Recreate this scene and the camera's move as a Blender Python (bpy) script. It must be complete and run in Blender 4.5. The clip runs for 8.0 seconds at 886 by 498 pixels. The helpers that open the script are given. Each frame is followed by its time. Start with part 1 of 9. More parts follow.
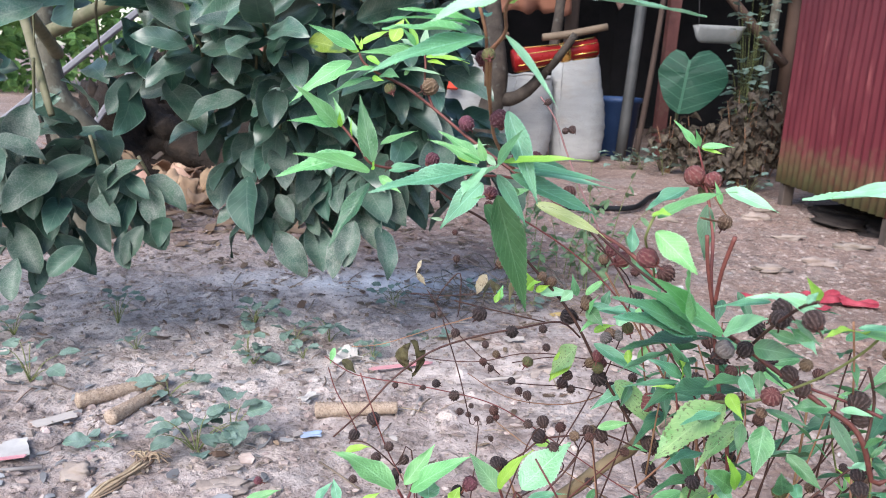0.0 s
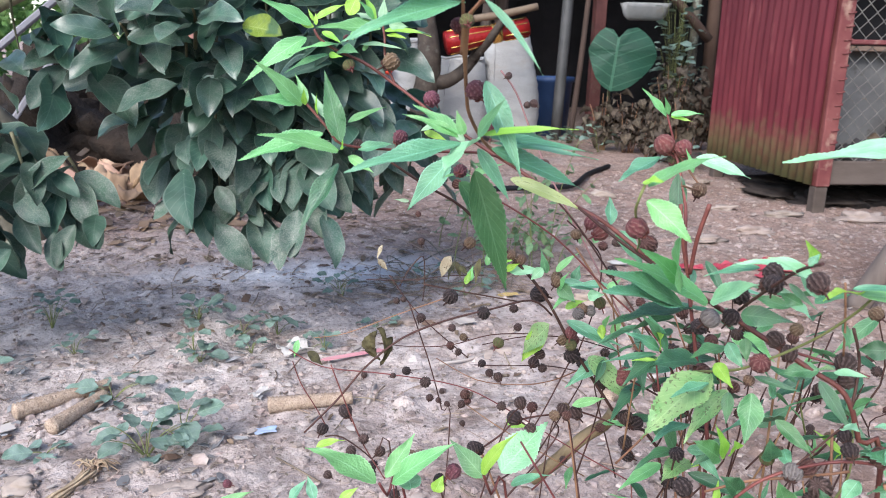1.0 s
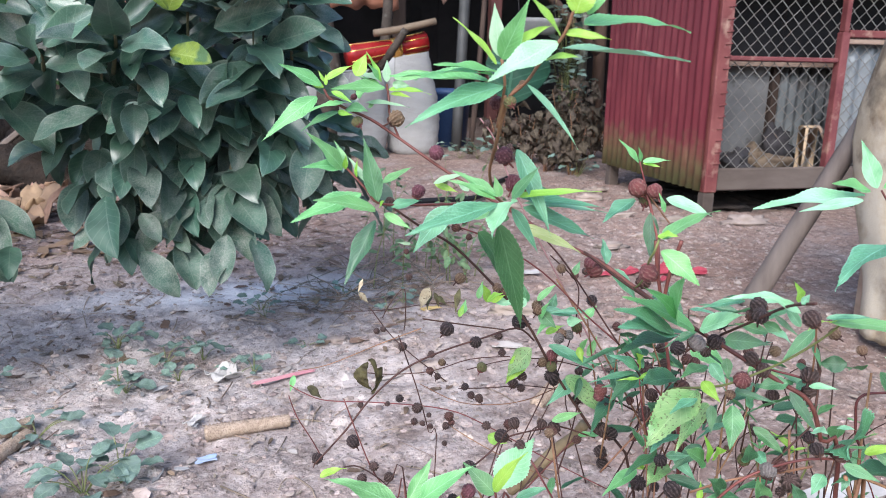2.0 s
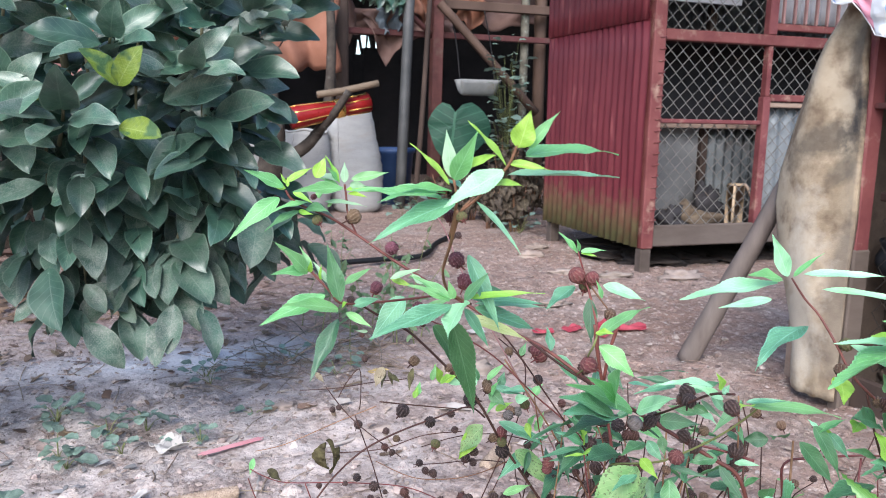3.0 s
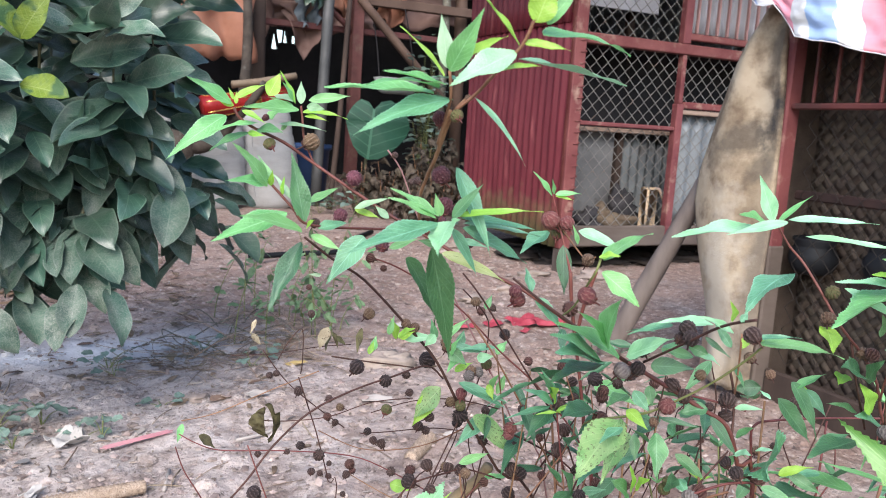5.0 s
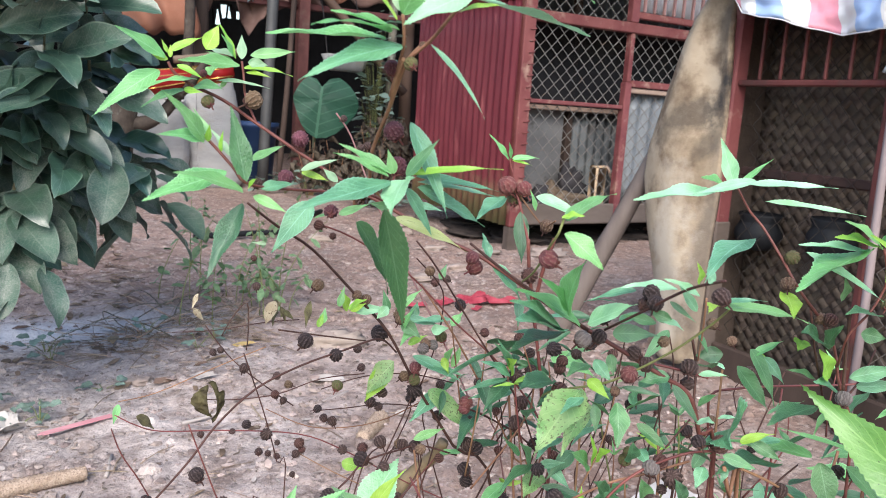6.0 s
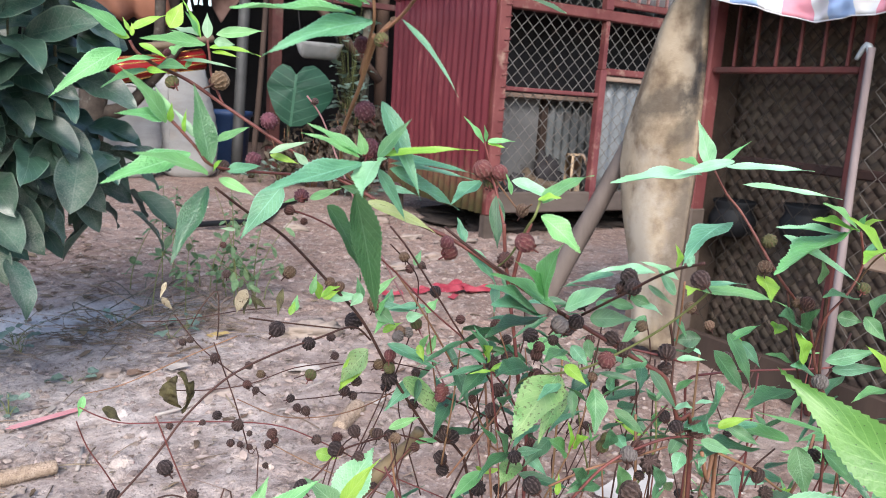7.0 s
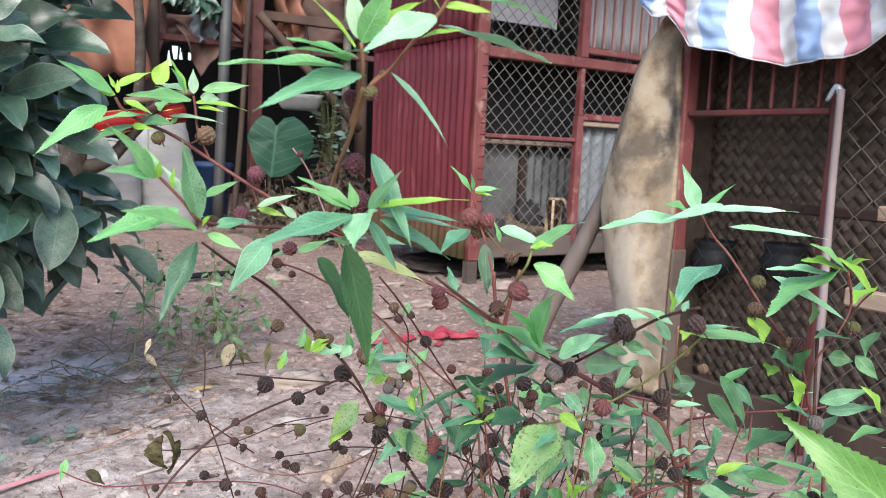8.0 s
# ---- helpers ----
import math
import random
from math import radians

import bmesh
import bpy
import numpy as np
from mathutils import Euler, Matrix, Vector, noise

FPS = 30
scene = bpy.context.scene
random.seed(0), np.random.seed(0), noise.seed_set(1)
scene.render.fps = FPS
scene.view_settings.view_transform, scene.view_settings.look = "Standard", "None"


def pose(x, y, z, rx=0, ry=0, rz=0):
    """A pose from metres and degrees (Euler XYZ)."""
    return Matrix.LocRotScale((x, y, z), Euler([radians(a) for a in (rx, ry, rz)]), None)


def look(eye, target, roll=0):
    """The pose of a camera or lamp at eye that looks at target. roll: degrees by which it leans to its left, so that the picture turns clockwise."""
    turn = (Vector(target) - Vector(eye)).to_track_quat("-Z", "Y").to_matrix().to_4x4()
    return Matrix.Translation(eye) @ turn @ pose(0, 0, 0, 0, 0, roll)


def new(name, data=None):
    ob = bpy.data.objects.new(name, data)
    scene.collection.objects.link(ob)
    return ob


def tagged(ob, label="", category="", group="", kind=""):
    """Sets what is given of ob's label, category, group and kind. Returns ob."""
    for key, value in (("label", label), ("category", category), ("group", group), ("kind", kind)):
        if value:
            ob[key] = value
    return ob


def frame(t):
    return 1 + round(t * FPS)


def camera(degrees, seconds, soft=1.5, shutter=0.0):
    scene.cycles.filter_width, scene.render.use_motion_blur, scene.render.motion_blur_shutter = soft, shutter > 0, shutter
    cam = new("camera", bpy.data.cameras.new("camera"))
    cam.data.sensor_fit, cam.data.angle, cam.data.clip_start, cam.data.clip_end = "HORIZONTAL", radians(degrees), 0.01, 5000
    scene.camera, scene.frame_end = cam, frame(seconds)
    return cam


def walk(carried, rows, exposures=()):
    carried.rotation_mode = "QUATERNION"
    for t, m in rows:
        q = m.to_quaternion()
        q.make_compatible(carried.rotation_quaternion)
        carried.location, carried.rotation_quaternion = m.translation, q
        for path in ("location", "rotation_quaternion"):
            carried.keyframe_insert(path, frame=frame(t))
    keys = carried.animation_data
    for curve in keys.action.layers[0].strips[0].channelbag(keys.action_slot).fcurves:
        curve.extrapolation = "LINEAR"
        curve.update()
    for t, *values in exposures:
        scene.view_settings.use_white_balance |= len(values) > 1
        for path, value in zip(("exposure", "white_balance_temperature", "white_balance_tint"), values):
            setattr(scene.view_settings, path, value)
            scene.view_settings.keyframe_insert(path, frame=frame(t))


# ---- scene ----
cam = camera(60.0, 8.0, soft=0.5)
# focus on the weed, the yard behind it a little soft
cam.data.dof.use_dof, cam.data.dof.focus_distance, cam.data.dof.aperture_fstop = True, 0.50, 30.0
PATH = [
    (0, (0.059, 0.184, 0.579), (0.124, 2.125, 0.105), 2.8),
    (0.5, (0.054, 0.189, 0.577), (0.157, 2.126, 0.09), 2.2),
    (1, (0.044, 0.199, 0.573), (0.268, 2.121, 0.067), 1.2),
    (1.2, (0.036, 0.201, 0.577), (0.32, 2.112, 0.062), 0.5),
    (2.3, (-0.036, 0.164, 0.605), (0.512, 2.038, 0.17), 1.6),
    (2.5, (-0.042, 0.157, 0.611), (0.54, 2.029, 0.214), 1.6),
    (3, (-0.031, 0.156, 0.624), (0.602, 2.022, 0.285), 1.1),
    (3.5, (-0.022, 0.163, 0.623), (0.652, 2.018, 0.3), 1.2),
    (4, (-0.027, 0.164, 0.618), (0.671, 2.01, 0.292), 2.0),
    (4.5, (-0.04, 0.176, 0.6), (0.699, 2.006, 0.278), 2.8),
    (5, (-0.045, 0.202, 0.578), (0.803, 1.986, 0.262), 3.4),
    (6.5, (-0.034, 0.221, 0.566), (0.952, 1.919, 0.189), 3.7),
    (7, (-0.033, 0.225, 0.564), (0.981, 1.906, 0.182), 3.7),
    (7.5, (-0.034, 0.227, 0.564), (1.005, 1.901, 0.221), 3.1),
    (8, (-0.035, 0.229, 0.565), (1.023, 1.906, 0.304), 2.5),
]
EXPOSURE = 1.38
walk(cam, [(t, look(eye, target, roll)) for t, eye, target, roll in PATH], [(0.0, EXPOSURE, 6450, 9), (1.2, EXPOSURE, 6400, 9), (2.5, EXPOSURE, 6300, 9), (3.5, EXPOSURE, 6450, 9), (5.0, EXPOSURE - 0.02, 6650, 9), (6.5, EXPOSURE - 0.05, 6750, 9), (8.0, EXPOSURE - 0.08, 6750, 9)])

# ---- daylight: a bright hazy sky, with a broad veiled sun high behind the camera ----
world = bpy.data.worlds.new("sky")
scene.world = world
world.use_nodes = True
wn = world.node_tree.nodes
sky = wn.new("ShaderNodeTexSky")
sky.sky_type, sky.sun_disc = "NISHITA", False
sky.sun_elevation, sky.sun_rotation = radians(41), radians(210)
sky.air_density, sky.dust_density, sky.ozone_density = 1.0, 1.3, 1.2
world.node_tree.links.new(sky.outputs[0], wn["Background"].inputs[0])
wn["Background"].inputs[1].default_value = 0.15
sun = new("sun", bpy.data.lights.new("sun", "SUN"))
sun.data.energy, sun.data.angle, sun.data.color = 1.72, radians(38), (1.0, 0.955, 0.925)
sun.matrix_world = look((0, 0, 0), (0.50 * math.cos(radians(41)), 0.866 * math.cos(radians(41)), -math.sin(radians(41))))

# ---- materials ----
def material(name, low, high, scale=8.0, rough=(0.6, 0.85), bump=0.2, bump_scale=60.0, metal=0.0, detail=6.0, spots=None, spot_scale=20.0,
             spot_at=(0.6, 0.7), translucent=0.0, vary=0.0, stretch=(1, 1, 1), island=False, spec=0.3, glow=None, depth=0.004):
    """Two colours mixed by a broad noise, spots or stains by a second one, a fine relief by a third."""
    m = bpy.data.materials.new(name)
    m.use_nodes = True
    nt = m.node_tree
    nd, ln = nt.nodes, nt.links
    bsdf = nd["Principled BSDF"]
    tc = nd.new("ShaderNodeTexCoord")
    mp = nd.new("ShaderNodeMapping")
    mp.inputs["Scale"].default_value = stretch
    ln.new(tc.outputs["Object"], mp.inputs["Vector"])
    info = nd.new("ShaderNodeObjectInfo")
    shift = nd.new("ShaderNodeVectorMath")
    shift.operation = "SCALE"
    shift.inputs[0].default_value = (17.0, 31.0, 23.0)
    ln.new(info.outputs["Random"], shift.inputs["Scale"])
    add = nd.new("ShaderNodeVectorMath")
    ln.new(mp.outputs[0], add.inputs[0])
    ln.new(shift.outputs[0], add.inputs[1])
    place = add.outputs[0]

    def noise_tex(s, d=detail, r=0.6):
        n = nd.new("ShaderNodeTexNoise")
        n.inputs["Scale"].default_value, n.inputs["Detail"].default_value, n.inputs["Roughness"].default_value = s, d, r
        ln.new(place, n.inputs["Vector"])
        return n.outputs["Fac"]

    def ramp(fac, a, b, ca=(0, 0, 0), cb=(1, 1, 1)):
        r = nd.new("ShaderNodeValToRGB")
        r.color_ramp.elements[0].position, r.color_ramp.elements[1].position = a, b
        r.color_ramp.elements[0].color, r.color_ramp.elements[1].color = (*ca, 1), (*cb, 1)
        ln.new(fac, r.inputs[0])
        return r.outputs[0]

    color = ramp(noise_tex(scale), 0.3, 0.7, low, high)
    if spots:
        mix = nd.new("ShaderNodeMix")
        mix.data_type = "RGBA"
        ln.new(ramp(noise_tex(spot_scale, 4.0), *spot_at), mix.inputs["Factor"])
        ln.new(color, mix.inputs["A"])
        mix.inputs["B"].default_value = (*spots, 1)
        color = mix.outputs["Result"]
    if vary:
        hsv = nd.new("ShaderNodeHueSaturation")
        src = info.outputs["Random"]
        if island:
            geo = nd.new("ShaderNodeNewGeometry")
            src = geo.outputs["Random Per Island"]
        rng = nd.new("ShaderNodeMapRange")
        rng.inputs["To Min"].default_value, rng.inputs["To Max"].default_value = 1 - vary, 1 + vary
        ln.new(src, rng.inputs["Value"])
        ln.new(rng.outputs[0], hsv.inputs["Value"])
        hue = nd.new("ShaderNodeMapRange")
        hue.inputs["To Min"].default_value, hue.inputs["To Max"].default_value = 0.5 - vary * 0.05, 0.5 + vary * 0.05
        mul = nd.new("ShaderNodeMath")
        mul.operation, mul.inputs[1].default_value = "MULTIPLY", 7.31
        fr = nd.new("ShaderNodeMath")
        fr.operation = "FRACT"
        ln.new(src, mul.inputs[0])
        ln.new(mul.outputs[0], fr.inputs[0])
        ln.new(fr.outputs[0], hue.inputs["Value"])
        ln.new(hue.outputs[0], hsv.inputs["Hue"])
        ln.new(color, hsv.inputs["Color"])
        color = hsv.outputs[0]
    ln.new(color, bsdf.inputs["Base Color"])
    rr = nd.new("ShaderNodeMapRange")
    rr.inputs["To Min"].default_value, rr.inputs["To Max"].default_value = rough
    fine = noise_tex(bump_scale, 5.0)
    ln.new(fine, rr.inputs["Value"])
    ln.new(rr.outputs[0], bsdf.inputs["Roughness"])
    bsdf.inputs["Metallic"].default_value = metal
    bsdf.inputs["Specular IOR Level"].default_value = spec
    if bump:
        b = nd.new("ShaderNodeBump")
        b.inputs["Strength"].default_value, b.inputs["Distance"].default_value = bump, depth
        ln.new(fine, b.inputs["Height"])
        ln.new(b.outputs[0], bsdf.inputs["Normal"])
    if glow:
        bsdf.inputs["Emission Color"].default_value, bsdf.inputs["Emission Strength"].default_value = (*glow[0], 1), glow[1]
    if translucent:
        tr = nd.new("ShaderNodeBsdfTranslucent")
        ln.new(color, tr.inputs["Color"])
        ms = nd.new("ShaderNodeMixShader")
        ms.inputs[0].default_value = translucent
        ln.new(bsdf.outputs[0], ms.inputs[1])
        ln.new(tr.outputs[0], ms.inputs[2])
        ln.new(ms.outputs[0], nd["Material Output"].inputs["Surface"])
    return m


def leaf_material(name, low, high, vein, rough=(0.4, 0.6), translucent=0.25, vary=0.15, spots=None, spot_scale=9.0, spot_at=(0.62, 0.68), veins=11.0,
                  dust=None, spec=0.35, bump=0.28, rib_at=0.022, rib_amount=0.6, rim=0.0):
    """A leaf that lies along y from 0 to 1, with x across it: midrib, side veins, blotches and spots."""
    m = bpy.data.materials.new(name)
    m.use_nodes = True
    nd, ln = m.node_tree.nodes, m.node_tree.links
    bsdf = nd["Principled BSDF"]
    tc, info = nd.new("ShaderNodeTexCoord"), nd.new("ShaderNodeObjectInfo")
    uv = nd.new("ShaderNodeSeparateXYZ")
    ln.new(tc.outputs["UV"], uv.inputs[0])

    def math_node(op, a, b=None):
        n = nd.new("ShaderNodeMath")
        n.operation = op
        for k, v in enumerate((a, b)):
            if v is None:
                continue
            if isinstance(v, (int, float)):
                n.inputs[k].default_value = v
            else:
                ln.new(v, n.inputs[k])
        return n.outputs[0]

    def ramp(fac, a, b, ca=(0, 0, 0), cb=(1, 1, 1)):
        r = nd.new("ShaderNodeValToRGB")
        r.color_ramp.elements[0].position, r.color_ramp.elements[1].position = a, b
        r.color_ramp.elements[0].color, r.color_ramp.elements[1].color = (*ca, 1), (*cb, 1)
        ln.new(fac, r.inputs[0])
        return r.outputs[0]

    def mixed(fac, a, b):
        mix = nd.new("ShaderNodeMix")
        mix.data_type = "RGBA"
        ln.new(fac, mix.inputs["Factor"])
        ln.new(a, mix.inputs["A"])
        if isinstance(b, tuple):
            mix.inputs["B"].default_value = (*b, 1)
        else:
            ln.new(b, mix.inputs["B"])
        return mix.outputs["Result"]

    off = nd.new("ShaderNodeVectorMath")
    off.operation = "SCALE"
    off.inputs[0].default_value = (13.0, 29.0, 7.0)
    geo = nd.new("ShaderNodeNewGeometry")
    chance = math_node("FRACT", math_node("ADD", info.outputs["Random"], geo.outputs["Random Per Island"]))
    ln.new(chance, off.inputs["Scale"])
    flat = nd.new("ShaderNodeMapping")
    flat.inputs["Scale"].default_value = (0.45, 1.0, 1.0)
    ln.new(tc.outputs["UV"], flat.inputs["Vector"])
    add = nd.new("ShaderNodeVectorMath")
    ln.new(flat.outputs[0], add.inputs[0])
    ln.new(off.outputs[0], add.inputs[1])

    def noise_tex(s, d=4.0):
        n = nd.new("ShaderNodeTexNoise")
        n.inputs["Scale"].default_value, n.inputs["Detail"].default_value = s, d
        ln.new(add.outputs[0], n.inputs["Vector"])
        return n.outputs["Fac"]

    side = math_node("ABSOLUTE", math_node("SUBTRACT", uv.outputs[0], 0.5))
    rib = math_node("LESS_THAN", side, rib_at)
    wave = math_node("FRACT", math_node("MULTIPLY", math_node("SUBTRACT", uv.outputs[1], math_node("MULTIPLY", side, 0.5)), veins))
    line = math_node("LESS_THAN", math_node("ABSOLUTE", math_node("SUBTRACT", wave, 0.5)), 0.06)
    lines = math_node("MAXIMUM", rib, math_node("MULTIPLY", line, 0.6))
    quilt = math_node("ABSOLUTE", math_node("SUBTRACT", wave, 0.5))
    color = ramp(noise_tex(3.0), 0.35, 0.65, low, high)
    color = mixed(math_node("MULTIPLY", lines, rib_amount), color, vein)
    if rim:
        color = mixed(math_node("MULTIPLY", math_node("GREATER_THAN", side, 0.465), rim), color, vein)
    if spots:
        color = mixed(ramp(noise_tex(spot_scale, 2.0), *spot_at), color, spots)
    if dust:
        amount = math_node("MULTIPLY", math_node("FRACT", math_node("MULTIPLY", chance, 3.77)), 0.75)
        film = math_node("ADD", math_node("MULTIPLY", ramp(noise_tex(45.0, 6.0), 0.45, 0.7), 0.6), math_node("MULTIPLY", ramp(noise_tex(5.0, 5.0), 0.35, 0.7), 0.5))
        color = mixed(math_node("MULTIPLY", film, amount), color, dust)
    hsv = nd.new("ShaderNodeHueSaturation")
    rng = nd.new("ShaderNodeMapRange")
    rng.inputs["To Min"].default_value, rng.inputs["To Max"].default_value = 1 - vary, 1 + vary
    ln.new(chance, rng.inputs["Value"])
    ln.new(rng.outputs[0], hsv.inputs["Value"])
    hue = nd.new("ShaderNodeMapRange")
    hue.inputs["To Min"].default_value, hue.inputs["To Max"].default_value = 0.488, 0.512
    ln.new(math_node("FRACT", math_node("MULTIPLY", chance, 7.31)), hue.inputs["Value"])
    ln.new(hue.outputs[0], hsv.inputs["Hue"])
    ln.new(color, hsv.inputs["Color"])
    color = hsv.outputs[0]
    ln.new(color, bsdf.inputs["Base Color"])
    rr = nd.new("ShaderNodeMapRange")
    rr.inputs["To Min"].default_value, rr.inputs["To Max"].default_value = rough
    fine = noise_tex(30.0, 5.0)
    ln.new(fine, rr.inputs["Value"])
    ln.new(rr.outputs[0], bsdf.inputs["Roughness"])
    bsdf.inputs["Specular IOR Level"].default_value = spec
    bp = nd.new("ShaderNodeBump")
    bp.inputs["Strength"].default_value, bp.inputs["Distance"].default_value = bump, 0.02
    bp.invert = True
    ln.new(math_node("ADD", math_node("SUBTRACT", lines, math_node("MULTIPLY", quilt, 0.08)), math_node("MULTIPLY", fine, 0.8)), bp.inputs["Height"])
    ln.new(bp.outputs[0], bsdf.inputs["Normal"])
    tr = nd.new("ShaderNodeBsdfTranslucent")
    ln.new(color, tr.inputs["Color"])
    ms = nd.new("ShaderNodeMixShader")
    ms.inputs[0].default_value = translucent
    ln.new(bsdf.outputs[0], ms.inputs[1])
    ln.new(tr.outputs[0], ms.inputs[2])
    ln.new(ms.outputs[0], nd["Material Output"].inputs["Surface"])
    return m


M_REDPOST = material("faded_red_paint", (0.120, 0.030, 0.033), (0.200, 0.064, 0.062), 9, (0.6, 0.85), 0.25, 70, spots=(0.30, 0.19, 0.15), spot_scale=17, spot_at=(0.55, 0.75), vary=0.08)
M_WIRE = material("galvanised_wire", (0.13, 0.125, 0.118), (0.245, 0.232, 0.22), 30, (0.4, 0.65), 0.1, 200, metal=0.15, spots=(0.20, 0.13, 0.09), spot_scale=25, spot_at=(0.6, 0.75))
M_ZINC = material("grey_corrugated_zinc", (0.30, 0.33, 0.36), (0.46, 0.49, 0.51), 6, (0.35, 0.6), 0.1, 60, metal=0.35, spots=(0.22, 0.18, 0.15), spot_scale=9, spot_at=(0.6, 0.8), vary=0.1)
M_BOARD = material("weathered_board", (0.23, 0.16, 0.12), (0.38, 0.28, 0.22), 5, (0.75, 0.95), 0.4, 70, stretch=(1, 1, 4), vary=0.12)
M_LOG = material("grey_brown_log", (0.14, 0.105, 0.088), (0.29, 0.24, 0.21), 14, (0.7, 0.9), 0.5, 60, stretch=(1, 1, 0.25))
M_OLDWOOD = material("dark_old_timber", (0.030, 0.020, 0.017), (0.075, 0.05, 0.04), 9, (0.75, 0.95), 0.4, 60, stretch=(1, 1, 0.3))
# near-black stands in for the shade inside shed and coop; cords share it
M_DARK = material("near_black_shade_and_cord", (0.006, 0.006, 0.007), (0.02, 0.018, 0.02), 3, (0.8, 0.95), 0.2, 30)
M_BARK = material("lichened_bark", (0.060, 0.054, 0.043), (0.15, 0.14, 0.112), 18, (0.75, 0.95), 0.6, 70, spots=(0.24, 0.27, 0.225), spot_scale=22, spot_at=(0.55, 0.68))
M_TWIG = material("green_brown_twig", (0.10, 0.11, 0.06), (0.19, 0.17, 0.11), 25, (0.6, 0.8), 0.3, 120)

# ---- mesh kit ----
class Shape:
    """Collects vertices and faces of one mesh."""

    def __init__(self):
        self.v, self.f, self.uv = [], [], {}

    def add(self, verts, faces):
        n = len(self.v)
        self.v.extend(tuple(p) for p in verts)
        self.f.extend(tuple(i + n for i in f) for f in faces)
        return self

    def mesh(self, name, smooth=True):
        me = bpy.data.meshes.new(name)
        me.from_pydata(self.v, [], self.f)
        me.polygons.foreach_set("use_smooth", [smooth] * len(self.f))
        me.update()
        return me

    def tube(self, points, radii, sides=7, steps=4, wobble=0.0, cap=True):
        """A round rod along a smooth line through the points, with a radius at each."""
        pts = [Vector(p) for p in points]
        rad = list(radii) if isinstance(radii, (list, tuple)) else [radii] * len(pts)
        line, rr = [], []
        for i in range(len(pts) - 1):
            p0, p1, p2, p3 = pts[max(i - 1, 0)], pts[i], pts[i + 1], pts[min(i + 2, len(pts) - 1)]
            n = steps if len(pts) > 2 else max(1, steps // 2)
            for k in range(n):
                t = k / n
                line.append(0.5 * (2 * p1 + (p2 - p0) * t + (2 * p0 - 5 * p1 + 4 * p2 - p3) * t * t + (3 * p1 - p0 - 3 * p2 + p3) * t**3))
                rr.append(rad[i] * (1 - t) + rad[i + 1] * t)
        line.append(pts[-1])
        rr.append(rad[-1])
        side = None
        base = len(self.v)
        for i, p in enumerate(line):
            d = (line[min(i + 1, len(line) - 1)] - line[max(i - 1, 0)]).normalized()
            if side is None:
                side = d.orthogonal().normalized()
            side = (side - d * side.dot(d)).normalized()
            up = d.cross(side)
            for k in range(sides):
                a = 2 * math.pi * k / sides
                r = rr[i] * (1 + (wobble * noise.noise((p.x * 40 + k, p.y * 40, p.z * 40)) if wobble else 0))
                self.v.append(tuple(p + r * (math.cos(a) * side + math.sin(a) * up)))
        for i in range(len(line) - 1):
            for k in range(sides):
                a, b = base + i * sides + k, base + i * sides + (k + 1) % sides
                self.f.append((a, b, b + sides, a + sides))
        if cap:
            self.f.append(tuple(base + k for k in reversed(range(sides))))
            self.f.append(tuple(base + (len(line) - 1) * sides + k for k in range(sides)))
        return self

    def box(self, lo, hi, bevel=0.003, turn=None):
        """A box with chamfered edges; turn: a matrix that it is laid by."""
        lo, hi = Vector(lo), Vector(hi)
        c, h = (lo + hi) / 2, (hi - lo) / 2
        b = min(bevel, 0.45 * min(h))
        verts, index = [], {}
        for sx in (-1, 1):
            for sy in (-1, 1):
                for sz in (-1, 1):
                    for ax in range(3):
                        s = [sx, sy, sz]
                        p = [s[k] * (h[k] - (0 if k == ax else b)) for k in range(3)]
                        index[sx, sy, sz, ax] = len(verts)
                        q = c + Vector(p)
                        verts.append(turn @ q if turn else q)
        faces = []
        for ax in range(3):
            u, w = (ax + 1) % 3, (ax + 2) % 3
            for s in (-1, 1):
                ring = []
                for a, d in ((-1, -1), (1, -1), (1, 1), (-1, 1)):
                    k = [0, 0, 0]
                    k[ax], k[u], k[w] = s, a, d
                    ring.append(index[(*k, ax)])
                faces.append(ring if s > 0 else ring[::-1])
            for a in (-1, 1):
                for d in (-1, 1):
                    k1, k2 = [0, 0, 0], [0, 0, 0]
                    k1[ax], k2[ax] = -1, 1
                    k1[u] = k2[u] = a
                    k1[w] = k2[w] = d
                    quad = [index[(*k1, u)], index[(*k2, u)], index[(*k2, w)], index[(*k1, w)]]
                    faces.append(quad if a * d > 0 else quad[::-1])
        for sx in (-1, 1):
            for sy in (-1, 1):
                for sz in (-1, 1):
                    tri = [index[sx, sy, sz, k] for k in range(3)]
                    faces.append(tri if sx * sy * sz > 0 else tri[::-1])
        return self.add(verts, faces)

    def sheet(self, at, nu, nv, thick=0.0):
        """A grid of points at(u, v), u and v from 0 to 1, with a thickness along its normals."""
        grid = [[Vector(at(i / nu, j / nv)) for i in range(nu + 1)] for j in range(nv + 1)]
        flat = [p for row in grid for p in row]
        faces = [(j * (nu + 1) + i, j * (nu + 1) + i + 1, (j + 1) * (nu + 1) + i + 1, (j + 1) * (nu + 1) + i) for j in range(nv) for i in range(nu)]
        if not thick:
            return self.add(flat, faces)
        back = []
        for j in range(nv + 1):
            for i in range(nu + 1):
                du = grid[j][min(i + 1, nu)] - grid[j][max(i - 1, 0)]
                dv = grid[min(j + 1, nv)][i] - grid[max(j - 1, 0)][i]
                n = du.cross(dv)
                back.append(grid[j][i] - n.normalized() * thick)
        n = len(flat)
        faces += [tuple(k + n for k in reversed(f)) for f in faces]
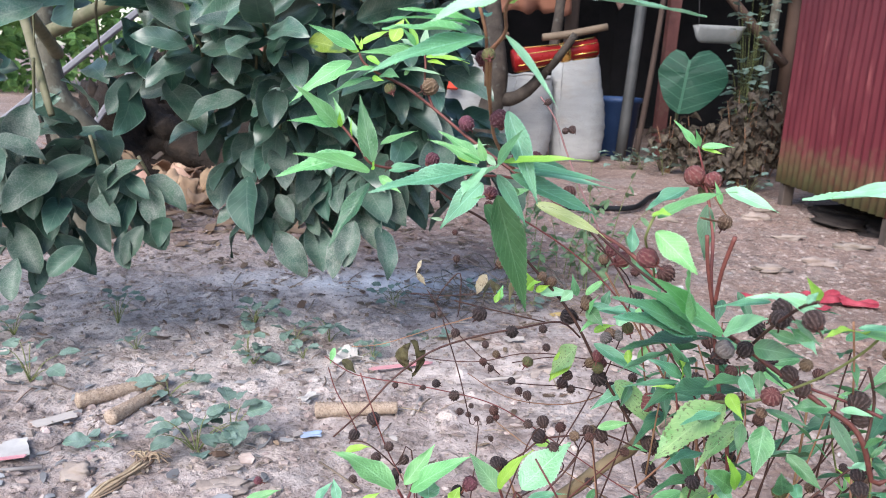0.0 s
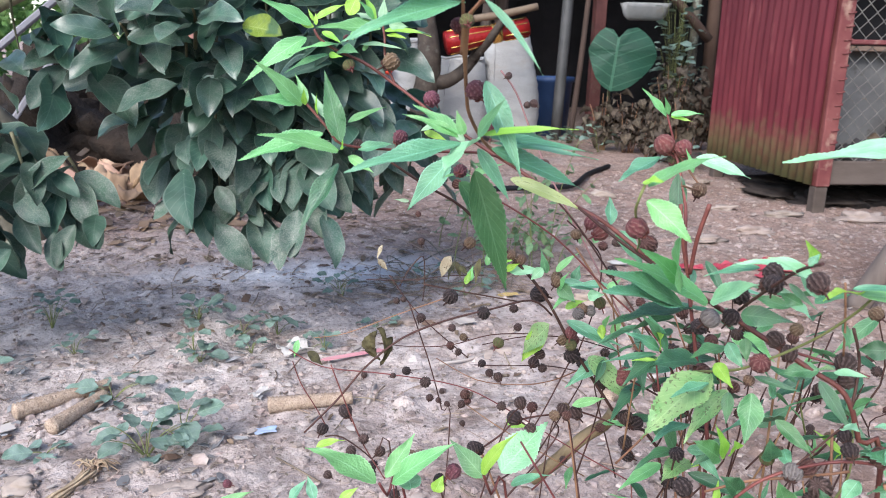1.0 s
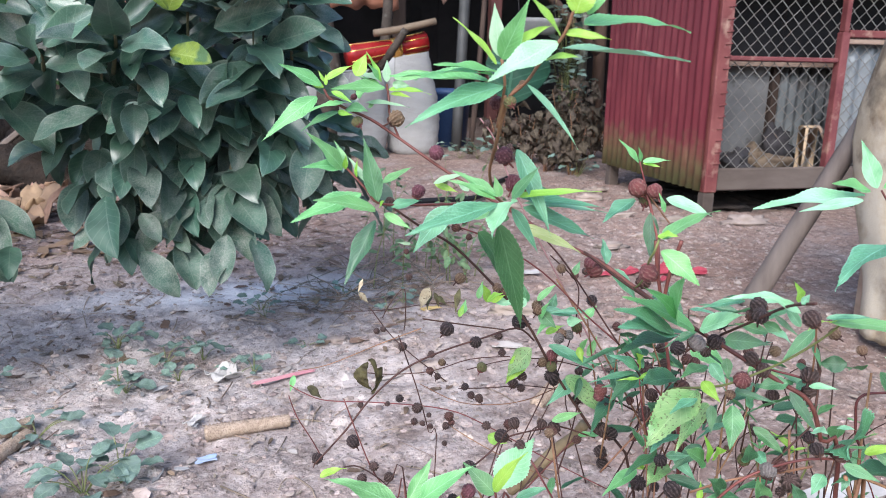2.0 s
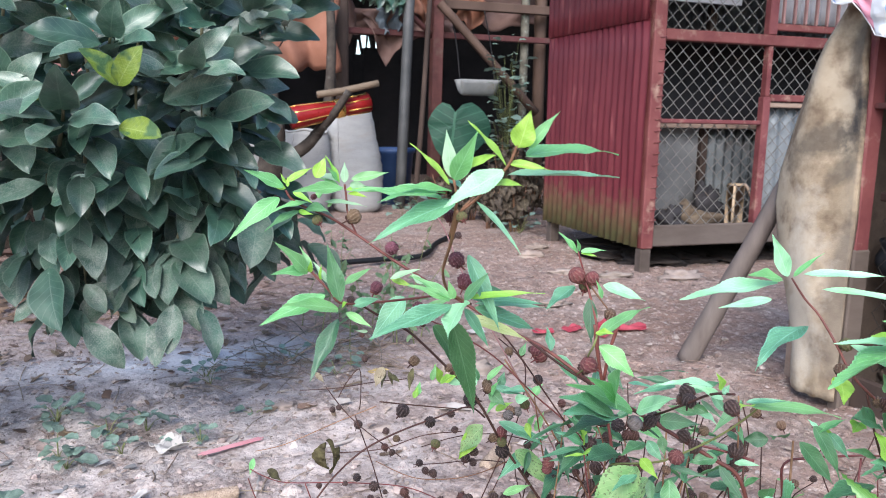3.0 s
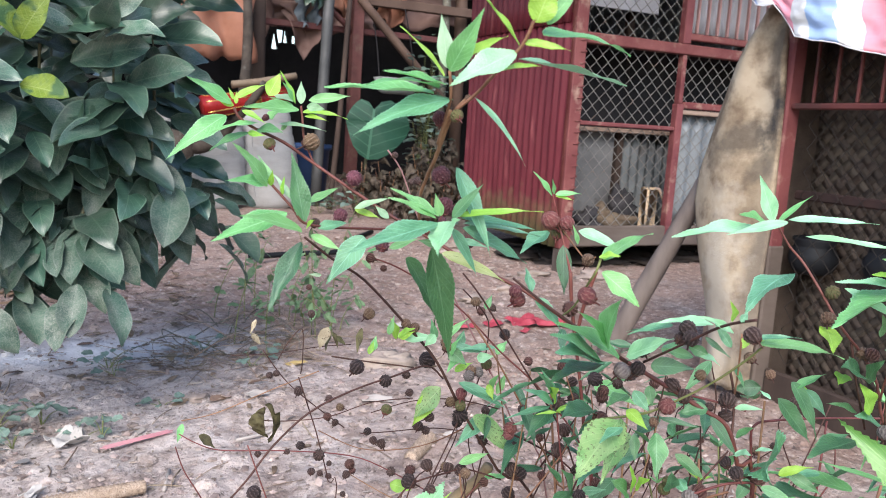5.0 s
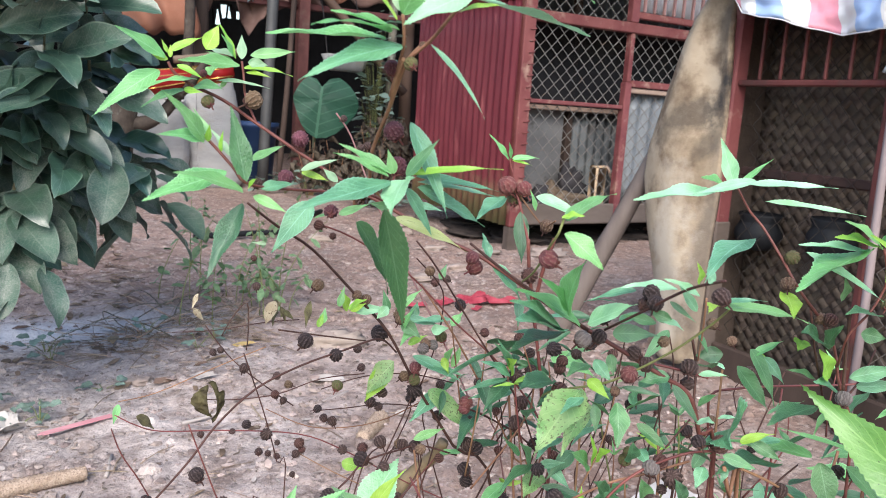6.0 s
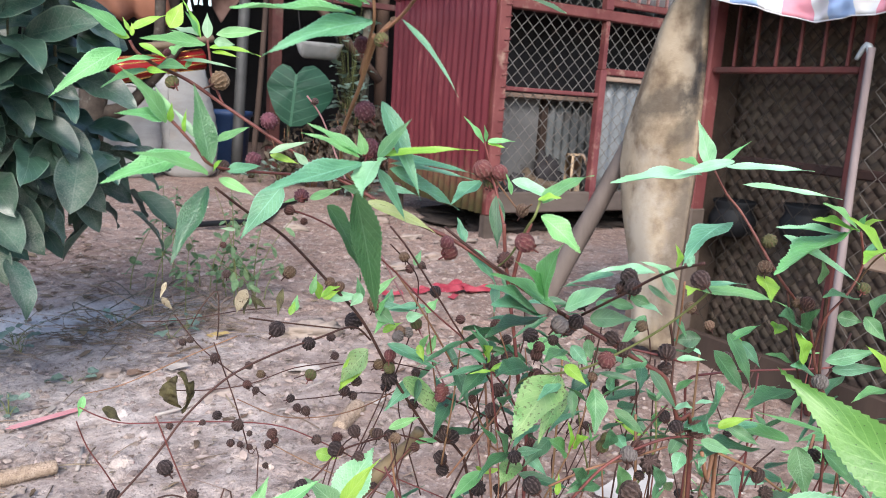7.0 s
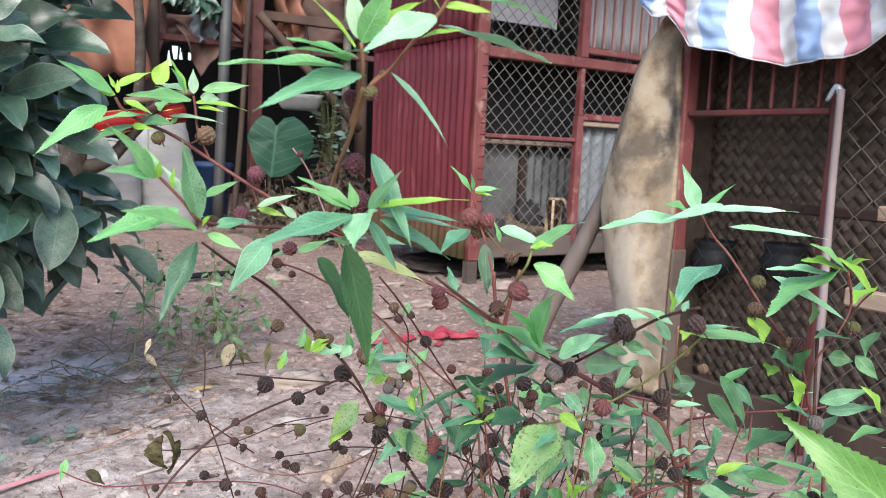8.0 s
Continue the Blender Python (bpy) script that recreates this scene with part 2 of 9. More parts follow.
        rim = [i for i in range(nu + 1)] + [j * (nu + 1) + nu for j in range(1, nv + 1)] + [nv * (nu + 1) + i for i in range(nu - 1, -1, -1)] + [j * (nu + 1) for j in range(nv - 1, 0, -1)]
        faces += [(rim[(k + 1) % len(rim)], rim[k], rim[k] + n, rim[(k + 1) % len(rim)] + n) for k in range(len(rim))]
        return self.add(flat + back, faces)

    def lathe(self, profile, sides=20, at=(0, 0, 0), ribs=0, depth=0.0, turn=None):
        """A turned body from (radius, height) pairs; ribs: grooves that run from pole to pole."""
        base = len(self.v)
        for r, z in profile:
            for k in range(sides):
                a = 2 * math.pi * k / sides
                q = r * (1 + depth * math.cos(ribs * a)) if ribs else r
                p = Vector((q * math.cos(a), q * math.sin(a), z))
                p = turn @ p if turn else p
                self.v.append(tuple(p + Vector(at)))
        for i in range(len(profile) - 1):
            for k in range(sides):
                a, b = base + i * sides + k, base + i * sides + (k + 1) % sides
                self.f.append((a, b, b + sides, a + sides))
        self.f.append(tuple(base + k for k in reversed(range(sides))))
        self.f.append(tuple(base + (len(profile) - 1) * sides + k for k in range(sides)))
        return self


def part(name, shape, mat, parent=None, label="", smooth=True):
    """One mesh object under a thing or a part."""
    me = shape.mesh(name, smooth) if isinstance(shape, Shape) else shape
    if mat and not me.materials:
        me.materials.append(mat)
    ob = new(name, me)
    if parent:
        ob.parent = parent
        ob.matrix_parent_inverse = parent.matrix_world.inverted() if parent.type == "EMPTY" else Matrix.Identity(4)
    if label:
        ob["label"] = label
    return ob


def thing(name, label, category, at=(0, 0, 0), group="", kind=""):
    ob = new(name)
    ob.matrix_world = Matrix.Translation(at)
    bpy.context.view_layer.update()
    return tagged(ob, label, category, group, kind)


def zinc(shape, at, du, dv, width, height, wave=0.06, amp=0.008, thick=0.0012, sides=10, rows=6):
    """A corrugated sheet from a corner, along du with its waves, up along dv."""
    du, dv = Vector(du).normalized(), Vector(dv).normalized()
    n = du.cross(dv)
    count = max(4, round(width / wave * sides))
    return shape.sheet(lambda u, v: Vector(at) + du * width * u + dv * height * v + n * amp * math.cos(2 * math.pi * width * u / wave)
                       + n * 0.006 * noise.noise((u * 3, v * 3, width)), count, rows, thick)


def chain_link(shape, at, du, dv, width, height, mesh=0.05, r=0.0013):
    """Zigzag wires, hooked into one another, in a rectangle."""
    at, du, dv = Vector(at), Vector(du).normalized(), Vector(dv).normalized()
    n = du.cross(dv)
    h = mesh / 2
    for i in range(int(width / h)):
        pts = []
        for k in range(int(height / h) + 1):
            s = (k + i) % 2
            pts.append(at + du * (i + s) * h + dv * k * h + n * (0.0018 if s else -0.0018)
                       + n * 0.006 * noise.noise((i * 0.13, k * 0.13, width)) + du * 0.003 * noise.noise((i * 0.3, k * 0.3, height)))
        if len(pts) > 1:
            base = len(shape.v)
            for j, p in enumerate(pts):
                for a in ((du + n), (n - du), (-du - n), (du - n)):
                    shape.v.append(tuple(p + a * r * 0.8))
            for j in range(len(pts) - 1):
                for c in range(4):
                    a, b = base + j * 4 + c, base + j * 4 + (c + 1) % 4
                    shape.f.append((a, b, b + 4, a + 4))
    return shape

# ---- ground ----
def ground_material():
    m = bpy.data.materials.new("trodden_earth")
    m.use_nodes = True
    nd, ln = m.node_tree.nodes, m.node_tree.links
    bsdf = nd["Principled BSDF"]
    tc = nd.new("ShaderNodeTexCoord")

    def tex(s, d=8.0, r=0.6):
        n = nd.new("ShaderNodeTexNoise")
        n.inputs["Scale"].default_value, n.inputs["Detail"].default_value, n.inputs["Roughness"].default_value = s, d, r
        ln.new(tc.outputs["Object"], n.inputs["Vector"])
        return n.outputs["Fac"]

    def ramp(fac, a, b, ca, cb):
        r = nd.new("ShaderNodeValToRGB")
        r.color_ramp.elements[0].position, r.color_ramp.elements[1].position = a, b
        r.color_ramp.elements[0].color, r.color_ramp.elements[1].color = (*ca, 1), (*cb, 1)
        ln.new(fac, r.inputs[0])
        return r.outputs[0]

    def mixed(fac, a, b):
        x = nd.new("ShaderNodeMix")
        x.data_type = "RGBA"
        ln.new(fac, x.inputs["Factor"])
        for key, v in (("A", a), ("B", b)):
            if isinstance(v, tuple):
                x.inputs[key].default_value = (*v, 1)
            else:
                ln.new(v, x.inputs[key])
        return x.outputs["Result"]

    base = ramp(tex(1.7), 0.3, 0.7, EARTH_LOW, EARTH_HIGH)
    # greyer, dustier earth in front of the citrus tree, lightened to offset its shade
    zone = nd.new("ShaderNodeMapping")
    zone.vector_type = "TEXTURE"
    zone.inputs["Location"].default_value, zone.inputs["Rotation"].default_value, zone.inputs["Scale"].default_value = (-0.40, 1.75, 0), (0, 0, radians(-8)), (1.25, 0.85, 1000)
    ln.new(tc.outputs["Object"], zone.inputs["Vector"])
    reach = nd.new("ShaderNodeVectorMath")
    reach.operation = "LENGTH"
    ln.new(zone.outputs[0], reach.inputs[0])
    drift = nd.new("ShaderNodeMath")
    drift.operation = "MULTIPLY_ADD"
    ln.new(tex(2.6, 8, 0.72), drift.inputs[0])
    drift.inputs[1].default_value = 1.5
    ln.new(reach.outputs["Value"], drift.inputs[2])
    half = nd.new("ShaderNodeMath")
    half.operation, half.inputs[1].default_value = "MULTIPLY", 0.5
    ln.new(drift.outputs[0], half.inputs[0])
    base = mixed(ramp(half.outputs[0], 0.55, 0.95, (0.88,) * 3, (0, 0, 0)), base, mixed(ramp(tex(16, 9, 0.75), 0.4, 0.62, (0, 0, 0), (1,) * 3), EARTH_DUST, EARTH_DUSTDARK))
    base = mixed(ramp(tex(3.1, 9, 0.72), 0.50, 0.66, (0, 0, 0), (0.6,) * 3), base, EARTH_GREY)
    base = mixed(ramp(tex(11, 9, 0.75), 0.47, 0.62, (0, 0, 0), (0.72,) * 3), base, EARTH_DARK)
    base = mixed(ramp(tex(38, 7, 0.75), 0.52, 0.66, (0, 0, 0), (0.75,) * 3), base, EARTH_PALE)
    base = mixed(ramp(tex(75, 5, 0.7), 0.56, 0.68, (0, 0, 0), (0.8,) * 3), base, EARTH_BLACK)
    # a spill of pale ash under the citrus tree, whitened to offset its shade
    sep = nd.new("ShaderNodeMapping")
    sep.inputs["Location"].default_value, sep.inputs["Scale"].default_value = (0.02 / 0.88, -2.15 / 0.28, 0), (1 / 0.88, 1 / 0.28, 0)
    ln.new(tc.outputs["Object"], sep.inputs["Vector"])
    dist = nd.new("ShaderNodeVectorMath")
    dist.operation = "LENGTH"
    ln.new(sep.outputs[0], dist.inputs[0])
    wob = nd.new("ShaderNodeMath")
    wob.operation = "MULTIPLY_ADD"
    ln.new(tex(6), wob.inputs[0])
    wob.inputs[1].default_value = 0.8
    ln.new(dist.outputs["Value"], wob.inputs[2])
    base = mixed(ramp(wob.outputs[0], 1.1 / 2, 1.05, (0.90,) * 3, (0, 0, 0)), base, (0.72, 0.70, 0.72))
    ln.new(base, bsdf.inputs["Base Color"])
    bsdf.inputs["Roughness"].default_value = 0.92
    bsdf.inputs["Specular IOR Level"].default_value = 0.15
    bp = nd.new("ShaderNodeBump")
    bp.inputs["Strength"].default_value, bp.inputs["Distance"].default_value = 1.0, 0.016
    h = nd.new("ShaderNodeMath")
    h.operation = "MULTIPLY_ADD"
    ln.new(tex(90, 6, 0.7), h.inputs[0])
    h.inputs[1].default_value = 0.5
    ln.new(tex(24, 8, 0.65), h.inputs[2])
    ln.new(h.outputs[0], bp.inputs["Height"])
    ln.new(bp.outputs[0], bsdf.inputs["Normal"])
    return m


EARTH_LOW, EARTH_HIGH, EARTH_DARK, EARTH_PALE = (0.238, 0.157, 0.130), (0.370, 0.264, 0.225), (0.175, 0.125, 0.108), (0.635, 0.53, 0.48)
EARTH_DUST, EARTH_DUSTDARK = (0.70, 0.628, 0.615), (0.465, 0.405, 0.393)
EARTH_GREY, EARTH_BLACK = (0.37, 0.335, 0.32), (0.085, 0.065, 0.055)


def ground_z(x, y):
    near = max(0.0, min(1.0, (9 - math.hypot(x, y)) / 6))
    return near * (0.016 * noise.noise((x * 2.1, y * 2.1, 0.3)) + 0.012 * noise.noise((x * 9, y * 9, 1.7)) + 0.007 * noise.noise((x * 27, y * 27, 4.1)) + 0.006 * abs(noise.noise((x * 47, y * 47, 7.7))))


def axis(lo, hi, fine_lo, fine_hi, step, grow=1.25):
    a = [fine_lo + i * step for i in range(int((fine_hi - fine_lo) / step) + 1)]
    s, v = step, a[-1]
    while v < hi:
        s *= grow
        v += s
        a.append(v)
    s, v = step, a[0]
    while v > lo:
        s *= grow
        v -= s
        a.insert(0, v)
    return a


gx, gy = axis(-200, 200, -1.3, 2.0, 0.0115), axis(-200, 200, 0.6, 3.4, 0.0115)
earth = Shape()
earth.v = [(x, y, ground_z(x, y)) for y in gy for x in gx]
nx = len(gx)
earth.f = [(j * nx + i, j * nx + i + 1, (j + 1) * nx + i + 1, (j + 1) * nx + i) for j in range(len(gy) - 1) for i in range(nx - 1)]
tagged(part("ground", earth, ground_material()), "bare trodden pinkish-brown earth yard with litter", "ground", kind="structure")

# ---- chicken coop of red corrugated sheet and wire netting ----
coop = thing("chicken_coop", "raised red metal chicken coop with chain-link front and corrugated side", "chicken coop", (1.8, 2.9, 0))
CX, CY, CB, CR = 1.78, 2.875, 3.74, 3.45          # corner post, front plane, back plane, far end
FLOOR, RAIL, BEAM, TOP = 0.11, 0.625, 0.965, 1.55


def bar(name, lo, hi, mat=None, parent=None, label="", bevel=0.004):
    return part(name, Shape().box(lo, hi, bevel), mat or M_REDPOST, parent or coop, label, smooth=False)


bar("corner_post", (CX - 0.03, CY - 0.02, 0.10), (CX + 0.025, CY + 0.035, TOP), label="faded red square corner post")
M_TIMBERDARK = material("dusty_dark_timber", (0.060, 0.045, 0.038), (0.132, 0.104, 0.090), 9, (0.75, 0.95), 0.4, 60, stretch=(0.3, 1, 1))
bar("leg", (CX - 0.028, CY - 0.014, -0.03), (CX + 0.022, CY + 0.03, 0.10), M_TIMBERDARK, label="bare wooden leg")
bar("leg", (2.9, CY - 0.014, -0.03), (2.95, CY + 0.03, 0.10), M_TIMBERDARK)
bar("leg", (CX - 0.028, CB - 0.05, -0.03), (CX + 0.022, CB, 0.10), M_TIMBERDARK)
bar("leg", (3.4, CB - 0.05, -0.03), (3.45, CB, 0.10), M_TIMBERDARK)
bar("post", (2.315, CY - 0.008, FLOOR), (2.352, CY + 0.03, RAIL + 0.11))
bar("post", (2.322, CY - 0.006, RAIL + 0.11), (2.345, CY + 0.03, BEAM - 0.02))
bar("post", (2.312, CY - 0.008, BEAM + 0.025), (2.355, CY + 0.03, TOP))
bar("post", (CR - 0.04, CY - 0.008, FLOOR), (CR, CY + 0.03, TOP))
bar("beam", (CX + 0.026, CY - 0.012, BEAM - 0.02), (CR - 0.041, CY + 0.035, BEAM + 0.024))
bar("rail", (CX + 0.026, CY - 0.004, RAIL - 0.009), (2.314, CY + 0.018, RAIL + 0.009), label="thin red rail")
bar("rail", (2.353, CY - 0.006, 0.715), (CR - 0.041, CY + 0.02, 0.745))
bar("rail", (2.353, CY + 0.004, 0.69), (CR - 0.041, CY + 0.02, 0.712), M_BOARD)
bar("top_rail", (CX - 0.03, CY - 0.02, TOP + 0.001), (CR, CY + 0.035, TOP + 0.05))
bar("sill_board", (CX + 0.026, CY - 0.006, FLOOR - 0.005), (CR, CY + 0.016, 0.195), M_TIMBERDARK, label="dusty dark brown sill board", bevel=0.006)
bar("floor_panel", (CX - 0.03, CY + 0.018, FLOOR - 0.005), (CR, CB - 0.02, FLOOR + 0.02), M_BOARD, label="plank floor covered with droppings")
# side of two overlapping red sheets, the lower one mossy at its foot
M_SHEET = material("red_corrugated_paint", (0.0882, 0.0100, 0.0170), (0.1445, 0.0240, 0.0320), 4, (0.4, 0.62), 0.06, 60, spots=(0.32, 0.10, 0.10), spot_scale=7, spot_at=(0.6, 0.85), stretch=(3, 3, 0.6))
nd, ln = M_SHEET.node_tree.nodes, M_SHEET.node_tree.links
tcs, sepz, mpz, mixz, wobz = nd.new("ShaderNodeTexCoord"), nd.new("ShaderNodeSeparateXYZ"), nd.new("ShaderNodeMapRange"), nd.new("ShaderNodeMix"), nd.new("ShaderNodeTexNoise")
wobz.inputs["Scale"].default_value, wobz.inputs["Detail"].default_value = 22, 6
ln.new(tcs.outputs["Object"], sepz.inputs[0])
ln.new(tcs.outputs["Object"], wobz.inputs["Vector"])
mz = nd.new("ShaderNodeMath")
mz.operation = "MULTIPLY_ADD"
mz.inputs[1].default_value = -0.30
ln.new(wobz.outputs["Fac"], mz.inputs[0])
ln.new(sepz.outputs["Z"], mz.inputs[2])
mpz.inputs["From Min"].default_value, mpz.inputs["From Max"].default_value, mpz.inputs["To Min"].default_value, mpz.inputs["To Max"].default_value = -0.06, 0.17, 0.8, 0.0
ln.new(mz.outputs[0], mpz.inputs["Value"])
mixz.data_type = "RGBA"
old = nd["Principled BSDF"].inputs["Base Color"].links[0].from_socket
ln.new(mpz.outputs[0], mixz.inputs["Factor"])
ln.new(old, mixz.inputs["A"])
mixz.inputs["B"].default_value = (0.125, 0.150, 0.065, 1)
ln.new(mixz.outputs["Result"], nd["Principled BSDF"].inputs["Base Color"])
side = Shape()
zinc(side, (CX - 0.045, CB, 0.105), (0, -1, 0), (0, 0, 1), CB - CY + 0.005, 0.95, 0.052, 0.007)
part("corrugated_sheet", side, M_SHEET, coop, "red corrugated sheet, green with moss along its foot")
side = Shape()
zinc(side, (CX - 0.054, CB, 1.02), (0, -1, 0), (0, 0, 1), CB - CY + 0.005, 0.6, 0.052, 0.007)
part("corrugated_sheet", side, M_SHEET, coop)
M_OLDZINC = material("old_zinc", (0.10, 0.11, 0.12), (0.22, 0.24, 0.25), 5, (0.5, 0.7), 0.1, 60, metal=0.2, spots=(0.10, 0.08, 0.07), spot_scale=8, spot_at=(0.55, 0.75))
M_DULLZINC = material("dull_grey_zinc", (0.15, 0.165, 0.18), (0.26, 0.28, 0.295), 6, (0.45, 0.65), 0.1, 60, metal=0.25, spots=(0.14, 0.12, 0.10), spot_scale=9, spot_at=(0.6, 0.8))
M_PALEPANEL = material("chalky_pale_panel", (0.33, 0.32, 0.345), (0.49, 0.48, 0.51), 5, (0.7, 0.9), 0.15, 60, spots=(0.24, 0.22, 0.22), spot_scale=5, spot_at=(0.55, 0.8))
back = Shape()
zinc(back, (CR + 0.02, CB, FLOOR), (-1, 0, 0), (0, 0, 1), CR - CX + 0.05, TOP - FLOOR, 0.076, 0.008)
part("back_sheet", back, M_OLDZINC, coop, "grey corrugated back sheet")
end = Shape()
zinc(end, (CR + 0.02, CY, FLOOR), (0, 1, 0), (0, 0, 1), CB - CY, TOP - FLOOR, 0.076, 0.008)
part("end_sheet", end, M_ZINC, coop)
# unseen roof; its wide overhang is added to shade front and side
part("roof_sheet", zinc(Shape(), (CX - 0.55, CY - 0.6, TOP + 0.09), (1, 0, 0), (0, 1, -0.05), CR - CX + 0.75, CB - CY + 0.8, 0.076, 0.008), M_ZINC, coop)
# black boards added where the middle bay lies in shade
part("dark_board", Shape().box((CX + 0.03, CY + 0.30, RAIL - 0.005), (CR - 0.05, CY + 0.32, BEAM + 0.02)), M_DARK, coop, "inner board coloured near-black for the coop's shade", smooth=False)
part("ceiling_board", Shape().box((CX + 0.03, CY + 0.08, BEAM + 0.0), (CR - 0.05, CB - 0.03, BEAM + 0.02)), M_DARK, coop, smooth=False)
part("shelf", Shape().box((CX + 0.03, CY + 0.25, RAIL - 0.03), (CR - 0.05, CB - 0.03, RAIL - 0.01)), M_BOARD, coop, "dark slatted shelf inside", smooth=False)
part("wire_netting", chain_link(Shape(), (CX + 0.02, CY + 0.028, 0.19), (1, 0, 0), (0, 0, 1), 0.545, 0.78, 0.06, 0.0019), M_WIRE, coop, "galvanised chain-link netting")
part("wire_netting", chain_link(Shape(), (CX + 0.02, CY + 0.03, 0.985), (1, 0, 0), (0, 0, 1), 0.545, 0.56, 0.06, 0.0019), M_WIRE, coop)
part("wire_netting", chain_link(Shape(), (2.35, CY + 0.028, 0.19), (1, 0, 0), (0, 0, 1), 1.08, 0.78, 0.06, 0.0019), M_WIRE, coop)
M_WINDOWBAR = material("pinkish_worn_timber", (0.22, 0.12, 0.115), (0.34, 0.20, 0.19), 8, (0.7, 0.9), 0.2, 70)
for i in range(16):
    x = 2.39 + i * 0.058
    bar("window_bar", (x, CY + 0.004, BEAM + 0.075), (x + 0.011, CY + 0.02, TOP - 0.002), M_WINDOWBAR)
bar("window_rail", (2.356, CY + 0.002, BEAM + 0.045), (CR - 0.041, CY + 0.026, BEAM + 0.074), label="brown timber window rail")
part("door_sheet", zinc(Shape(), (2.36, CY + 0.05, 0.2), (1, 0, 0), (0, 0, 1), 0.95, 0.49, 0.076, 0.008), M_DULLZINC, coop, "grey corrugated door sheet")
part("inner_sheet", zinc(Shape(), (2.40, CY + 0.09, BEAM + 0.09), (1, 0, 0), (0, 0, 1), 0.9, 0.46, 0.05, 0.01), M_PALEPANEL, coop, "chalky pale sheet behind the window bars")
part("upper_panel", Shape().box((CX + 0.10, CY + 0.16, BEAM + 0.16), (2.30, CY + 0.17, TOP - 0.002), 0.002), M_PALEPANEL, coop, "chalky pale panel in the upper compartment", smooth=False)
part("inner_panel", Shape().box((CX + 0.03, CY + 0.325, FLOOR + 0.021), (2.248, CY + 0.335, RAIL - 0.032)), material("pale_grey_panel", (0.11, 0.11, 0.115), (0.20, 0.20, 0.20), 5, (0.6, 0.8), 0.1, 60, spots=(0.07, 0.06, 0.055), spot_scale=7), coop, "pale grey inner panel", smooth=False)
part("inner_panel", zinc(Shape(), (2.29, CY + 0.33, FLOOR + 0.03), (1, 0, 0), (0, 0, 1), 0.5, 0.45, 0.05, 0.008), M_OLDZINC, coop, "corrugated zinc inner panel")
for i in range(17):
    z = 0.215 + i * 0.046
    part("wire_tie", Shape().tube([(CX - 0.004, CY - 0.0225, z), (CX + 0.018, CY - 0.0235, z + 0.003), (CX + 0.029, CY - 0.016, z + 0.006), (CX + 0.030, CY + 0.02, z + 0.01)], 0.0024, 5, 2), M_REDPOST, coop)
bar("inner_post", (2.25, CY + 0.3, FLOOR + 0.021), (2.285, CY + 0.335, TOP - 0.01), M_OLDWOOD, label="dark inner post")
block = thing("wood_block", "pale splintered wooden block standing in the coop", "wood", (2.28, CY + 0.07, FLOOR + 0.02))
part("block", Shape().box((2.245, CY + 0.045, FLOOR + 0.021), (2.305, CY + 0.105, 0.36), 0.008), material("raw_wood", (0.42, 0.30, 0.19), (0.58, 0.44, 0.31), 9, (0.7, 0.9), 0.3, 80, stretch=(1, 1, 0.2)), block)
part("splinter", Shape().tube([(2.29, CY + 0.06, 0.355), (2.31, CY + 0.05, 0.35), (2.335, CY + 0.045, 0.30)], [0.008, 0.007, 0.004], 6), M_BOARD, block)


def lump(shape, c, r, seed, n=14, squash=0.7, rough=0.35):
    base = len(shape.v)
    for i in range(n + 1):
        a = math.pi * i / n
        for k in range(n):
            b = 2 * math.pi * k / n
            d = Vector((math.sin(a) * math.cos(b), math.sin(a) * math.sin(b), math.cos(a)))
            q = 1 + rough * noise.noise(d * 1.7 + Vector((seed, seed * 2, 0))) + 0.4 * rough * noise.noise(d * 4.1 + Vector((seed, 0, 3)))
            p = d * q
            shape.v.append((c[0] + p.x * r[0], c[1] + p.y * r[1], c[2] + p.z * r[2]))
    for i in range(n):
        for k in range(n):
            a, b = base + i * n + k, base + i * n + (k + 1) % n
            shape.f.append((a, a + n, b + n, b))
    return shape


# dark lumps added for unclear black shapes on the coop floor
M_LUMP = material("dark_lump", (0.02, 0.02, 0.024), (0.06, 0.055, 0.06), 12, (0.8, 0.95), 0.4, 60)
M_STRAW = material("matted_straw", (0.085, 0.06, 0.042), (0.19, 0.145, 0.105), 30, (0.8, 0.95), 0.6, 120)
for x, y, rx, rz, m, nm, lab in ((2.02, 3.05, 0.07, 0.07, M_LUMP, "rag", "shapeless black lump on the coop floor"), (2.13, 3.08, 0.11, 0.07, M_STRAW, "straw", "heap of matted brown straw in the coop"),
                                 (2.24, 3.10, 0.07, 0.10, M_LUMP, "rag", "shapeless dark grey lump behind the netting")):
    ob = part(nm, lump(Shape(), (x, y, FLOOR + 0.02 + rz * 0.7), (rx, rx, rz), x * 7, 22, 0.7, 0.8), m)
    tagged(ob, lab, "rag" if m is M_LUMP else "straw")

# ---- pen with a wire side, covered with a striped tarpaulin ----
PX = 1.34
pen = thing("wire_pen", "low pen with red posts, chain-link side and woven lining", "animal pen", (PX, 1.0, 0))
# dark mounds on the earth stand in for the shadow under the coop
shade_mounds = Shape()
for i in range(26):
    lump(shade_mounds, (1.86 + 0.058 * i + 0.03 * math.sin(i * 2.3), 3.30 + 0.26 * math.sin(i * 4.1), 0.004), (0.13, 0.16, 0.022 + 0.012 * math.sin(i * 1.7)), i * 3.1, 14, 1, 0.7)
tagged(part("manure", shade_mounds, material("underside_shade", (0.016, 0.012, 0.011), (0.055, 0.042, 0.036), 26, (0.8, 0.95), 0.8, 60)), "dark mounds under the coop, coloured as its shadow", "droppings", kind="stuff")
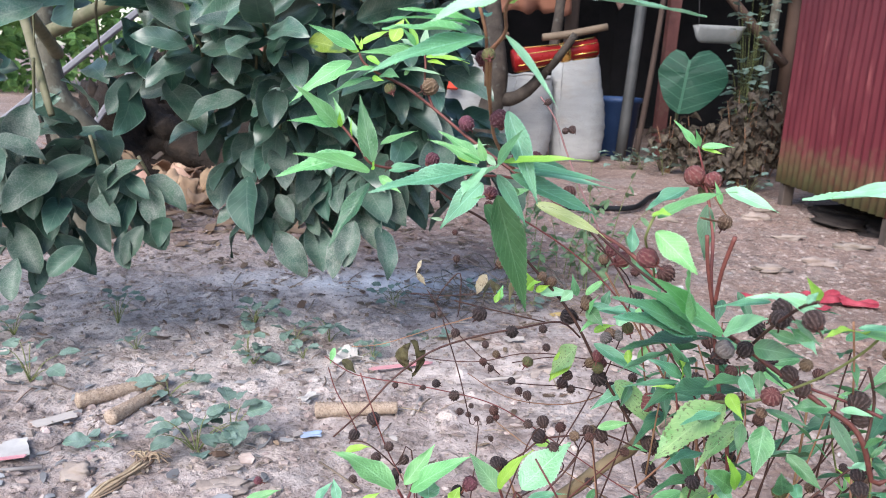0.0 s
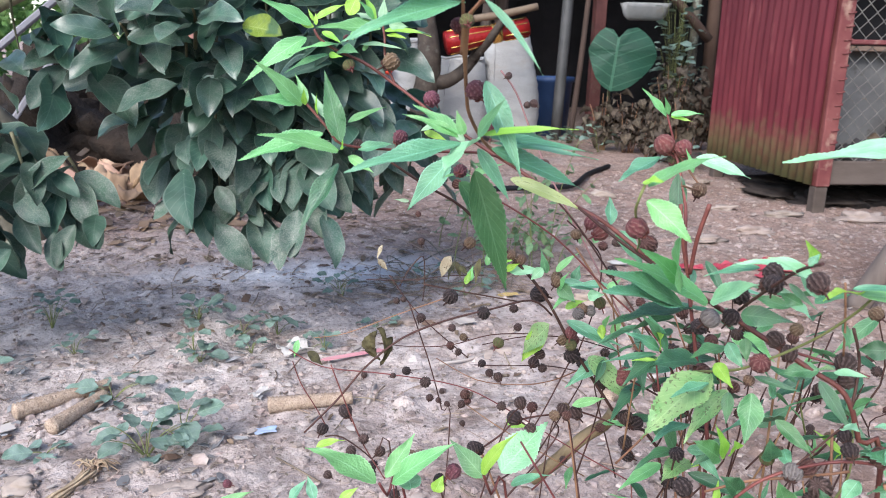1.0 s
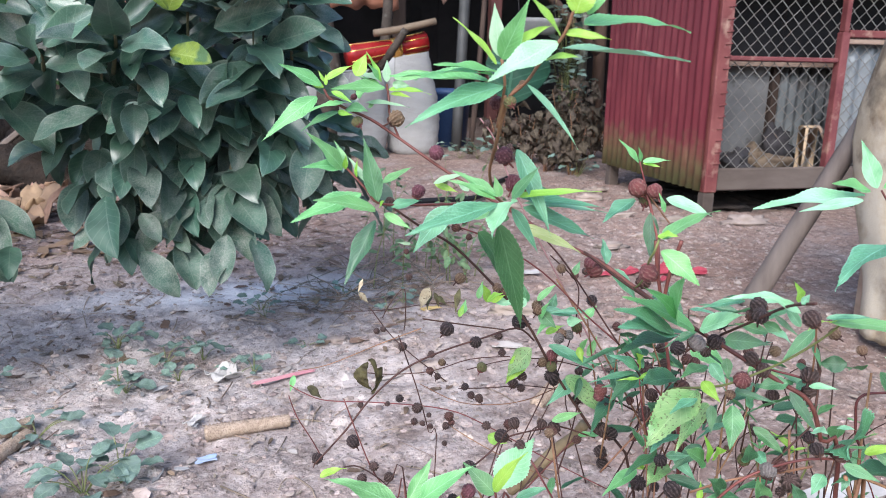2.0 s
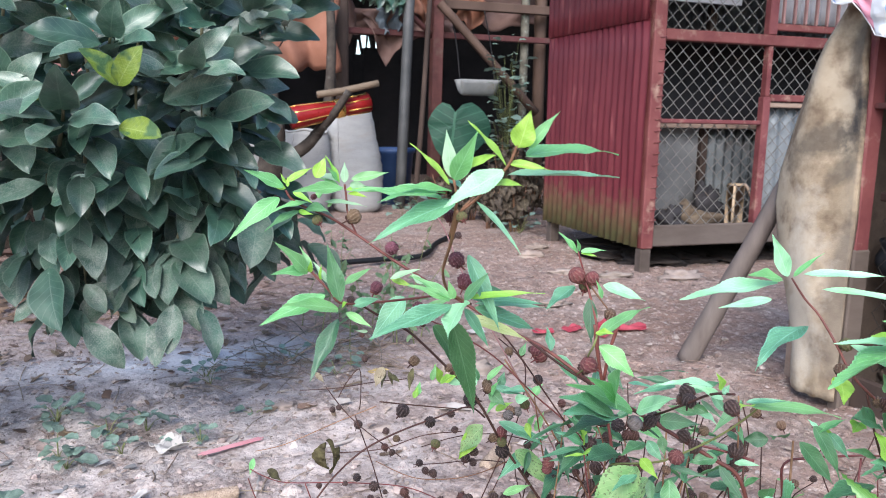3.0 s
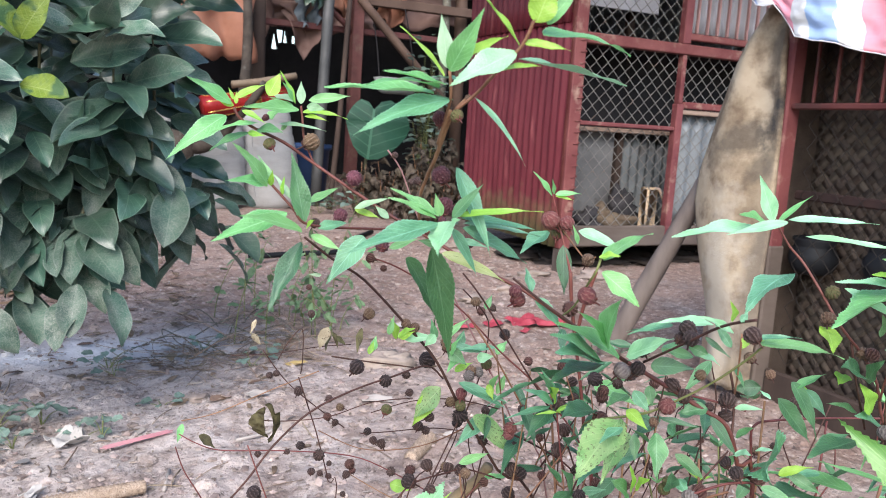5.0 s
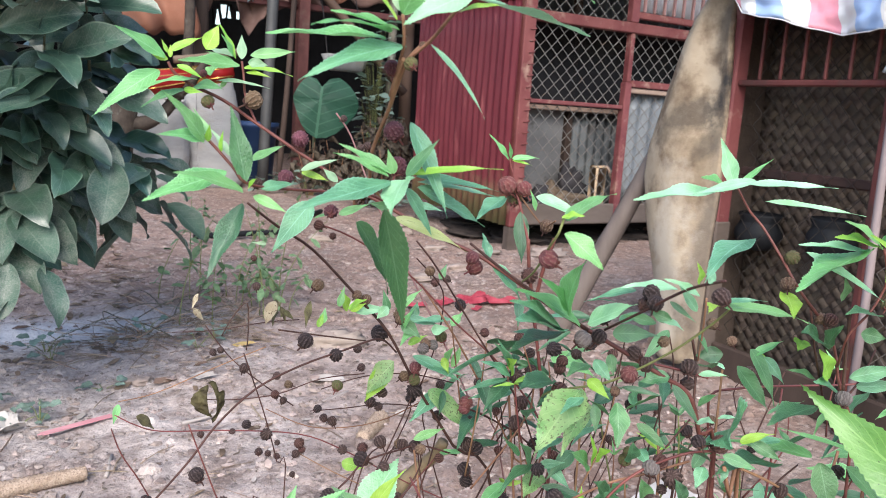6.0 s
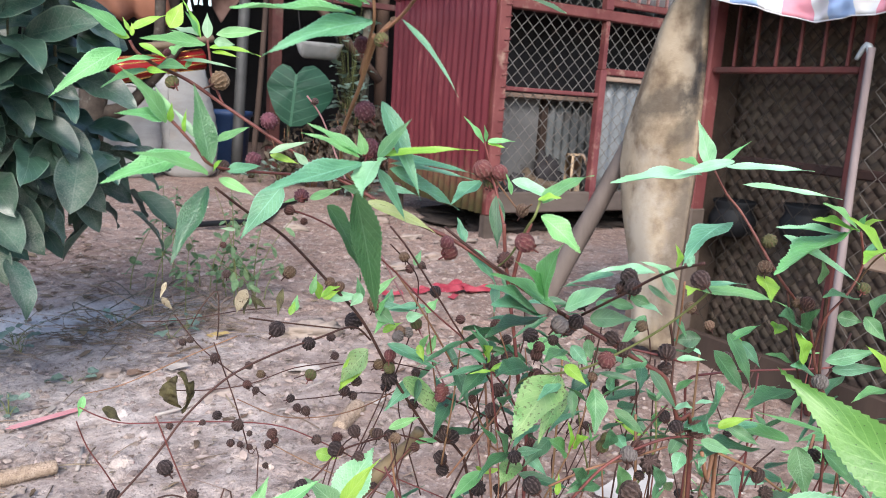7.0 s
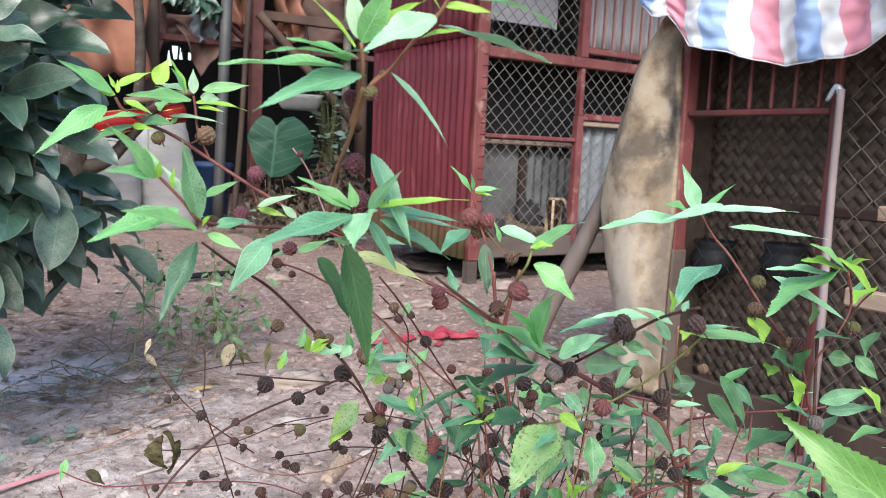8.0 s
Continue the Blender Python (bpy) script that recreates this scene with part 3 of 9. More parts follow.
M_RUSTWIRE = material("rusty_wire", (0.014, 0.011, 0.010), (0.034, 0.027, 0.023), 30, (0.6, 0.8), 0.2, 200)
M_GREYWIRE = material("dull_grey_wire", (0.075, 0.065, 0.06), (0.14, 0.125, 0.115), 30, (0.6, 0.8), 0.2, 200)
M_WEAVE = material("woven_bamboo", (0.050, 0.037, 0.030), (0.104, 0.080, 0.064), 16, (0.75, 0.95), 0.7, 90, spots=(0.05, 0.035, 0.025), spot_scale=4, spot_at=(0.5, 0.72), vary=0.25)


def pbar(name, lo, hi, mat=None, label=""):
    return part(name, Shape().box(lo, hi, 0.004), mat or M_REDPOST, pen, label, smooth=False)


# darker copy of the red paint, for bars and rail that lie in shade
M_SHADERED = material("shaded_red_paint", (0.075, 0.018, 0.018), (0.135, 0.042, 0.038), 9, (0.65, 0.9), 0.25, 70, spots=(0.05, 0.03, 0.025), spot_scale=17, spot_at=(0.5, 0.75))
pbar("post", (PX - 0.016, 1.408, -0.02), (PX + 0.024, 1.434, 0.95), label="red square post")
pbar("post_sleeve", (PX - 0.019, 1.405, -0.02), (PX + 0.027, 1.437, 0.36), M_TIMBERDARK, "bare weathered post foot")
pbar("post", (PX - 0.012, 0.30, -0.02), (PX + 0.024, 0.336, 0.95))
pbar("rail", (PX - 0.008, 1.076, 0.657), (PX + 0.012, 1.407, 0.670), M_SHADERED, label="red rail under the grille bars, coloured darker for shade")
pbar("gate_post", (PX - 0.010, 1.060, 0.0), (PX + 0.004, 1.075, 0.86), M_SHADERED, label="thin red gate post, coloured darker for shade")
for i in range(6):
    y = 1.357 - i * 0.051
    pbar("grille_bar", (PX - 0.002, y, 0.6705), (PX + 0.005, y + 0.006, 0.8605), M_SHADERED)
pbar("top_rail", (PX - 0.010, 0.337, 0.861), (PX + 0.02, 1.403, 0.885))
pbar("low_rail", (PX + 0.03, 0.337, 0.465), (PX + 0.045, 1.403, 0.485), material("dark_brown_rail", (0.018, 0.010, 0.009), (0.04, 0.02, 0.017), 8), label="dull dark red rail")
pbar("slat", (PX + 0.03, 0.42, 0.465), (PX + 0.046, 0.99, 0.495), M_BOARD)
pbar("slat", (PX - 0.012, 0.42, 0.31), (PX + 0.006, 1.01, 0.345), M_BOARD, "pale weathered slat")
# board coloured dark for the shadow at the pen's foot
pbar("base_board", (PX + 0.010, 0.337, 0.0), (PX + 0.026, 1.403, 0.08), M_OLDWOOD)
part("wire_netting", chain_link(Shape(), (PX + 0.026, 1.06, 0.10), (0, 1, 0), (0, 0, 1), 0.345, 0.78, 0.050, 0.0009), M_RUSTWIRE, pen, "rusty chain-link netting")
part("wire_netting", chain_link(Shape(), (PX + 0.020, 0.34, 0.10), (0, 1, 0), (0, 0, 1), 0.715, 0.78, 0.062, 0.0011), M_GREYWIRE, pen, "sagging grey chain-link netting")
# plaited lining: strips on the slant, each over and under those that cross it
STRIP = 0.021
for way in (-1, 1):
    for k in range(-45, 115):
        y0 = 0.33 + k * STRIP * 1.4142
        lo, hi = (max(0.0, (0.33 - y0)), min(0.93, 1.45 - y0)) if way > 0 else (max(0.0, y0 - 1.45), min(0.93, y0 - 0.33))
        if hi - lo < 0.04:
            continue
        def strip_at(u, v, y0=y0, lo=lo, hi=hi, way=way):
            z = lo + (hi - lo) * u
            e = (v - 0.5) * STRIP * 0.92 * 0.7071
            lift = 0.0015 * way * math.cos(math.pi * 2 * z / (STRIP * 1.4142))
            return PX + 0.145 + lift, y0 + way * (z - 0.0) + e, 0.01 + z - way * e
        part("woven_strip", Shape().sheet(strip_at, max(3, int((hi - lo) / 0.0075)), 1, 0.0015), M_WEAVE, pen)
part("lining_board", Shape().box((PX + 0.150, 0.326, 0.0), (PX + 0.156, 1.461, 0.948)), M_WEAVE, pen, smooth=False)
part("back_wall", Shape().box((2.2, 0.3, 0.0), (2.23, 1.5, 0.95)), M_WEAVE, pen, smooth=False)
part("end_wall", Shape().box((PX + 0.03, 1.462, 0.0), (2.2, 1.485, 0.95)), M_WEAVE, pen, smooth=False)
part("end_wall", Shape().box((PX + 0.03, 0.30, 0.0), (2.2, 0.325, 0.95)), M_WEAVE, pen, smooth=False)
part("cover_board", Shape().box((PX + 0.0, 0.30, 0.951), (2.24, 1.5, 0.965)), M_BOARD, pen, smooth=False)
pole = thing("wooden_pole", "grey weathered wooden pole leaning on the pen", "pole", (PX - 0.03, 1.06, 0))
part("shaft", Shape().tube([(PX - 0.035, 1.03, -0.02), (PX - 0.033, 1.033, 0.25), (PX - 0.034, 1.04, 0.5), (PX - 0.033, 1.043, 0.70)], [0.0082, 0.0078, 0.0073, 0.0068], 10, 5, 0.08),
     material("grey_pole_wood", (0.13, 0.102, 0.106), (0.265, 0.218, 0.222), 14, (0.7, 0.9), 0.4, 60, stretch=(1, 1, 0.2)), pole)
part("hook", Shape().tube([(PX - 0.033, 1.043, 0.69), (PX - 0.033, 1.052, 0.705), (PX - 0.033, 1.068, 0.68)], [0.007, 0.006, 0.004], 7), M_ZINC, pole, "bent grey metal tip")

M_BLACK = material("black_plastic", (0.006, 0.007, 0.009), (0.015, 0.016, 0.019), 10, (0.5, 0.7), 0.1, 60, spec=0.2)
for y, z, r, lab in ((1.376, 0.300, 0.050, "round black plastic feeding pot hung on the netting"), (1.197, 0.315, 0.048, "dusty black plastic pot behind the netting")):
    pot = Shape().lathe([(0.5 * r, 0), (0.85 * r, 0.008), (1.04 * r, 0.030), (1.02 * r, 0.046), (0.86 * r, 0.060), (0.84 * r, 0.066), (0.95 * r, 0.078), (0.92 * r, 0.082), (0.80 * r, 0.070), (0.86 * r, 0.04), (0.7 * r, 0.014), (0.3 * r, 0.010)], 28, (PX + 0.085, y, z))
    tagged(part("feeding_pot", pot, M_BLACK), lab, "pot", group="feeding pots")

# striped tarpaulin over the pen, hanging over its edge
def tarp_material():
    m = material("striped_tarpaulin", (0.62, 0.63, 0.66), (0.74, 0.74, 0.76), 8, (0.4, 0.6), 0.25, 40, translucent=0.2)
    nd, ln = m.node_tree.nodes, m.node_tree.links
    tc, sep = nd.new("ShaderNodeTexCoord"), nd.new("ShaderNodeSeparateXYZ")
    ln.new(tc.outputs["UV"], sep.inputs[0])
    r = nd.new("ShaderNodeValToRGB")
    r.color_ramp.interpolation = "CONSTANT"
    white, red, blue = (0.76, 0.76, 0.77, 1), (0.80, 0.34, 0.42, 1), (0.38, 0.53, 0.80, 1)
    stops = [(0.0, red), (0.28, white), (0.50, blue), (0.79, white)]
    for k, (p, c) in enumerate(stops):
        e = r.color_ramp.elements[k] if k < 2 else r.color_ramp.elements.new(p)
        e.position, e.color = p, c
    f, mul = nd.new("ShaderNodeMath"), nd.new("ShaderNodeMath")
    mul.operation, f.operation = "MULTIPLY_ADD", "FRACT"
    mul.inputs[1].default_value, mul.inputs[2].default_value = 6.65, -0.448
    ln.new(sep.outputs[0], mul.inputs[0])
    ln.new(mul.outputs[0], f.inputs[0])
    ln.new(f.outputs[0], r.inputs[0])
    for ob_in in (nd["Principled BSDF"].inputs["Base Color"], nd["Translucent BSDF"].inputs["Color"]):
        ln.new(r.outputs[0], ob_in)
    return m


def with_uv(me, nu, nv, count):
    """UVs for a sheet of nu by nv cells, repeated count times (front and back)."""
    layer = me.uv_layers.new(name="uv")
    n = (nu + 1) * (nv + 1)
    for loop in me.loops:
        k = loop.vertex_index % n
        layer.data[loop.index].uv = ((k % (nu + 1)) / nu, (k // (nu + 1)) / nv)
    return me


def follow(rows, q):
    """Reads a value between rows of (place, value), place falling."""
    for (a, va), (b, vb) in zip(rows, rows[1:]):
        if a >= q >= b:
            return va + (vb - va) * (a - q) / (a - b)
    return rows[0][1] if q > rows[0][0] else rows[-1][1]


def tarp_at(u, v):
    y = 1.50 - 1.25 * u
    over = 1.0 - v                                    # 0 at the hanging hem, 1 far over the pen
    hem = follow(((1.50, 0.90), (1.46, 0.872), (1.415, 0.868), (1.38, 0.822), (1.35, 0.797), (1.27, 0.778), (1.18, 0.750), (1.03, 0.753), (0.96, 0.78), (0.5, 0.88), (0.2, 0.9)), y)
    rise = 0.968 - hem
    drop = min(1.0, (1 - over) / 0.45)
    x = PX - 0.062 - 0.026 * math.sin(u * 17) * drop - 0.012 * math.sin(u * 41 + 1) * drop + max(0.0, over - 0.55) * 1.4 + 0.013 * noise.noise((u * 30 + v * 9, v * 9 - u * 6, 3)) + 0.006 * noise.noise((u * 62 - v * 14, v * 22, 8))
    z = hem + rise * min(1.0, over / 0.55) + 0.012 * max(0.0, min(1.0, (over - 0.4) * 5)) + 0.010 * noise.noise((u * 9, v * 5, 2)) * over + 0.006 * noise.noise((u * 31, v * 3, 5))
    return x, y + 0.012 * math.sin(v * 9 + u * 5), z


tarp_me = Shape().sheet(tarp_at, 170, 48, 0.0012).mesh("tarp")
tarp_me.materials.append(tarp_material())
tarp = tagged(part("tarpaulin", with_uv(tarp_me, 170, 48, 2), None), "red, white and blue striped plastic tarpaulin over the pen", "tarpaulin")
edge = [Vector(tarp_at(k / 60, 1.0)) + Vector((-0.002, 0, -0.001)) for k in range(61)]
part("hem", Shape().tube(edge, 0.0012, 6, 1), material("white_woven_hem", (0.50, 0.50, 0.52), (0.66, 0.66, 0.68), 20, (0.5, 0.7), 0.3, 200), tarp, "folded white hem")

# old felt mat that hangs down the pen's corner
def felt_material():
    """Tan felt with a dark stain across it, darker down its right edge, paler low down."""
    m = material("old_felt_mat", (0.26, 0.198, 0.132), (0.45, 0.37, 0.275), 8, (0.85, 0.98), 0.25, 260, spots=(0.16, 0.115, 0.078), spot_scale=15, spot_at=(0.46, 0.66), detail=9.0, depth=0.006)
    nd, ln = m.node_tree.nodes, m.node_tree.links
    bsdf = nd["Principled BSDF"]
    paint = bsdf.inputs["Base Color"].links[0].from_socket
    tc = nd.new("ShaderNodeTexCoord")
    wob = nd.new("ShaderNodeTexNoise")
    wob.inputs["Scale"].default_value, wob.inputs["Detail"].default_value, wob.inputs["Roughness"].default_value = 13.0, 7.0, 0.65
    ln.new(tc.outputs["Object"], wob.inputs["Vector"])
    for at, turn, sx, sy, dark, most in (((1.50, 0.585), 150, 0.125, 0.050, (0.07, 0.058, 0.048), 0.7), ((1.45, 0.53), 120, 0.07, 0.03, (0.09, 0.075, 0.06), 0.6), ((1.43, 0.64), 100, 0.09, 0.035, (0.03, 0.03, 0.032), 0.9), ((1.42, 0.25), 90, 0.3, 0.035, (0.12, 0.10, 0.085), 0.7), ((1.44, 0.80), 100, 0.12, 0.03, (0.10, 0.075, 0.055), 0.7), ((1.51, 0.20), 90, 0.32, 0.075, (0.46, 0.41, 0.345), 0.75)):
        mp = nd.new("ShaderNodeMapping")
        mp.vector_type = "TEXTURE"
        mp.inputs["Location"].default_value = (0, at[0], at[1])
        mp.inputs["Rotation"].default_value = (radians(turn), 0, 0)
        mp.inputs["Scale"].default_value = (1000, sx, sy)
        ln.new(tc.outputs["Object"], mp.inputs["Vector"])
        dist, far = nd.new("ShaderNodeVectorMath"), nd.new("ShaderNodeMath")
        dist.operation, far.operation = "LENGTH", "MULTIPLY_ADD"
        ln.new(mp.outputs[0], dist.inputs[0])
        ln.new(wob.outputs["Fac"], far.inputs[0])
        far.inputs[1].default_value = 2.2
        ln.new(dist.outputs["Value"], far.inputs[2])
        edge = nd.new("ShaderNodeMapRange")
        edge.inputs["From Min"].default_value, edge.inputs["From Max"].default_value = 1.45, 2.05
        edge.inputs["To Min"].default_value, edge.inputs["To Max"].default_value = most, 0.0
        ln.new(far.outputs[0], edge.inputs["Value"])
        mix = nd.new("ShaderNodeMix")
        mix.data_type = "RGBA"
        ln.new(edge.outputs[0], mix.inputs["Factor"])
        ln.new(paint, mix.inputs["A"])
        mix.inputs["B"].default_value = (*dark, 1)
        paint = mix.outputs["Result"]
    ln.new(paint, bsdf.inputs["Base Color"])
    return m


M_FELT = felt_material()


def felt_at(u, v):
    z = 0.02 + 0.865 * v
    left = follow(((0.885, 1.478), (0.872, 1.494), (0.80, 1.537), (0.70, 1.575), (0.57, 1.611), (0.507, 1.633), (0.44, 1.640), (0.344, 1.615), (0.21, 1.574), (0.127, 1.546), (0.0, 1.536)), z)
    right = follow(((0.89, 1.440), (0.74, 1.420), (0.42, 1.407), (0.0, 1.408)), z)
    y = left + (right - left) * u
    bulge = 0.035 * math.sin(math.pi * u) * (0.6 + 0.4 * math.sin(v * 5)) + 0.02 * noise.noise((u * 2, v * 4, 5)) - 0.03 * max(0, v - 0.85) * 4
    return PX - 0.028 - bulge, y, z + 0.012 * noise.noise((u * 4, 0, 1))
felt = tagged(part("felt_mat", Shape().sheet(felt_at, 30, 60, 0.014), M_FELT), "stained tan felt mat hanging down a pen post", "mat")

log = Shape().tube([(1.215, 1.80, 0.0), (1.265, 1.755, 0.16), (1.318, 1.705, 0.33), (1.372, 1.652, 0.51)], [0.028, 0.026, 0.024, 0.023], 12, 6, 0.08)
tagged(part("leaning_log", log, material("grey_barked_log", (0.085, 0.066, 0.060), (0.185, 0.153, 0.140), 14, (0.7, 0.9), 0.5, 60, stretch=(1, 1, 0.25))), "grey-brown barked log leaning against the pen", "log")
pbar("rear_post", (PX + 0.035, 1.59, -0.02), (PX + 0.075, 1.63, 0.55), M_BOARD)
pbar("rear_rail", (PX + 0.031, 1.486, 0.44), (PX + 0.075, 1.589, 0.47), M_BOARD)

# ---- open shed behind the yard ----
shed = thing("open_shed", "dark open-fronted shed with red and grey metal posts", "shed", (1.5, 6.0, 0))


def spost(name, pts, r, mat, label="", sides=10):
    return part(name, Shape().tube(pts, r, sides, 3), mat, shed, label)


M_SHEDRED = material("dark_dull_red_paint", (0.060, 0.020, 0.020), (0.115, 0.042, 0.040), 9, (0.65, 0.9), 0.25, 70, spots=(0.10, 0.06, 0.05), spot_scale=12, spot_at=(0.55, 0.75), vary=0.08)
M_STEEL = material("grey_steel_pipe", (0.0621, 0.0648, 0.0675), (0.1080, 0.1080, 0.1096), 7, (0.45, 0.65), 0.1, 60, metal=0.3)
M_TIMBER = material("brown_timber", (0.0612, 0.0360, 0.0272), (0.1080, 0.0690, 0.0528), 7, (0.7, 0.9), 0.3, 60, stretch=(1, 1, 0.3))
spost("grey_pipe", [(1.36, 5.2, 0), (1.40, 5.2, 1.0), (1.45, 5.2, 2.3)], 0.036, M_STEEL, "grey steel pipe post")
part("red_post", Shape().box((1.59, 5.26, 0.0), (1.665, 5.335, 2.4), 0.004, Matrix.Rotation(radians(0.6), 4, "Y")), M_SHEDRED, shed, "faded red square post", smooth=False)
spost("prop", [(1.40, 5.0, 0.0), (1.48, 5.1, 0.6), (1.56, 5.2, 1.5)], [0.020, 0.018, 0.016], M_OLDWOOD, "thin dark brown prop")
part("cross_beam", Shape().box((1.6, 5.34, 1.36), (3.4, 5.40, 1.42), 0.004), M_TIMBER, shed, "brown cross beam", smooth=False)
part("cross_beam", Shape().box((0.2, 5.34, 1.16), (3.4, 5.38, 1.20), 0.004), M_SHEDRED, shed, smooth=False)
part("cross_beam", Shape().box((-0.6, 5.34, 1.62), (3.4, 5.40, 1.68), 0.004), M_SHEDRED, shed, smooth=False)
spost("brace", [(1.64, 5.25, 1.38), (2.0, 5.22, 1.02), (2.36, 5.2, 0.66)], 0.030, M_TIMBER, "diagonal timber brace", 6)
spost("brace", [(1.62, 5.3, 1.16), (1.30, 5.3, 1.42)], 0.02, M_SHEDRED)
spost("thin_post", [(2.34, 5.4, 0), (2.34, 5.4, 2.2)], 0.03, M_BARK)
spost("thin_post", [(2.52, 5.5, 0), (2.50, 5.5, 2.2)], 0.045, M_TIMBER)
spost("thin_post", [(0.98, 5.25, 0), (0.97, 5.25, 2.2)], 0.045, M_OLDWOOD, "dark old timber post")
# shed walls: the dimness under the roof is put into their colour
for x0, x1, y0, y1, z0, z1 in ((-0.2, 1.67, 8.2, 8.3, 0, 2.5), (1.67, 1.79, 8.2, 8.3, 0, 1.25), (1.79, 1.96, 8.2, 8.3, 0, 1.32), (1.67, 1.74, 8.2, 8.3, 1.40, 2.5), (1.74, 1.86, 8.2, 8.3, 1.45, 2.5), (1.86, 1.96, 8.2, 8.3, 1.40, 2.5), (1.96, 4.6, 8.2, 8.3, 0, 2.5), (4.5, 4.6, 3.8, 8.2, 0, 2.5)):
    part("back_wall", Shape().box((x0, y0, z0), (x1, y1, z1)), M_DARK, shed, "shed wall coloured near-black for the shade inside", smooth=False)
for x, w, lean in ((1.70, 0.030, 0.02), (1.765, 0.020, -0.03), (1.825, 0.014, 0.015), (1.895, 0.036, -0.02)):
    part("slat", Shape().tube([(x - lean, 8.24, 1.18), (x, 8.25, 1.34), (x + lean, 8.24, 1.52)], [w, 0.8 * w, 1.1 * w], 8, 4, 0.25), M_DARK, shed)
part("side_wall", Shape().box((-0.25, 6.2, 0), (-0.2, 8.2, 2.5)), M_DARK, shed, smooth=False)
part("roof", zinc(Shape(), (-0.5, 5.0, 2.28), (1, 0, 0), (0, 1, 0.08), 5.3, 3.5, 0.076, 0.009), M_ZINC, shed, "low corrugated roof")
# torn brown and orange sheets that hang under the roof
M_ORANGE = material("faded_orange_cloth", (0.1972, 0.0780, 0.0467), (0.2924, 0.1404, 0.0978), 4, (0.8, 0.95), 0.3, 40, spots=(0.20, 0.12, 0.09), spot_scale=6, spot_at=(0.58, 0.75))
M_BROWNCLOTH = material("dusty_brown_cloth", (0.1200, 0.0693, 0.0595), (0.2160, 0.1386, 0.1225), 5, (0.8, 0.95), 0.3, 40)


def hanging(name, x0, x1, y, z0, z1, mat, label, seed, point=0.0):
    f = lambda u, v: (x0 + (x1 - x0) * u + 0.02 * math.sin(v * 7 + seed), y + 0.05 * math.sin(u * 11 + seed) + 0.05 * noise.noise((u * 4, v * 3, seed)),
                      z1 + (z0 - z1) * v * (1 - point * abs(2 * u - 1)) + 0.05 * v * noise.noise((u * 6, seed, 1)))
    return tagged(part(name, Shape().sheet(f, 24, 14, 0.004), mat), label, "cloth")


hanging("orange_sheet", 0.45, 0.92, 5.12, 0.90, 1.42, M_ORANGE, "faded orange plastic sheet hanging under the shed roof", 1.0)
hanging("brown_sheet", 0.93, 1.10, 5.45, 0.98, 1.5, M_BROWNCLOTH, "torn brown sacking hanging under the shed roof", 2.0, 0.55)
hanging("brown_sheet", 1.16, 1.50, 5.40, 0.96, 1.32, M_BROWNCLOTH, "torn brown sacking hanging to a point under the shed roof", 3.0, 0.85)
hanging("brown_sheet", 1.03, 1.80, 5.43, 1.15, 1.34, M_BROWNCLOTH, "torn brown sacking stretched under the shed roof", 6.0, 0.25)
hanging("brown_sheet", 1.9, 2.6, 5.6, 1.26, 1.6, M_BROWNCLOTH, "torn brown sacking hanging under the shed roof", 4.0, 0.3)
hanging("grey_cloth", 1.22, 1.39, 5.36, 1.17, 1.34, material("blue_grey_cloth", (0.10, 0.13, 0.16), (0.20, 0.24, 0.28), 6, (0.8, 0.95), 0.3, 40), "small blue-grey cloth hanging under the shed roof", 7.0, 0.2)
hanging("orange_sheet", 1.50, 1.69, 5.46, 1.25, 1.6, M_ORANGE, "faded orange plastic sheet hanging under the shed roof", 8.0, 0.3)
hanging("orange_sheet", 1.84, 2.06, 5.46, 1.22, 1.6, M_ORANGE, "faded orange plastic sheet hanging under the shed roof", 9.0, 0.3)
hanging("orange_sheet", -0.5, 0.2, 5.2, 1.05, 1.6, M_ORANGE, "faded orange plastic sheet hanging under the shed roof", 5.0)

# white feed sacks, one with a printed mark
M_SACK = material("white_woven_sack", (0.30, 0.30, 0.30), (0.43, 0.43, 0.43), 4, (0.6, 0.8), 0.6, 45, spots=(0.36, 0.33, 0.30), spot_scale=5, spot_at=(0.58, 0.8), stretch=(1, 1, 3), depth=0.01)


def sack(x, y, w, h, seed, lean, label):
    s = Shape()
    n = 22
    rows = 24
    base = len(s.v)
    for j in range(rows + 1):
        v = j / rows
        r = w / 2 * (0.86 + 0.14 * math.sin(math.pi * min(1, v * 1.3))) * (1 - 0.25 * max(0, v - 0.8) * 5 * 0.6)
        if j == 0:
            r *= 0.8
        for k in range(n):
            a = 2 * math.pi * k / n
            fold = 1 + 0.05 * noise.noise((math.cos(a) * 2, math.sin(a) * 2, v * 5 + seed)) + 0.018 * math.sin(v * 60 + 2 * noise.noise((math.cos(a), math.sin(a), seed)))
            s.v.append((x + r * fold * math.cos(a) + lean * v, y + 0.72 * r * fold * math.sin(a), h * v + (0.03 * noise.noise((a, seed, 0)) if j == rows else 0)))
    for j in range(rows):
        for k in range(n):
            a, b = base + j * n + k, base + j * n + (k + 1) % n
            s.f.append((a, b, b + n, a + n))
    s.f.append(tuple(base + rows * n + k for k in range(n)))
    ob = tagged(part("feed_sack", s, M_SACK), label, "sack", group="feed sacks")
    rim = [s.v[base + rows * n + k % n] for k in range(n + 1)]
    part("hem", Shape().tube(rim, 0.008, 6, 1, 0.3), M_SACK, ob, "rolled white hem")
    part("seam", Shape().tube([s.v[base + j * n + int(n * 0.68)] for j in range(0, rows + 1, 3)], 0.004, 5, 2), M_SACK, ob)
    return ob


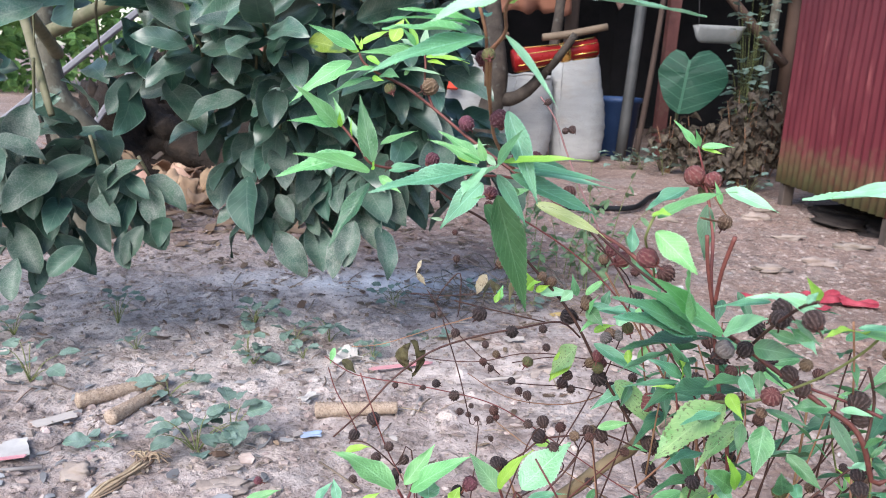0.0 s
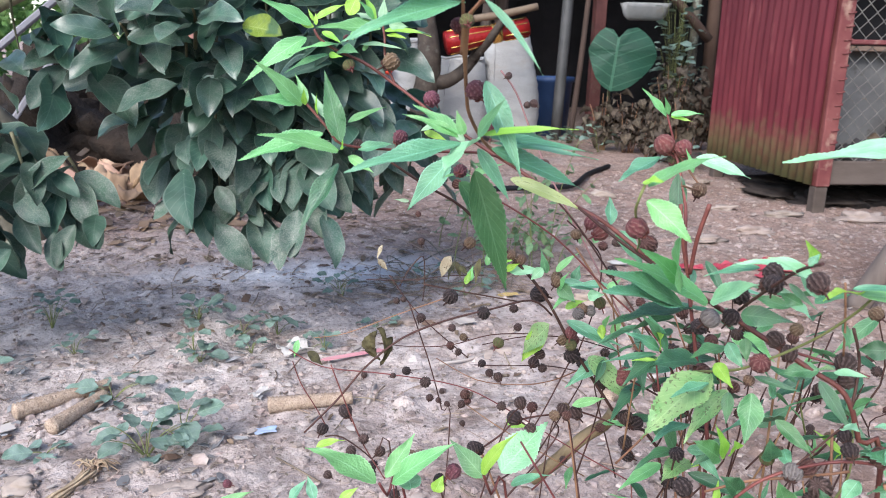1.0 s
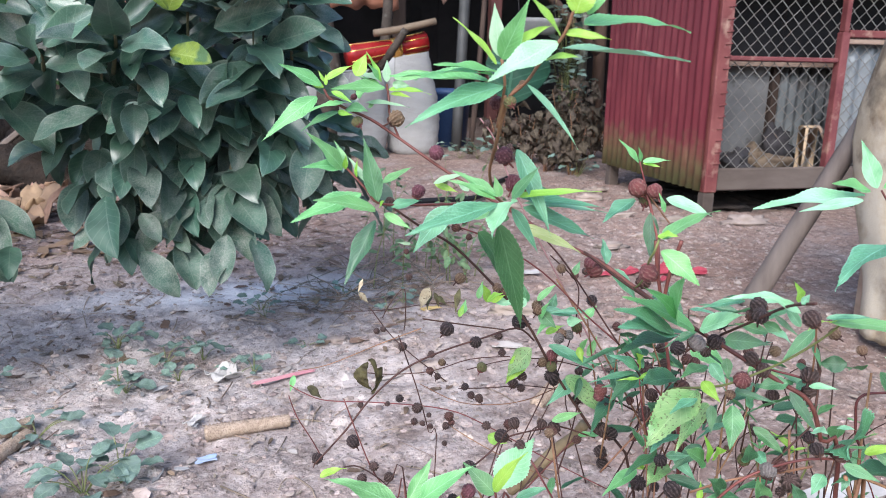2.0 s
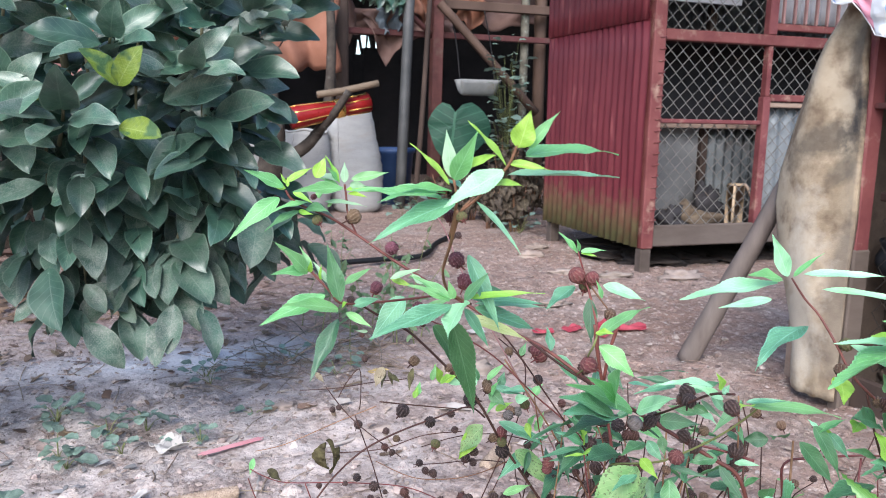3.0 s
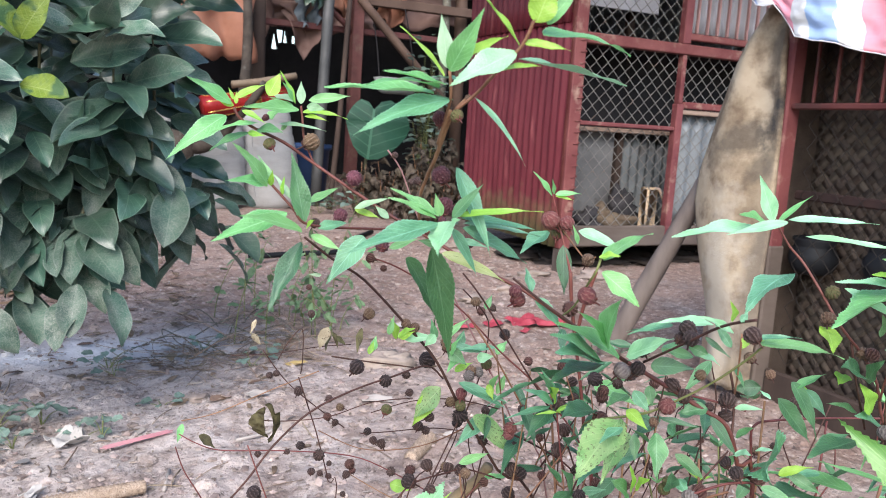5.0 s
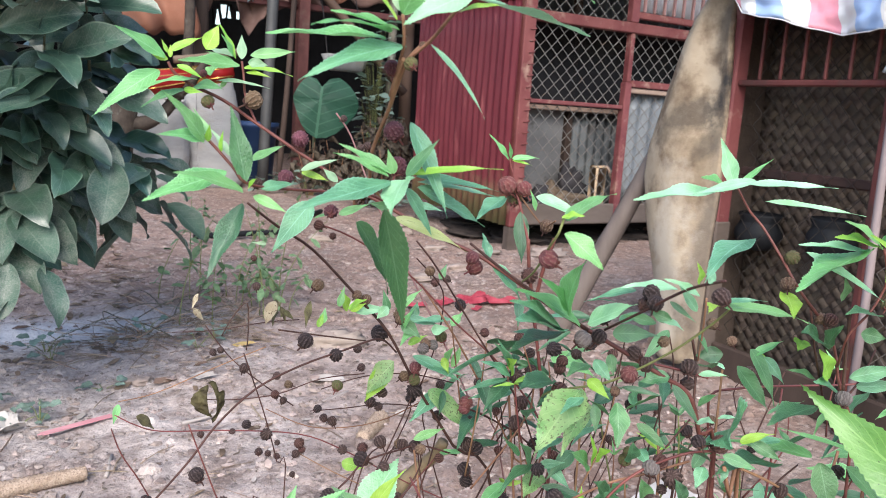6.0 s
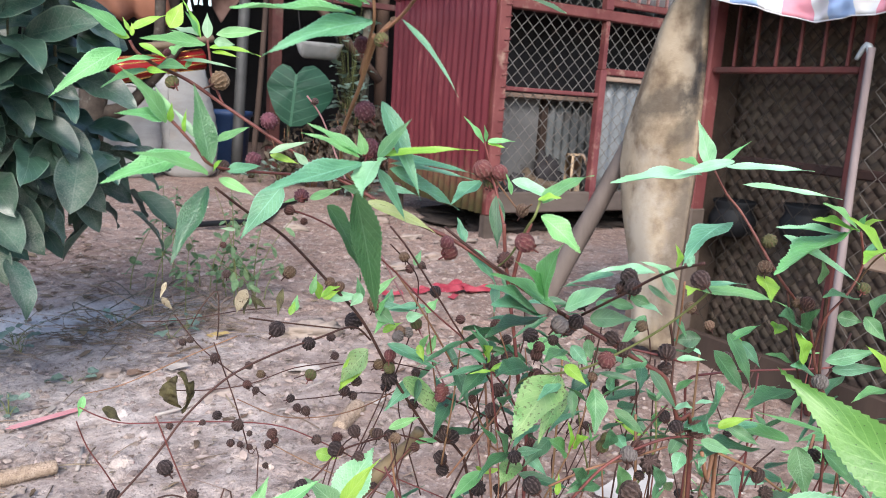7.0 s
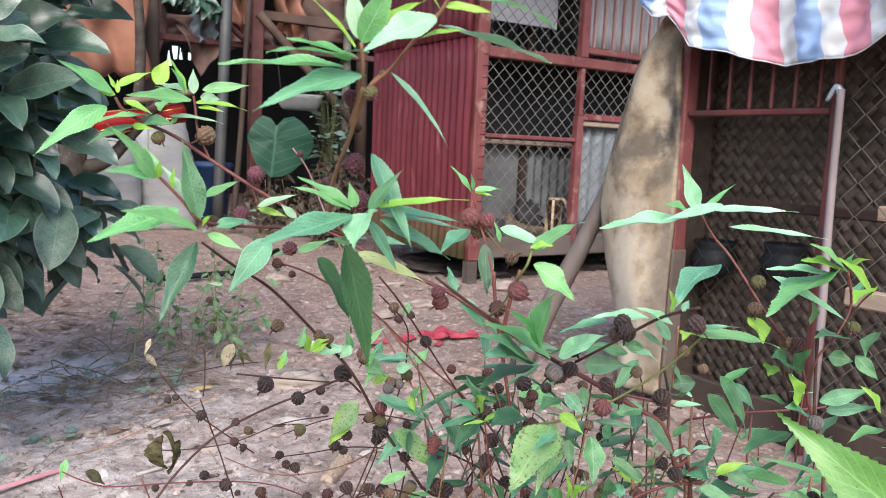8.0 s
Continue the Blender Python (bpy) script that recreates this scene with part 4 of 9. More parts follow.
sack(1.05, 5.12, 0.37, 0.67, 1.0, -0.05, "full white woven feed sack standing in the yard")
sack(0.68, 5.05, 0.36, 0.52, 2.0, 0.03, "slumped white woven feed sack beside another")
sack(0.30, 5.0, 0.36, 0.62, 3.0, 0.0, "white woven feed sack with a red print behind the citrus tree")
part("print", Shape().box((0.16, 4.80, 0.42), (0.26, 4.86, 0.50), 0.01), material("red_print", (0.55, 0.05, 0.03), (0.65, 0.09, 0.05), 6), bpy.data.objects["feed_sack.002"], "red printed mark", smooth=False)

# forked bare trunk with a roll of red and gold paper
M_DARKBARK = material("dark_bark", (0.022, 0.017, 0.014), (0.07, 0.055, 0.045), 18, (0.75, 0.95), 0.6, 70, spots=(0.10, 0.095, 0.085), spot_scale=22, spot_at=(0.6, 0.72))
forked = thing("forked_tree", "bare forked tree trunk beside the sacks", "tree", (0.5, 4.6, 0))
part("trunk", Shape().tube([(0.42, 4.75, -0.03), (0.44, 4.75, 0.25), (0.47, 4.75, 0.50), (0.44, 4.8, 0.85), (0.36, 4.9, 1.5)], [0.085, 0.075, 0.07, 0.05, 0.035], 12, 6, 0.1), M_DARKBARK, forked)
part("limb", Shape().tube([(0.46, 4.75, 0.38), (0.60, 4.72, 0.40), (0.74, 4.70, 0.55), (0.80, 4.73, 0.78), (0.82, 4.8, 1.2), (0.78, 4.9, 1.7)], [0.05, 0.038, 0.032, 0.03, 0.026, 0.02], 10, 6, 0.1), M_DARKBARK, forked)
part("limb", Shape().tube([(0.70, 4.71, 0.50), (0.79, 4.59, 0.62), (0.88, 4.56, 0.76)], [0.028, 0.024, 0.02], 8, 4, 0.1), M_DARKBARK, forked)
M_FOILRED = material("red_foil_paper", (0.1920, 0.0080, 0.0096), (0.3040, 0.0176, 0.0176), 9, (0.2, 0.4), 0.3, 30, metal=0.2)
M_GOLD = material("gold_foil", (0.75, 0.42, 0.10), (0.9, 0.6, 0.2), 9, (0.15, 0.3), 0.3, 60, metal=0.9)
roll = thing("paper_roll", "roll of shiny red paper with gold stripes in a tree fork", "paper roll", (0.8, 4.65, 0.66))
RA, RB = Vector((0.55, 4.62, 0.60)), Vector((1.02, 4.66, 0.70))
rq = (RB - RA).to_track_quat("Z", "Y").to_matrix().to_4x4()
L = (RB - RA).length
part("roll", Shape().lathe([(0.02, 0), (0.062, 0.0), (0.066, 0.1 * L), (0.052, 0.45 * L), (0.045, 0.6 * L), (0.052, 0.85 * L), (0.054, L), (0.03, L)], 22, RA, 11, 0.05, rq.to_3x3()), M_FOILRED, roll)
part("band", Shape().lathe([(0.05, 0.56 * L), (0.056, 0.57 * L), (0.056, 0.66 * L), (0.05, 0.67 * L)], 22, RA, 0, 0, rq.to_3x3()), M_GOLD, roll, "gold band")
for k in range(7):
    a = 2 * math.pi * k / 7
    o = rq.to_3x3() @ Vector((0.055 * math.cos(a), 0.055 * math.sin(a), 0))
    part("stripe", Shape().tube([RA + o * 1.19 + (RB - RA) * 0.03, RA + o * 0.99 + (RB - RA) * 0.43, RA + o * 0.85 + (RB - RA) * 0.55], 0.004, 5), M_GOLD, roll)
    part("stripe", Shape().tube([RA + o * 0.92 + (RB - RA) * 0.7, RA + o * 1.0 + (RB - RA) * 0.98], 0.004, 5), M_GOLD, roll)
stick = Shape().tube([(0.70, 4.58, 0.735), (0.85, 4.59, 0.76), (1.06, 4.60, 0.81)], [0.02, 0.021, 0.019], 9, 3, 0.1)
tagged(part("bamboo_stick", stick, material("dry_bamboo", (0.1240, 0.0868, 0.0589), (0.2046, 0.1550, 0.1116), 10, (0.6, 0.8), 0.2, 60)), "short dry bamboo stick on the paper roll", "stick")

# taro plants, a tub, a hanging trough
M_TARO = leaf_material("taro_leaf", (0.0096, 0.0530, 0.0295), (0.0160, 0.0764, 0.0426), (0.06, 0.17, 0.10), (0.5, 0.65), 0.2, 0.1, veins=6)


def taro(x, y, z, size, tilt, stem_to):
    t = thing("taro_plant", "taro plant with one broad heart-shaped green leaf", "plant", (stem_to[0], stem_to[1], 0))
    s = Shape()
    rings, segs = 6, 28
    pts = []
    for i in range(rings + 1):
        q = i / rings
        for k in range(segs):
            a = 2 * math.pi * k / segs
            c = math.cos(a)
            r = size * (0.52 + 0.14 * c * (1 if c < 0 else 0.2) - 0.26 * math.exp(-((a - math.pi / 2) / 0.22) ** 2) - 0.02 * abs(math.sin(3 * a)))
            r *= 1 + 0.34 * math.exp(-(((a - 1.5 * math.pi)) / 0.5) ** 2)
            pts.append((1.2 * r * q * math.cos(a), 0.95 * r * q * math.sin(a), -0.06 * size * q * q + 0.03 * size * math.sin(5 * a) * q))
    faces = [(i * segs + k, i * segs + (k + 1) % segs, (i + 1) * segs + (k + 1) % segs, (i + 1) * segs + k) for i in range(rings) for k in range(segs)]
    m = pose(x, y, z, *tilt)
    s.add([m @ Vector(p) for p in pts], faces)
    me = s.mesh("leaf")
    lay = me.uv_layers.new(name="uv")
    for lp in me.loops:
        p = pts[lp.vertex_index]
        lay.data[lp.index].uv = (0.5 + p[0] / size, 0.5 + p[1] / size)
    part("leaf", me, M_TARO, t)
    part("stalk", Shape().tube([(stem_to[0], stem_to[1], -0.01), ((stem_to[0] + x) / 2, stem_to[1] + 0.03, z * 0.55), (x, y + 0.02, z + 0.0)], [0.014, 0.011, 0.006], 8), M_TWIG, t)
    return t


taro(1.62, 4.85, 0.575, 0.37, (78, 6, -15), (1.66, 4.98))
tub = Shape().lathe([(0.10, 0.0), (0.13, 0.01), (0.155, 0.36), (0.17, 0.37), (0.17, 0.40), (0.15, 0.40), (0.12, 0.03), (0.05, 0.02)], 28, (1.38, 5.5, 0))
tagged(part("blue_tub", tub, material("blue_plastic", (0.02, 0.045, 0.12), (0.04, 0.08, 0.19), 6, (0.4, 0.6), 0.1, 60)), "blue plastic tub under the shed roof", "tub")
trough = thing("hanging_trough", "white plastic trough hanging from the shed brace", "trough", (1.87, 5.1, 0.8))
part("trough", Shape().sheet(lambda u, v: (1.73 + 0.29 * u + 0.02 * math.sin(math.pi * v) * (1 if u > 0.5 else -1) * 0, 5.05 + 0.13 * v, 0.875 - 0.10 * math.sin(math.pi * v) * min(1, 8 * u, 8 * (1 - u)) ** 0.3), 20, 12, 0.005),
     material("dirty_white_plastic", (0.19, 0.195, 0.20), (0.30, 0.305, 0.305), 6, (0.5, 0.7), 0.1, 60, spots=(0.25, 0.22, 0.2), spot_scale=9), trough)
for x in (1.75, 2.0):
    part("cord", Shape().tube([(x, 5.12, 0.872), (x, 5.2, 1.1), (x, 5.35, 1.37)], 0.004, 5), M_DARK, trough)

# ---- leaves: unit meshes along y, from 0 to 1, at most 1 wide ----
def leaf_mesh(name, broad=0.42, teeth=14, fold=0.22, arch=0.0, wave=0.0, tip=1.0, curl=0.0, rows=28, seed=0):
    """broad: where along it the leaf is widest; tip: how long it is drawn out; fold: how far its halves rise from the midrib."""
    verts, uvs, faces = [], [], []
    cols = (-1, -0.55, 0, 0.55, 1)
    k = math.log(0.5) / math.log(broad)
    for j in range(rows + 1):
        y = j / rows
        w = 0.5 * max(0.0, math.sin(math.pi * y**k)) ** (0.62 + 0.33 * tip) * (1 - 0.95 * tip * max(0, y - broad) ** 1.1)
        saw = 0.0
        if teeth:
            ph = (y * teeth) % 1.0
            saw = 0.05 * (ph - 0.5) * (1 if 0.06 < y < 0.97 else 0)
        for c in cols:
            x = c * (w - (0.0 if abs(c) < 1 else saw))
            z = fold * abs(x) * (0.5 + 0.5 * abs(c)) + arch * 4 * y * (1 - y) - curl * max(0, y - 0.6) ** 2
            z += wave * 0.06 * math.sin(y * 13 + c * 2 + seed) * abs(c) + 0.012 * wave * noise.noise((c * 3, y * 9, seed))
            verts.append((x, y, z))
            uvs.append((0.5 + 0.5 * c, y))
    n = len(cols)
    for j in range(rows):
        for i in range(n - 1):
            faces.append((j * n + i, j * n + i + 1, (j + 1) * n + i + 1, (j + 1) * n + i))
    me = bpy.data.meshes.new(name)
    me.from_pydata(verts, [], faces)
    lay = me.uv_layers.new(name="uv")
    for lp in me.loops:
        lay.data[lp.index].uv = uvs[lp.vertex_index]
    me.polygons.foreach_set("use_smooth", [True] * len(faces))
    return me


def leaf_matrix(base, tip, width, roll, lift=1.0, up=(0, 0, 1)):
    """Lays a unit leaf from base to tip; roll: degrees by which its upper face turns from straight up."""
    base, tip = Vector(base), Vector(tip)
    d = tip - base
    y = d.normalized()
    ref = Vector(up)
    if abs(y.dot(ref)) > 0.95 * ref.length:
        ref = Vector((0, -1, 0))
    z = (ref - y * ref.dot(y)).normalized()
    z = Matrix.Rotation(radians(roll), 3, y) @ z
    x = y.cross(z)
    m = Matrix((x * width, y * d.length, z * width * lift)).transposed().to_4x4()
    m.translation = base
    return m


# ---- pomelo tree that hangs low over the yard ----
M_POMELO = leaf_material("dusty_pomelo_leaf", (0.022, 0.067, 0.046), (0.048, 0.121, 0.081), (0.15, 0.23, 0.17), (0.28, 0.44), 0.15, 0.45, dust=(0.25, 0.268, 0.235), veins=8, spec=0.8, bump=0.04, rib_at=0.020, rib_amount=0.4, rim=0.7)
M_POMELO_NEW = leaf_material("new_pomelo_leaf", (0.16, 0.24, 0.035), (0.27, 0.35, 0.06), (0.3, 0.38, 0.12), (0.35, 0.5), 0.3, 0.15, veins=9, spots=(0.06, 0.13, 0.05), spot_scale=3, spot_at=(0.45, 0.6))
POMELO = [leaf_mesh(f"pomelo_leaf_{i}", b, 0, f, a, w, p, c, 14, i) for i, (b, f, a, w, c, p) in enumerate(((0.50, 0.46, 0.09, 0.4, 0.25, 0.30), (0.46, 0.32, 0.15, 0.9, 0.5, 0.18), (0.53, 0.55, 0.07, 0.6, 0.2, -0.02), (0.48, 0.24, 0.17, 1.0, 0.65, 0.24)))]
M_POMELO_DUSTY = leaf_material("thickly_dusted_pomelo_leaf", (0.023, 0.058, 0.041), (0.041, 0.094, 0.064), (0.13, 0.17, 0.14), (0.42, 0.62), 0.08, 0.34, dust=(0.26, 0.265, 0.235), veins=8, spec=0.38, bump=0.05, rib_at=0.016, rib_amount=0.35, rim=0.5)
POMELO_DUSTY = [me.copy() for me in POMELO]
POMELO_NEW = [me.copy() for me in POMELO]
for me in POMELO:
    me.materials.append(M_POMELO)
for me in POMELO_DUSTY:
    me.materials.append(M_POMELO_DUSTY)
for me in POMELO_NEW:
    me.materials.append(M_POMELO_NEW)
pomelo = thing("pomelo_tree", "low dusty pomelo tree with drooping dark green leaves", "tree", (-0.95, 2.45, 0))
rnd = random.Random(11)
part("trunk", Shape().tube([(-0.93, 2.48, -0.03), (-0.95, 2.46, 0.2), (-1.0, 2.45, 0.42), (-1.06, 2.48, 0.7), (-1.10, 2.5, 1.2), (-1.0, 2.45, 1.6)], [0.05, 0.044, 0.04, 0.036, 0.03, 0.02], 12, 6, 0.12), M_BARK, pomelo, "grey lichened trunk")
part("trunk", Shape().tube([(-0.90, 2.5, -0.03), (-0.86, 2.48, 0.25), (-0.98, 2.42, 0.45), (-0.99, 2.4, 0.75), (-0.93, 2.35, 1.1)], [0.036, 0.032, 0.03, 0.026, 0.02], 10, 6, 0.12), M_BARK, pomelo)


def limb(points, r0, r1):
    n = len(points)
    part("limb", Shape().tube(points, [r0 + (r1 - r0) * i / (n - 1) for i in range(n)], 8, 5, 0.1), M_TWIG, pomelo)


limb([(-1.06, 2.48, 0.72), (-0.7, 2.2, 0.95), (-0.3, 1.95, 1.05), (0.05, 1.85, 1.0)], 0.024, 0.010)
limb([(-1.0, 2.42, 0.60), (-0.55, 2.05, 0.72), (-0.2, 1.85, 0.72), (0.08, 1.75, 0.64)], 0.020, 0.007)
limb([(-0.96, 2.4, 0.55), (-0.85, 2.0, 0.66), (-0.72, 1.75, 0.62), (-0.62, 1.62, 0.45)], 0.018, 0.006)
limb([(-1.02, 2.4, 0.9), (-0.9, 2.0, 1.0), (-0.72, 1.7, 0.95), (-0.5, 1.6, 0.8)], 0.018, 0.006)
limb([(-1.05, 2.45, 1.1), (-0.5, 2.1, 1.25), (0.0, 1.9, 1.25), (0.3, 1.85, 1.05)], 0.018, 0.006)
limb([(-0.3, 1.95, 1.02), (-0.25, 1.8, 0.8), (-0.2, 1.72, 0.5), (-0.17, 1.68, 0.28)], 0.010, 0.004)
leaf_jobs = []
WHORLS = ((-0.42, 1.46, 0.70, 9), (-0.13, 1.47, 0.735, 9), (-0.20, 1.45, 0.625, 8), (-0.02, 1.50, 0.70, 8), (-0.36, 1.48, 0.83, 9), (-0.24, 1.48, 0.83, 9), (0.09, 1.56, 0.80, 8), (-0.31, 1.46, 0.60, 7))


def spray(top, foot, n, size=0.108, spread=0.10, new_at=0.0):
    """A drooping twig, thinly set high in the crown; its leaves stand out all round it, level in the crown, hanging lower down, and lie over one another."""
    top, foot = Vector(top), Vector(foot)
    if top.z > 0.99:
        n = 0.18 * n
    mid = (top + foot) / 2 + Vector((rnd.uniform(-0.02, 0.02), 0.03, 0.02))
    part("twig", Shape().tube([top, mid, foot.lerp(mid, 0.35) + Vector((0, 0.02, 0))], [0.0035, 0.0025, 0.0012], 6, 4), M_TWIG, pomelo)
    for i in range(int(n * 1.6)):
        t = (i + 0.5) / (n * 1.6)
        p = top.lerp(mid, t * 2) if t < 0.5 else mid.lerp(foot, t * 2 - 1)
        a = -1.57 + rnd.gauss(0, 1.0)
        out = Vector((math.cos(a), math.sin(a), 0))
        rise = max(-0.85, min(0.30, (p.z - 0.56) * 2.2 - 0.20)) + rnd.uniform(-0.32, 0.32) - 0.25 * t
        side = Vector((out.y, -out.x, 0)) * rnd.uniform(-1.15, 1.15)
        d = (out * rnd.uniform(0.25, 0.8) + side + Vector((0, 0, rise))).normalized()
        s = size * rnd.uniform(0.66, 1.14) * (0.86 if p.z < 0.36 else 1.0)
        base = p + out * spread * rnd.uniform(0.0, 0.65) + Vector((rnd.uniform(-0.02, 0.02), 0, 0))
        up = Vector((out.x * 0.6 + rnd.uniform(-0.28, 0.28), min(out.y * 0.8, -0.9 if rise > -0.25 else 0.8), 0.62))
        leaf_jobs.append((base, base + d * s, s * rnd.uniform(0.42, 0.54), rnd.uniform(-16, 16), rnd.random() < new_at, up))


def inner(count, x0, x1, y0, y1, z0, z1):
    """Leaves in the depth of the crown."""
    for i in range(count):
        p = Vector((rnd.uniform(x0, x1), rnd.uniform(y0, y1), rnd.uniform(z0, z1)))
        d = Vector((rnd.uniform(-1, 1), rnd.uniform(-0.7, 0.2), rnd.uniform(-1.2, 0.3))).normalized()
        s = rnd.uniform(0.075, 0.11)
        leaf_jobs.append((p, p + d * s, s * 0.56, rnd.uniform(-40, 40), False, Vector((rnd.uniform(-0.5, 0.5), -0.7, 0.7))))
# mass over the middle of the yard
for x, y, z0, z1, n in ((-0.27, 1.66, 0.62, 0.33, 15), (-0.20, 1.58, 0.55, 0.26, 15), (-0.13, 1.60, 0.50, 0.26, 15), (-0.06, 1.62, 0.56, 0.30, 15), (0.0, 1.60, 0.62, 0.36, 15), (0.06, 1.64, 0.66, 0.43, 13),
                        (-0.30, 1.60, 0.85, 0.56, 15), (-0.20, 1.54, 0.80, 0.50, 15), (-0.10, 1.53, 0.78, 0.48, 16), (0.0, 1.55, 0.82, 0.54, 15), (0.07, 1.60, 0.86, 0.60, 14), (0.12, 1.68, 0.90, 0.70, 10),
                        (-0.33, 1.62, 1.10, 0.80, 15), (-0.22, 1.55, 1.08, 0.76, 15), (-0.10, 1.54, 1.06, 0.76, 15), (0.03, 1.56, 1.10, 0.78, 15), (0.13, 1.62, 1.12, 0.80, 14), (0.17, 1.70, 1.10, 0.82, 12),
                        (-0.15, 1.78, 0.60, 0.30, 14), (0.0, 1.80, 0.62, 0.36, 14), (0.06, 1.82, 0.70, 0.44, 12), (-0.25, 1.8, 0.9, 0.6, 14), (0.0, 1.8, 0.95, 0.62, 14), (0.14, 1.86, 0.98, 0.72, 12),
                        (-0.10, 1.8, 1.2, 0.9, 14), (0.1, 1.85, 1.2, 0.9, 14), (0.20, 1.85, 1.2, 0.90, 11), (0.21, 1.76, 1.0, 0.82, 11), (0.17, 1.68, 0.86, 0.76, 6), (-0.52, 1.60, 1.2, 0.95, 12), (-0.30, 1.58, 1.25, 1.0, 12), (-0.05, 1.56, 1.25, 1.0, 12), (0.15, 1.76, 0.36, 0.30, 5), (0.12, 1.78, 0.48, 0.36, 5), (-0.05, 1.56, 0.42, 0.27, 10), (-0.22, 1.60, 0.42, 0.27, 10), (-0.16, 1.64, 0.38, 0.25, 7), (0.02, 1.70, 0.42, 0.30, 6), (0.11, 1.72, 0.44, 0.36, 5)):
    spray((x + 0.01, y + 0.03, z0), (x, y, z1), n, new_at=0.0)
# mass at the yard's edge, with a gap under its branches
for x, y, z0, z1, n in ((-0.62, 1.52, 0.38, 0.17, 15), (-0.70, 1.50, 0.42, 0.20, 14), (-0.55, 1.56, 0.42, 0.22, 13), (-0.48, 1.60, 0.38, 0.24, 9), (-0.78, 1.5, 0.5, 0.2, 13), (-0.86, 1.52, 0.5, 0.2, 13),
                        (-0.66, 1.60, 0.55, 0.36, 9), (-0.60, 1.50, 0.78, 0.52, 13), (-0.50, 1.54, 0.74, 0.50, 13), (-0.42, 1.58, 0.78, 0.50, 13), 
                        (-0.55, 1.56, 1.0, 0.72, 14), (-0.43, 1.56, 1.0, 0.70, 14), (-0.68, 1.56, 1.05, 0.8, 12), (-0.38, 1.72, 0.62, 0.46, 9), (-0.95, 1.6, 0.50, 0.25, 13), (-1.02, 1.6, 0.62, 0.4, 9),
                        (-0.45, 1.75, 1.15, 0.85, 12), (-0.7, 1.75, 1.2, 0.9, 12)):
    spray((x + 0.01, y + 0.03, z0), (x, y, z1), n, 0.114, new_at=0.0)
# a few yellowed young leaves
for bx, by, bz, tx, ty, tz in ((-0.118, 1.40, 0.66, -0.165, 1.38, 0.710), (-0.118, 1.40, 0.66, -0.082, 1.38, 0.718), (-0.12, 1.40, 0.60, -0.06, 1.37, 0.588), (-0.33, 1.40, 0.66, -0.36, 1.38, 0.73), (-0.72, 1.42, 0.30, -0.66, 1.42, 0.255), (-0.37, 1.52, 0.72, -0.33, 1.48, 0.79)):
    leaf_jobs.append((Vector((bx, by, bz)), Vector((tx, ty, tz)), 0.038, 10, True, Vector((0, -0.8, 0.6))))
for k in range(9):
    a = k * 2.4
    b = Vector((-0.275, 1.48, 0.635 + 0.004 * k))
    d = Vector((math.cos(a), -0.35, 0.75 * math.sin(a) + 0.15)).normalized() * rnd.uniform(0.055, 0.085)
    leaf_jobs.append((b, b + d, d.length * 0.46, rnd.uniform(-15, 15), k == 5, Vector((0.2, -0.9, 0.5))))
for wx, wy, wz, n in WHORLS:
    part("twig", Shape().tube([(wx - 0.03, wy + 0.16, wz - 0.06), (wx - 0.01, wy + 0.07, wz - 0.015), (wx, wy, wz)], [0.004, 0.003, 0.002], 6, 4), M_TWIG, pomelo)
    for k in range(n):
        a = k * 2.4 + rnd.uniform(-0.3, 0.3)
        lift = 0.75 - 1.1 * k / n
        d = Vector((math.cos(a), 0.75 * math.sin(a) - 0.25, lift + rnd.uniform(-0.15, 0.15))).normalized() * rnd.uniform(0.075, 0.110)
        b = Vector((wx, wy, wz - 0.03 * k / n)) + d * 0.12
        leaf_jobs.append((b, b + d, d.length * rnd.uniform(0.40, 0.50), rnd.uniform(-20, 20), False, Vector((0.25 * math.cos(a), -1.0, 0.6))))
inner(170, -0.36, 0.10, 1.70, 2.05, 0.40, 0.90)
inner(110, -0.30, 0.08, 1.68, 1.95, 0.30, 0.60)
inner(80, -0.62, -0.33, 1.70, 2.0, 0.66, 0.95)
inner(90, -1.1, -0.56, 1.62, 1.85, 0.24, 0.56)
inner(30, -0.7, 0.1, 1.7, 2.0, 1.0, 1.3)
def in_gap(p):
    """Openings in the crown through which the trunk and the dry leaves behind show."""
    beside_trunk = -0.80 < p.x < -0.53 and 0.455 < p.z < 0.80
    under_limb = -0.57 < p.x < -0.37 and 0.35 < p.z < 0.50
    return beside_trunk and rnd.random() < 0.80 or under_limb and rnd.random() < 0.66


leaf_jobs = [j for j in leaf_jobs if not in_gap((j[0] + j[1]) / 2)]
leaf_jobs.sort(key=lambda j: j[0].y)
rest = {True: (Shape(), []), False: (Shape(), [])}
for k, (b, t, w, roll, fresh, up) in enumerate(leaf_jobs):
    dusty = b.z < 0.36 + 0.20 * rnd.random()
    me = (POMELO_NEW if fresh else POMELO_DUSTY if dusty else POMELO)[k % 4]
    m = leaf_matrix(b, t, w, roll, 1.0, up)
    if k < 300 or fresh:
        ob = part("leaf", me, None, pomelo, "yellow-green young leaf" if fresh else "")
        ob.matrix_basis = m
    else:
        shape, uvs = rest[dusty]
        shape.add([m @ v.co for v in me.vertices], [tuple(p.vertices) for p in me.polygons])
        uvs.extend(tuple(d.uv) for d in me.uv_layers[0].data)
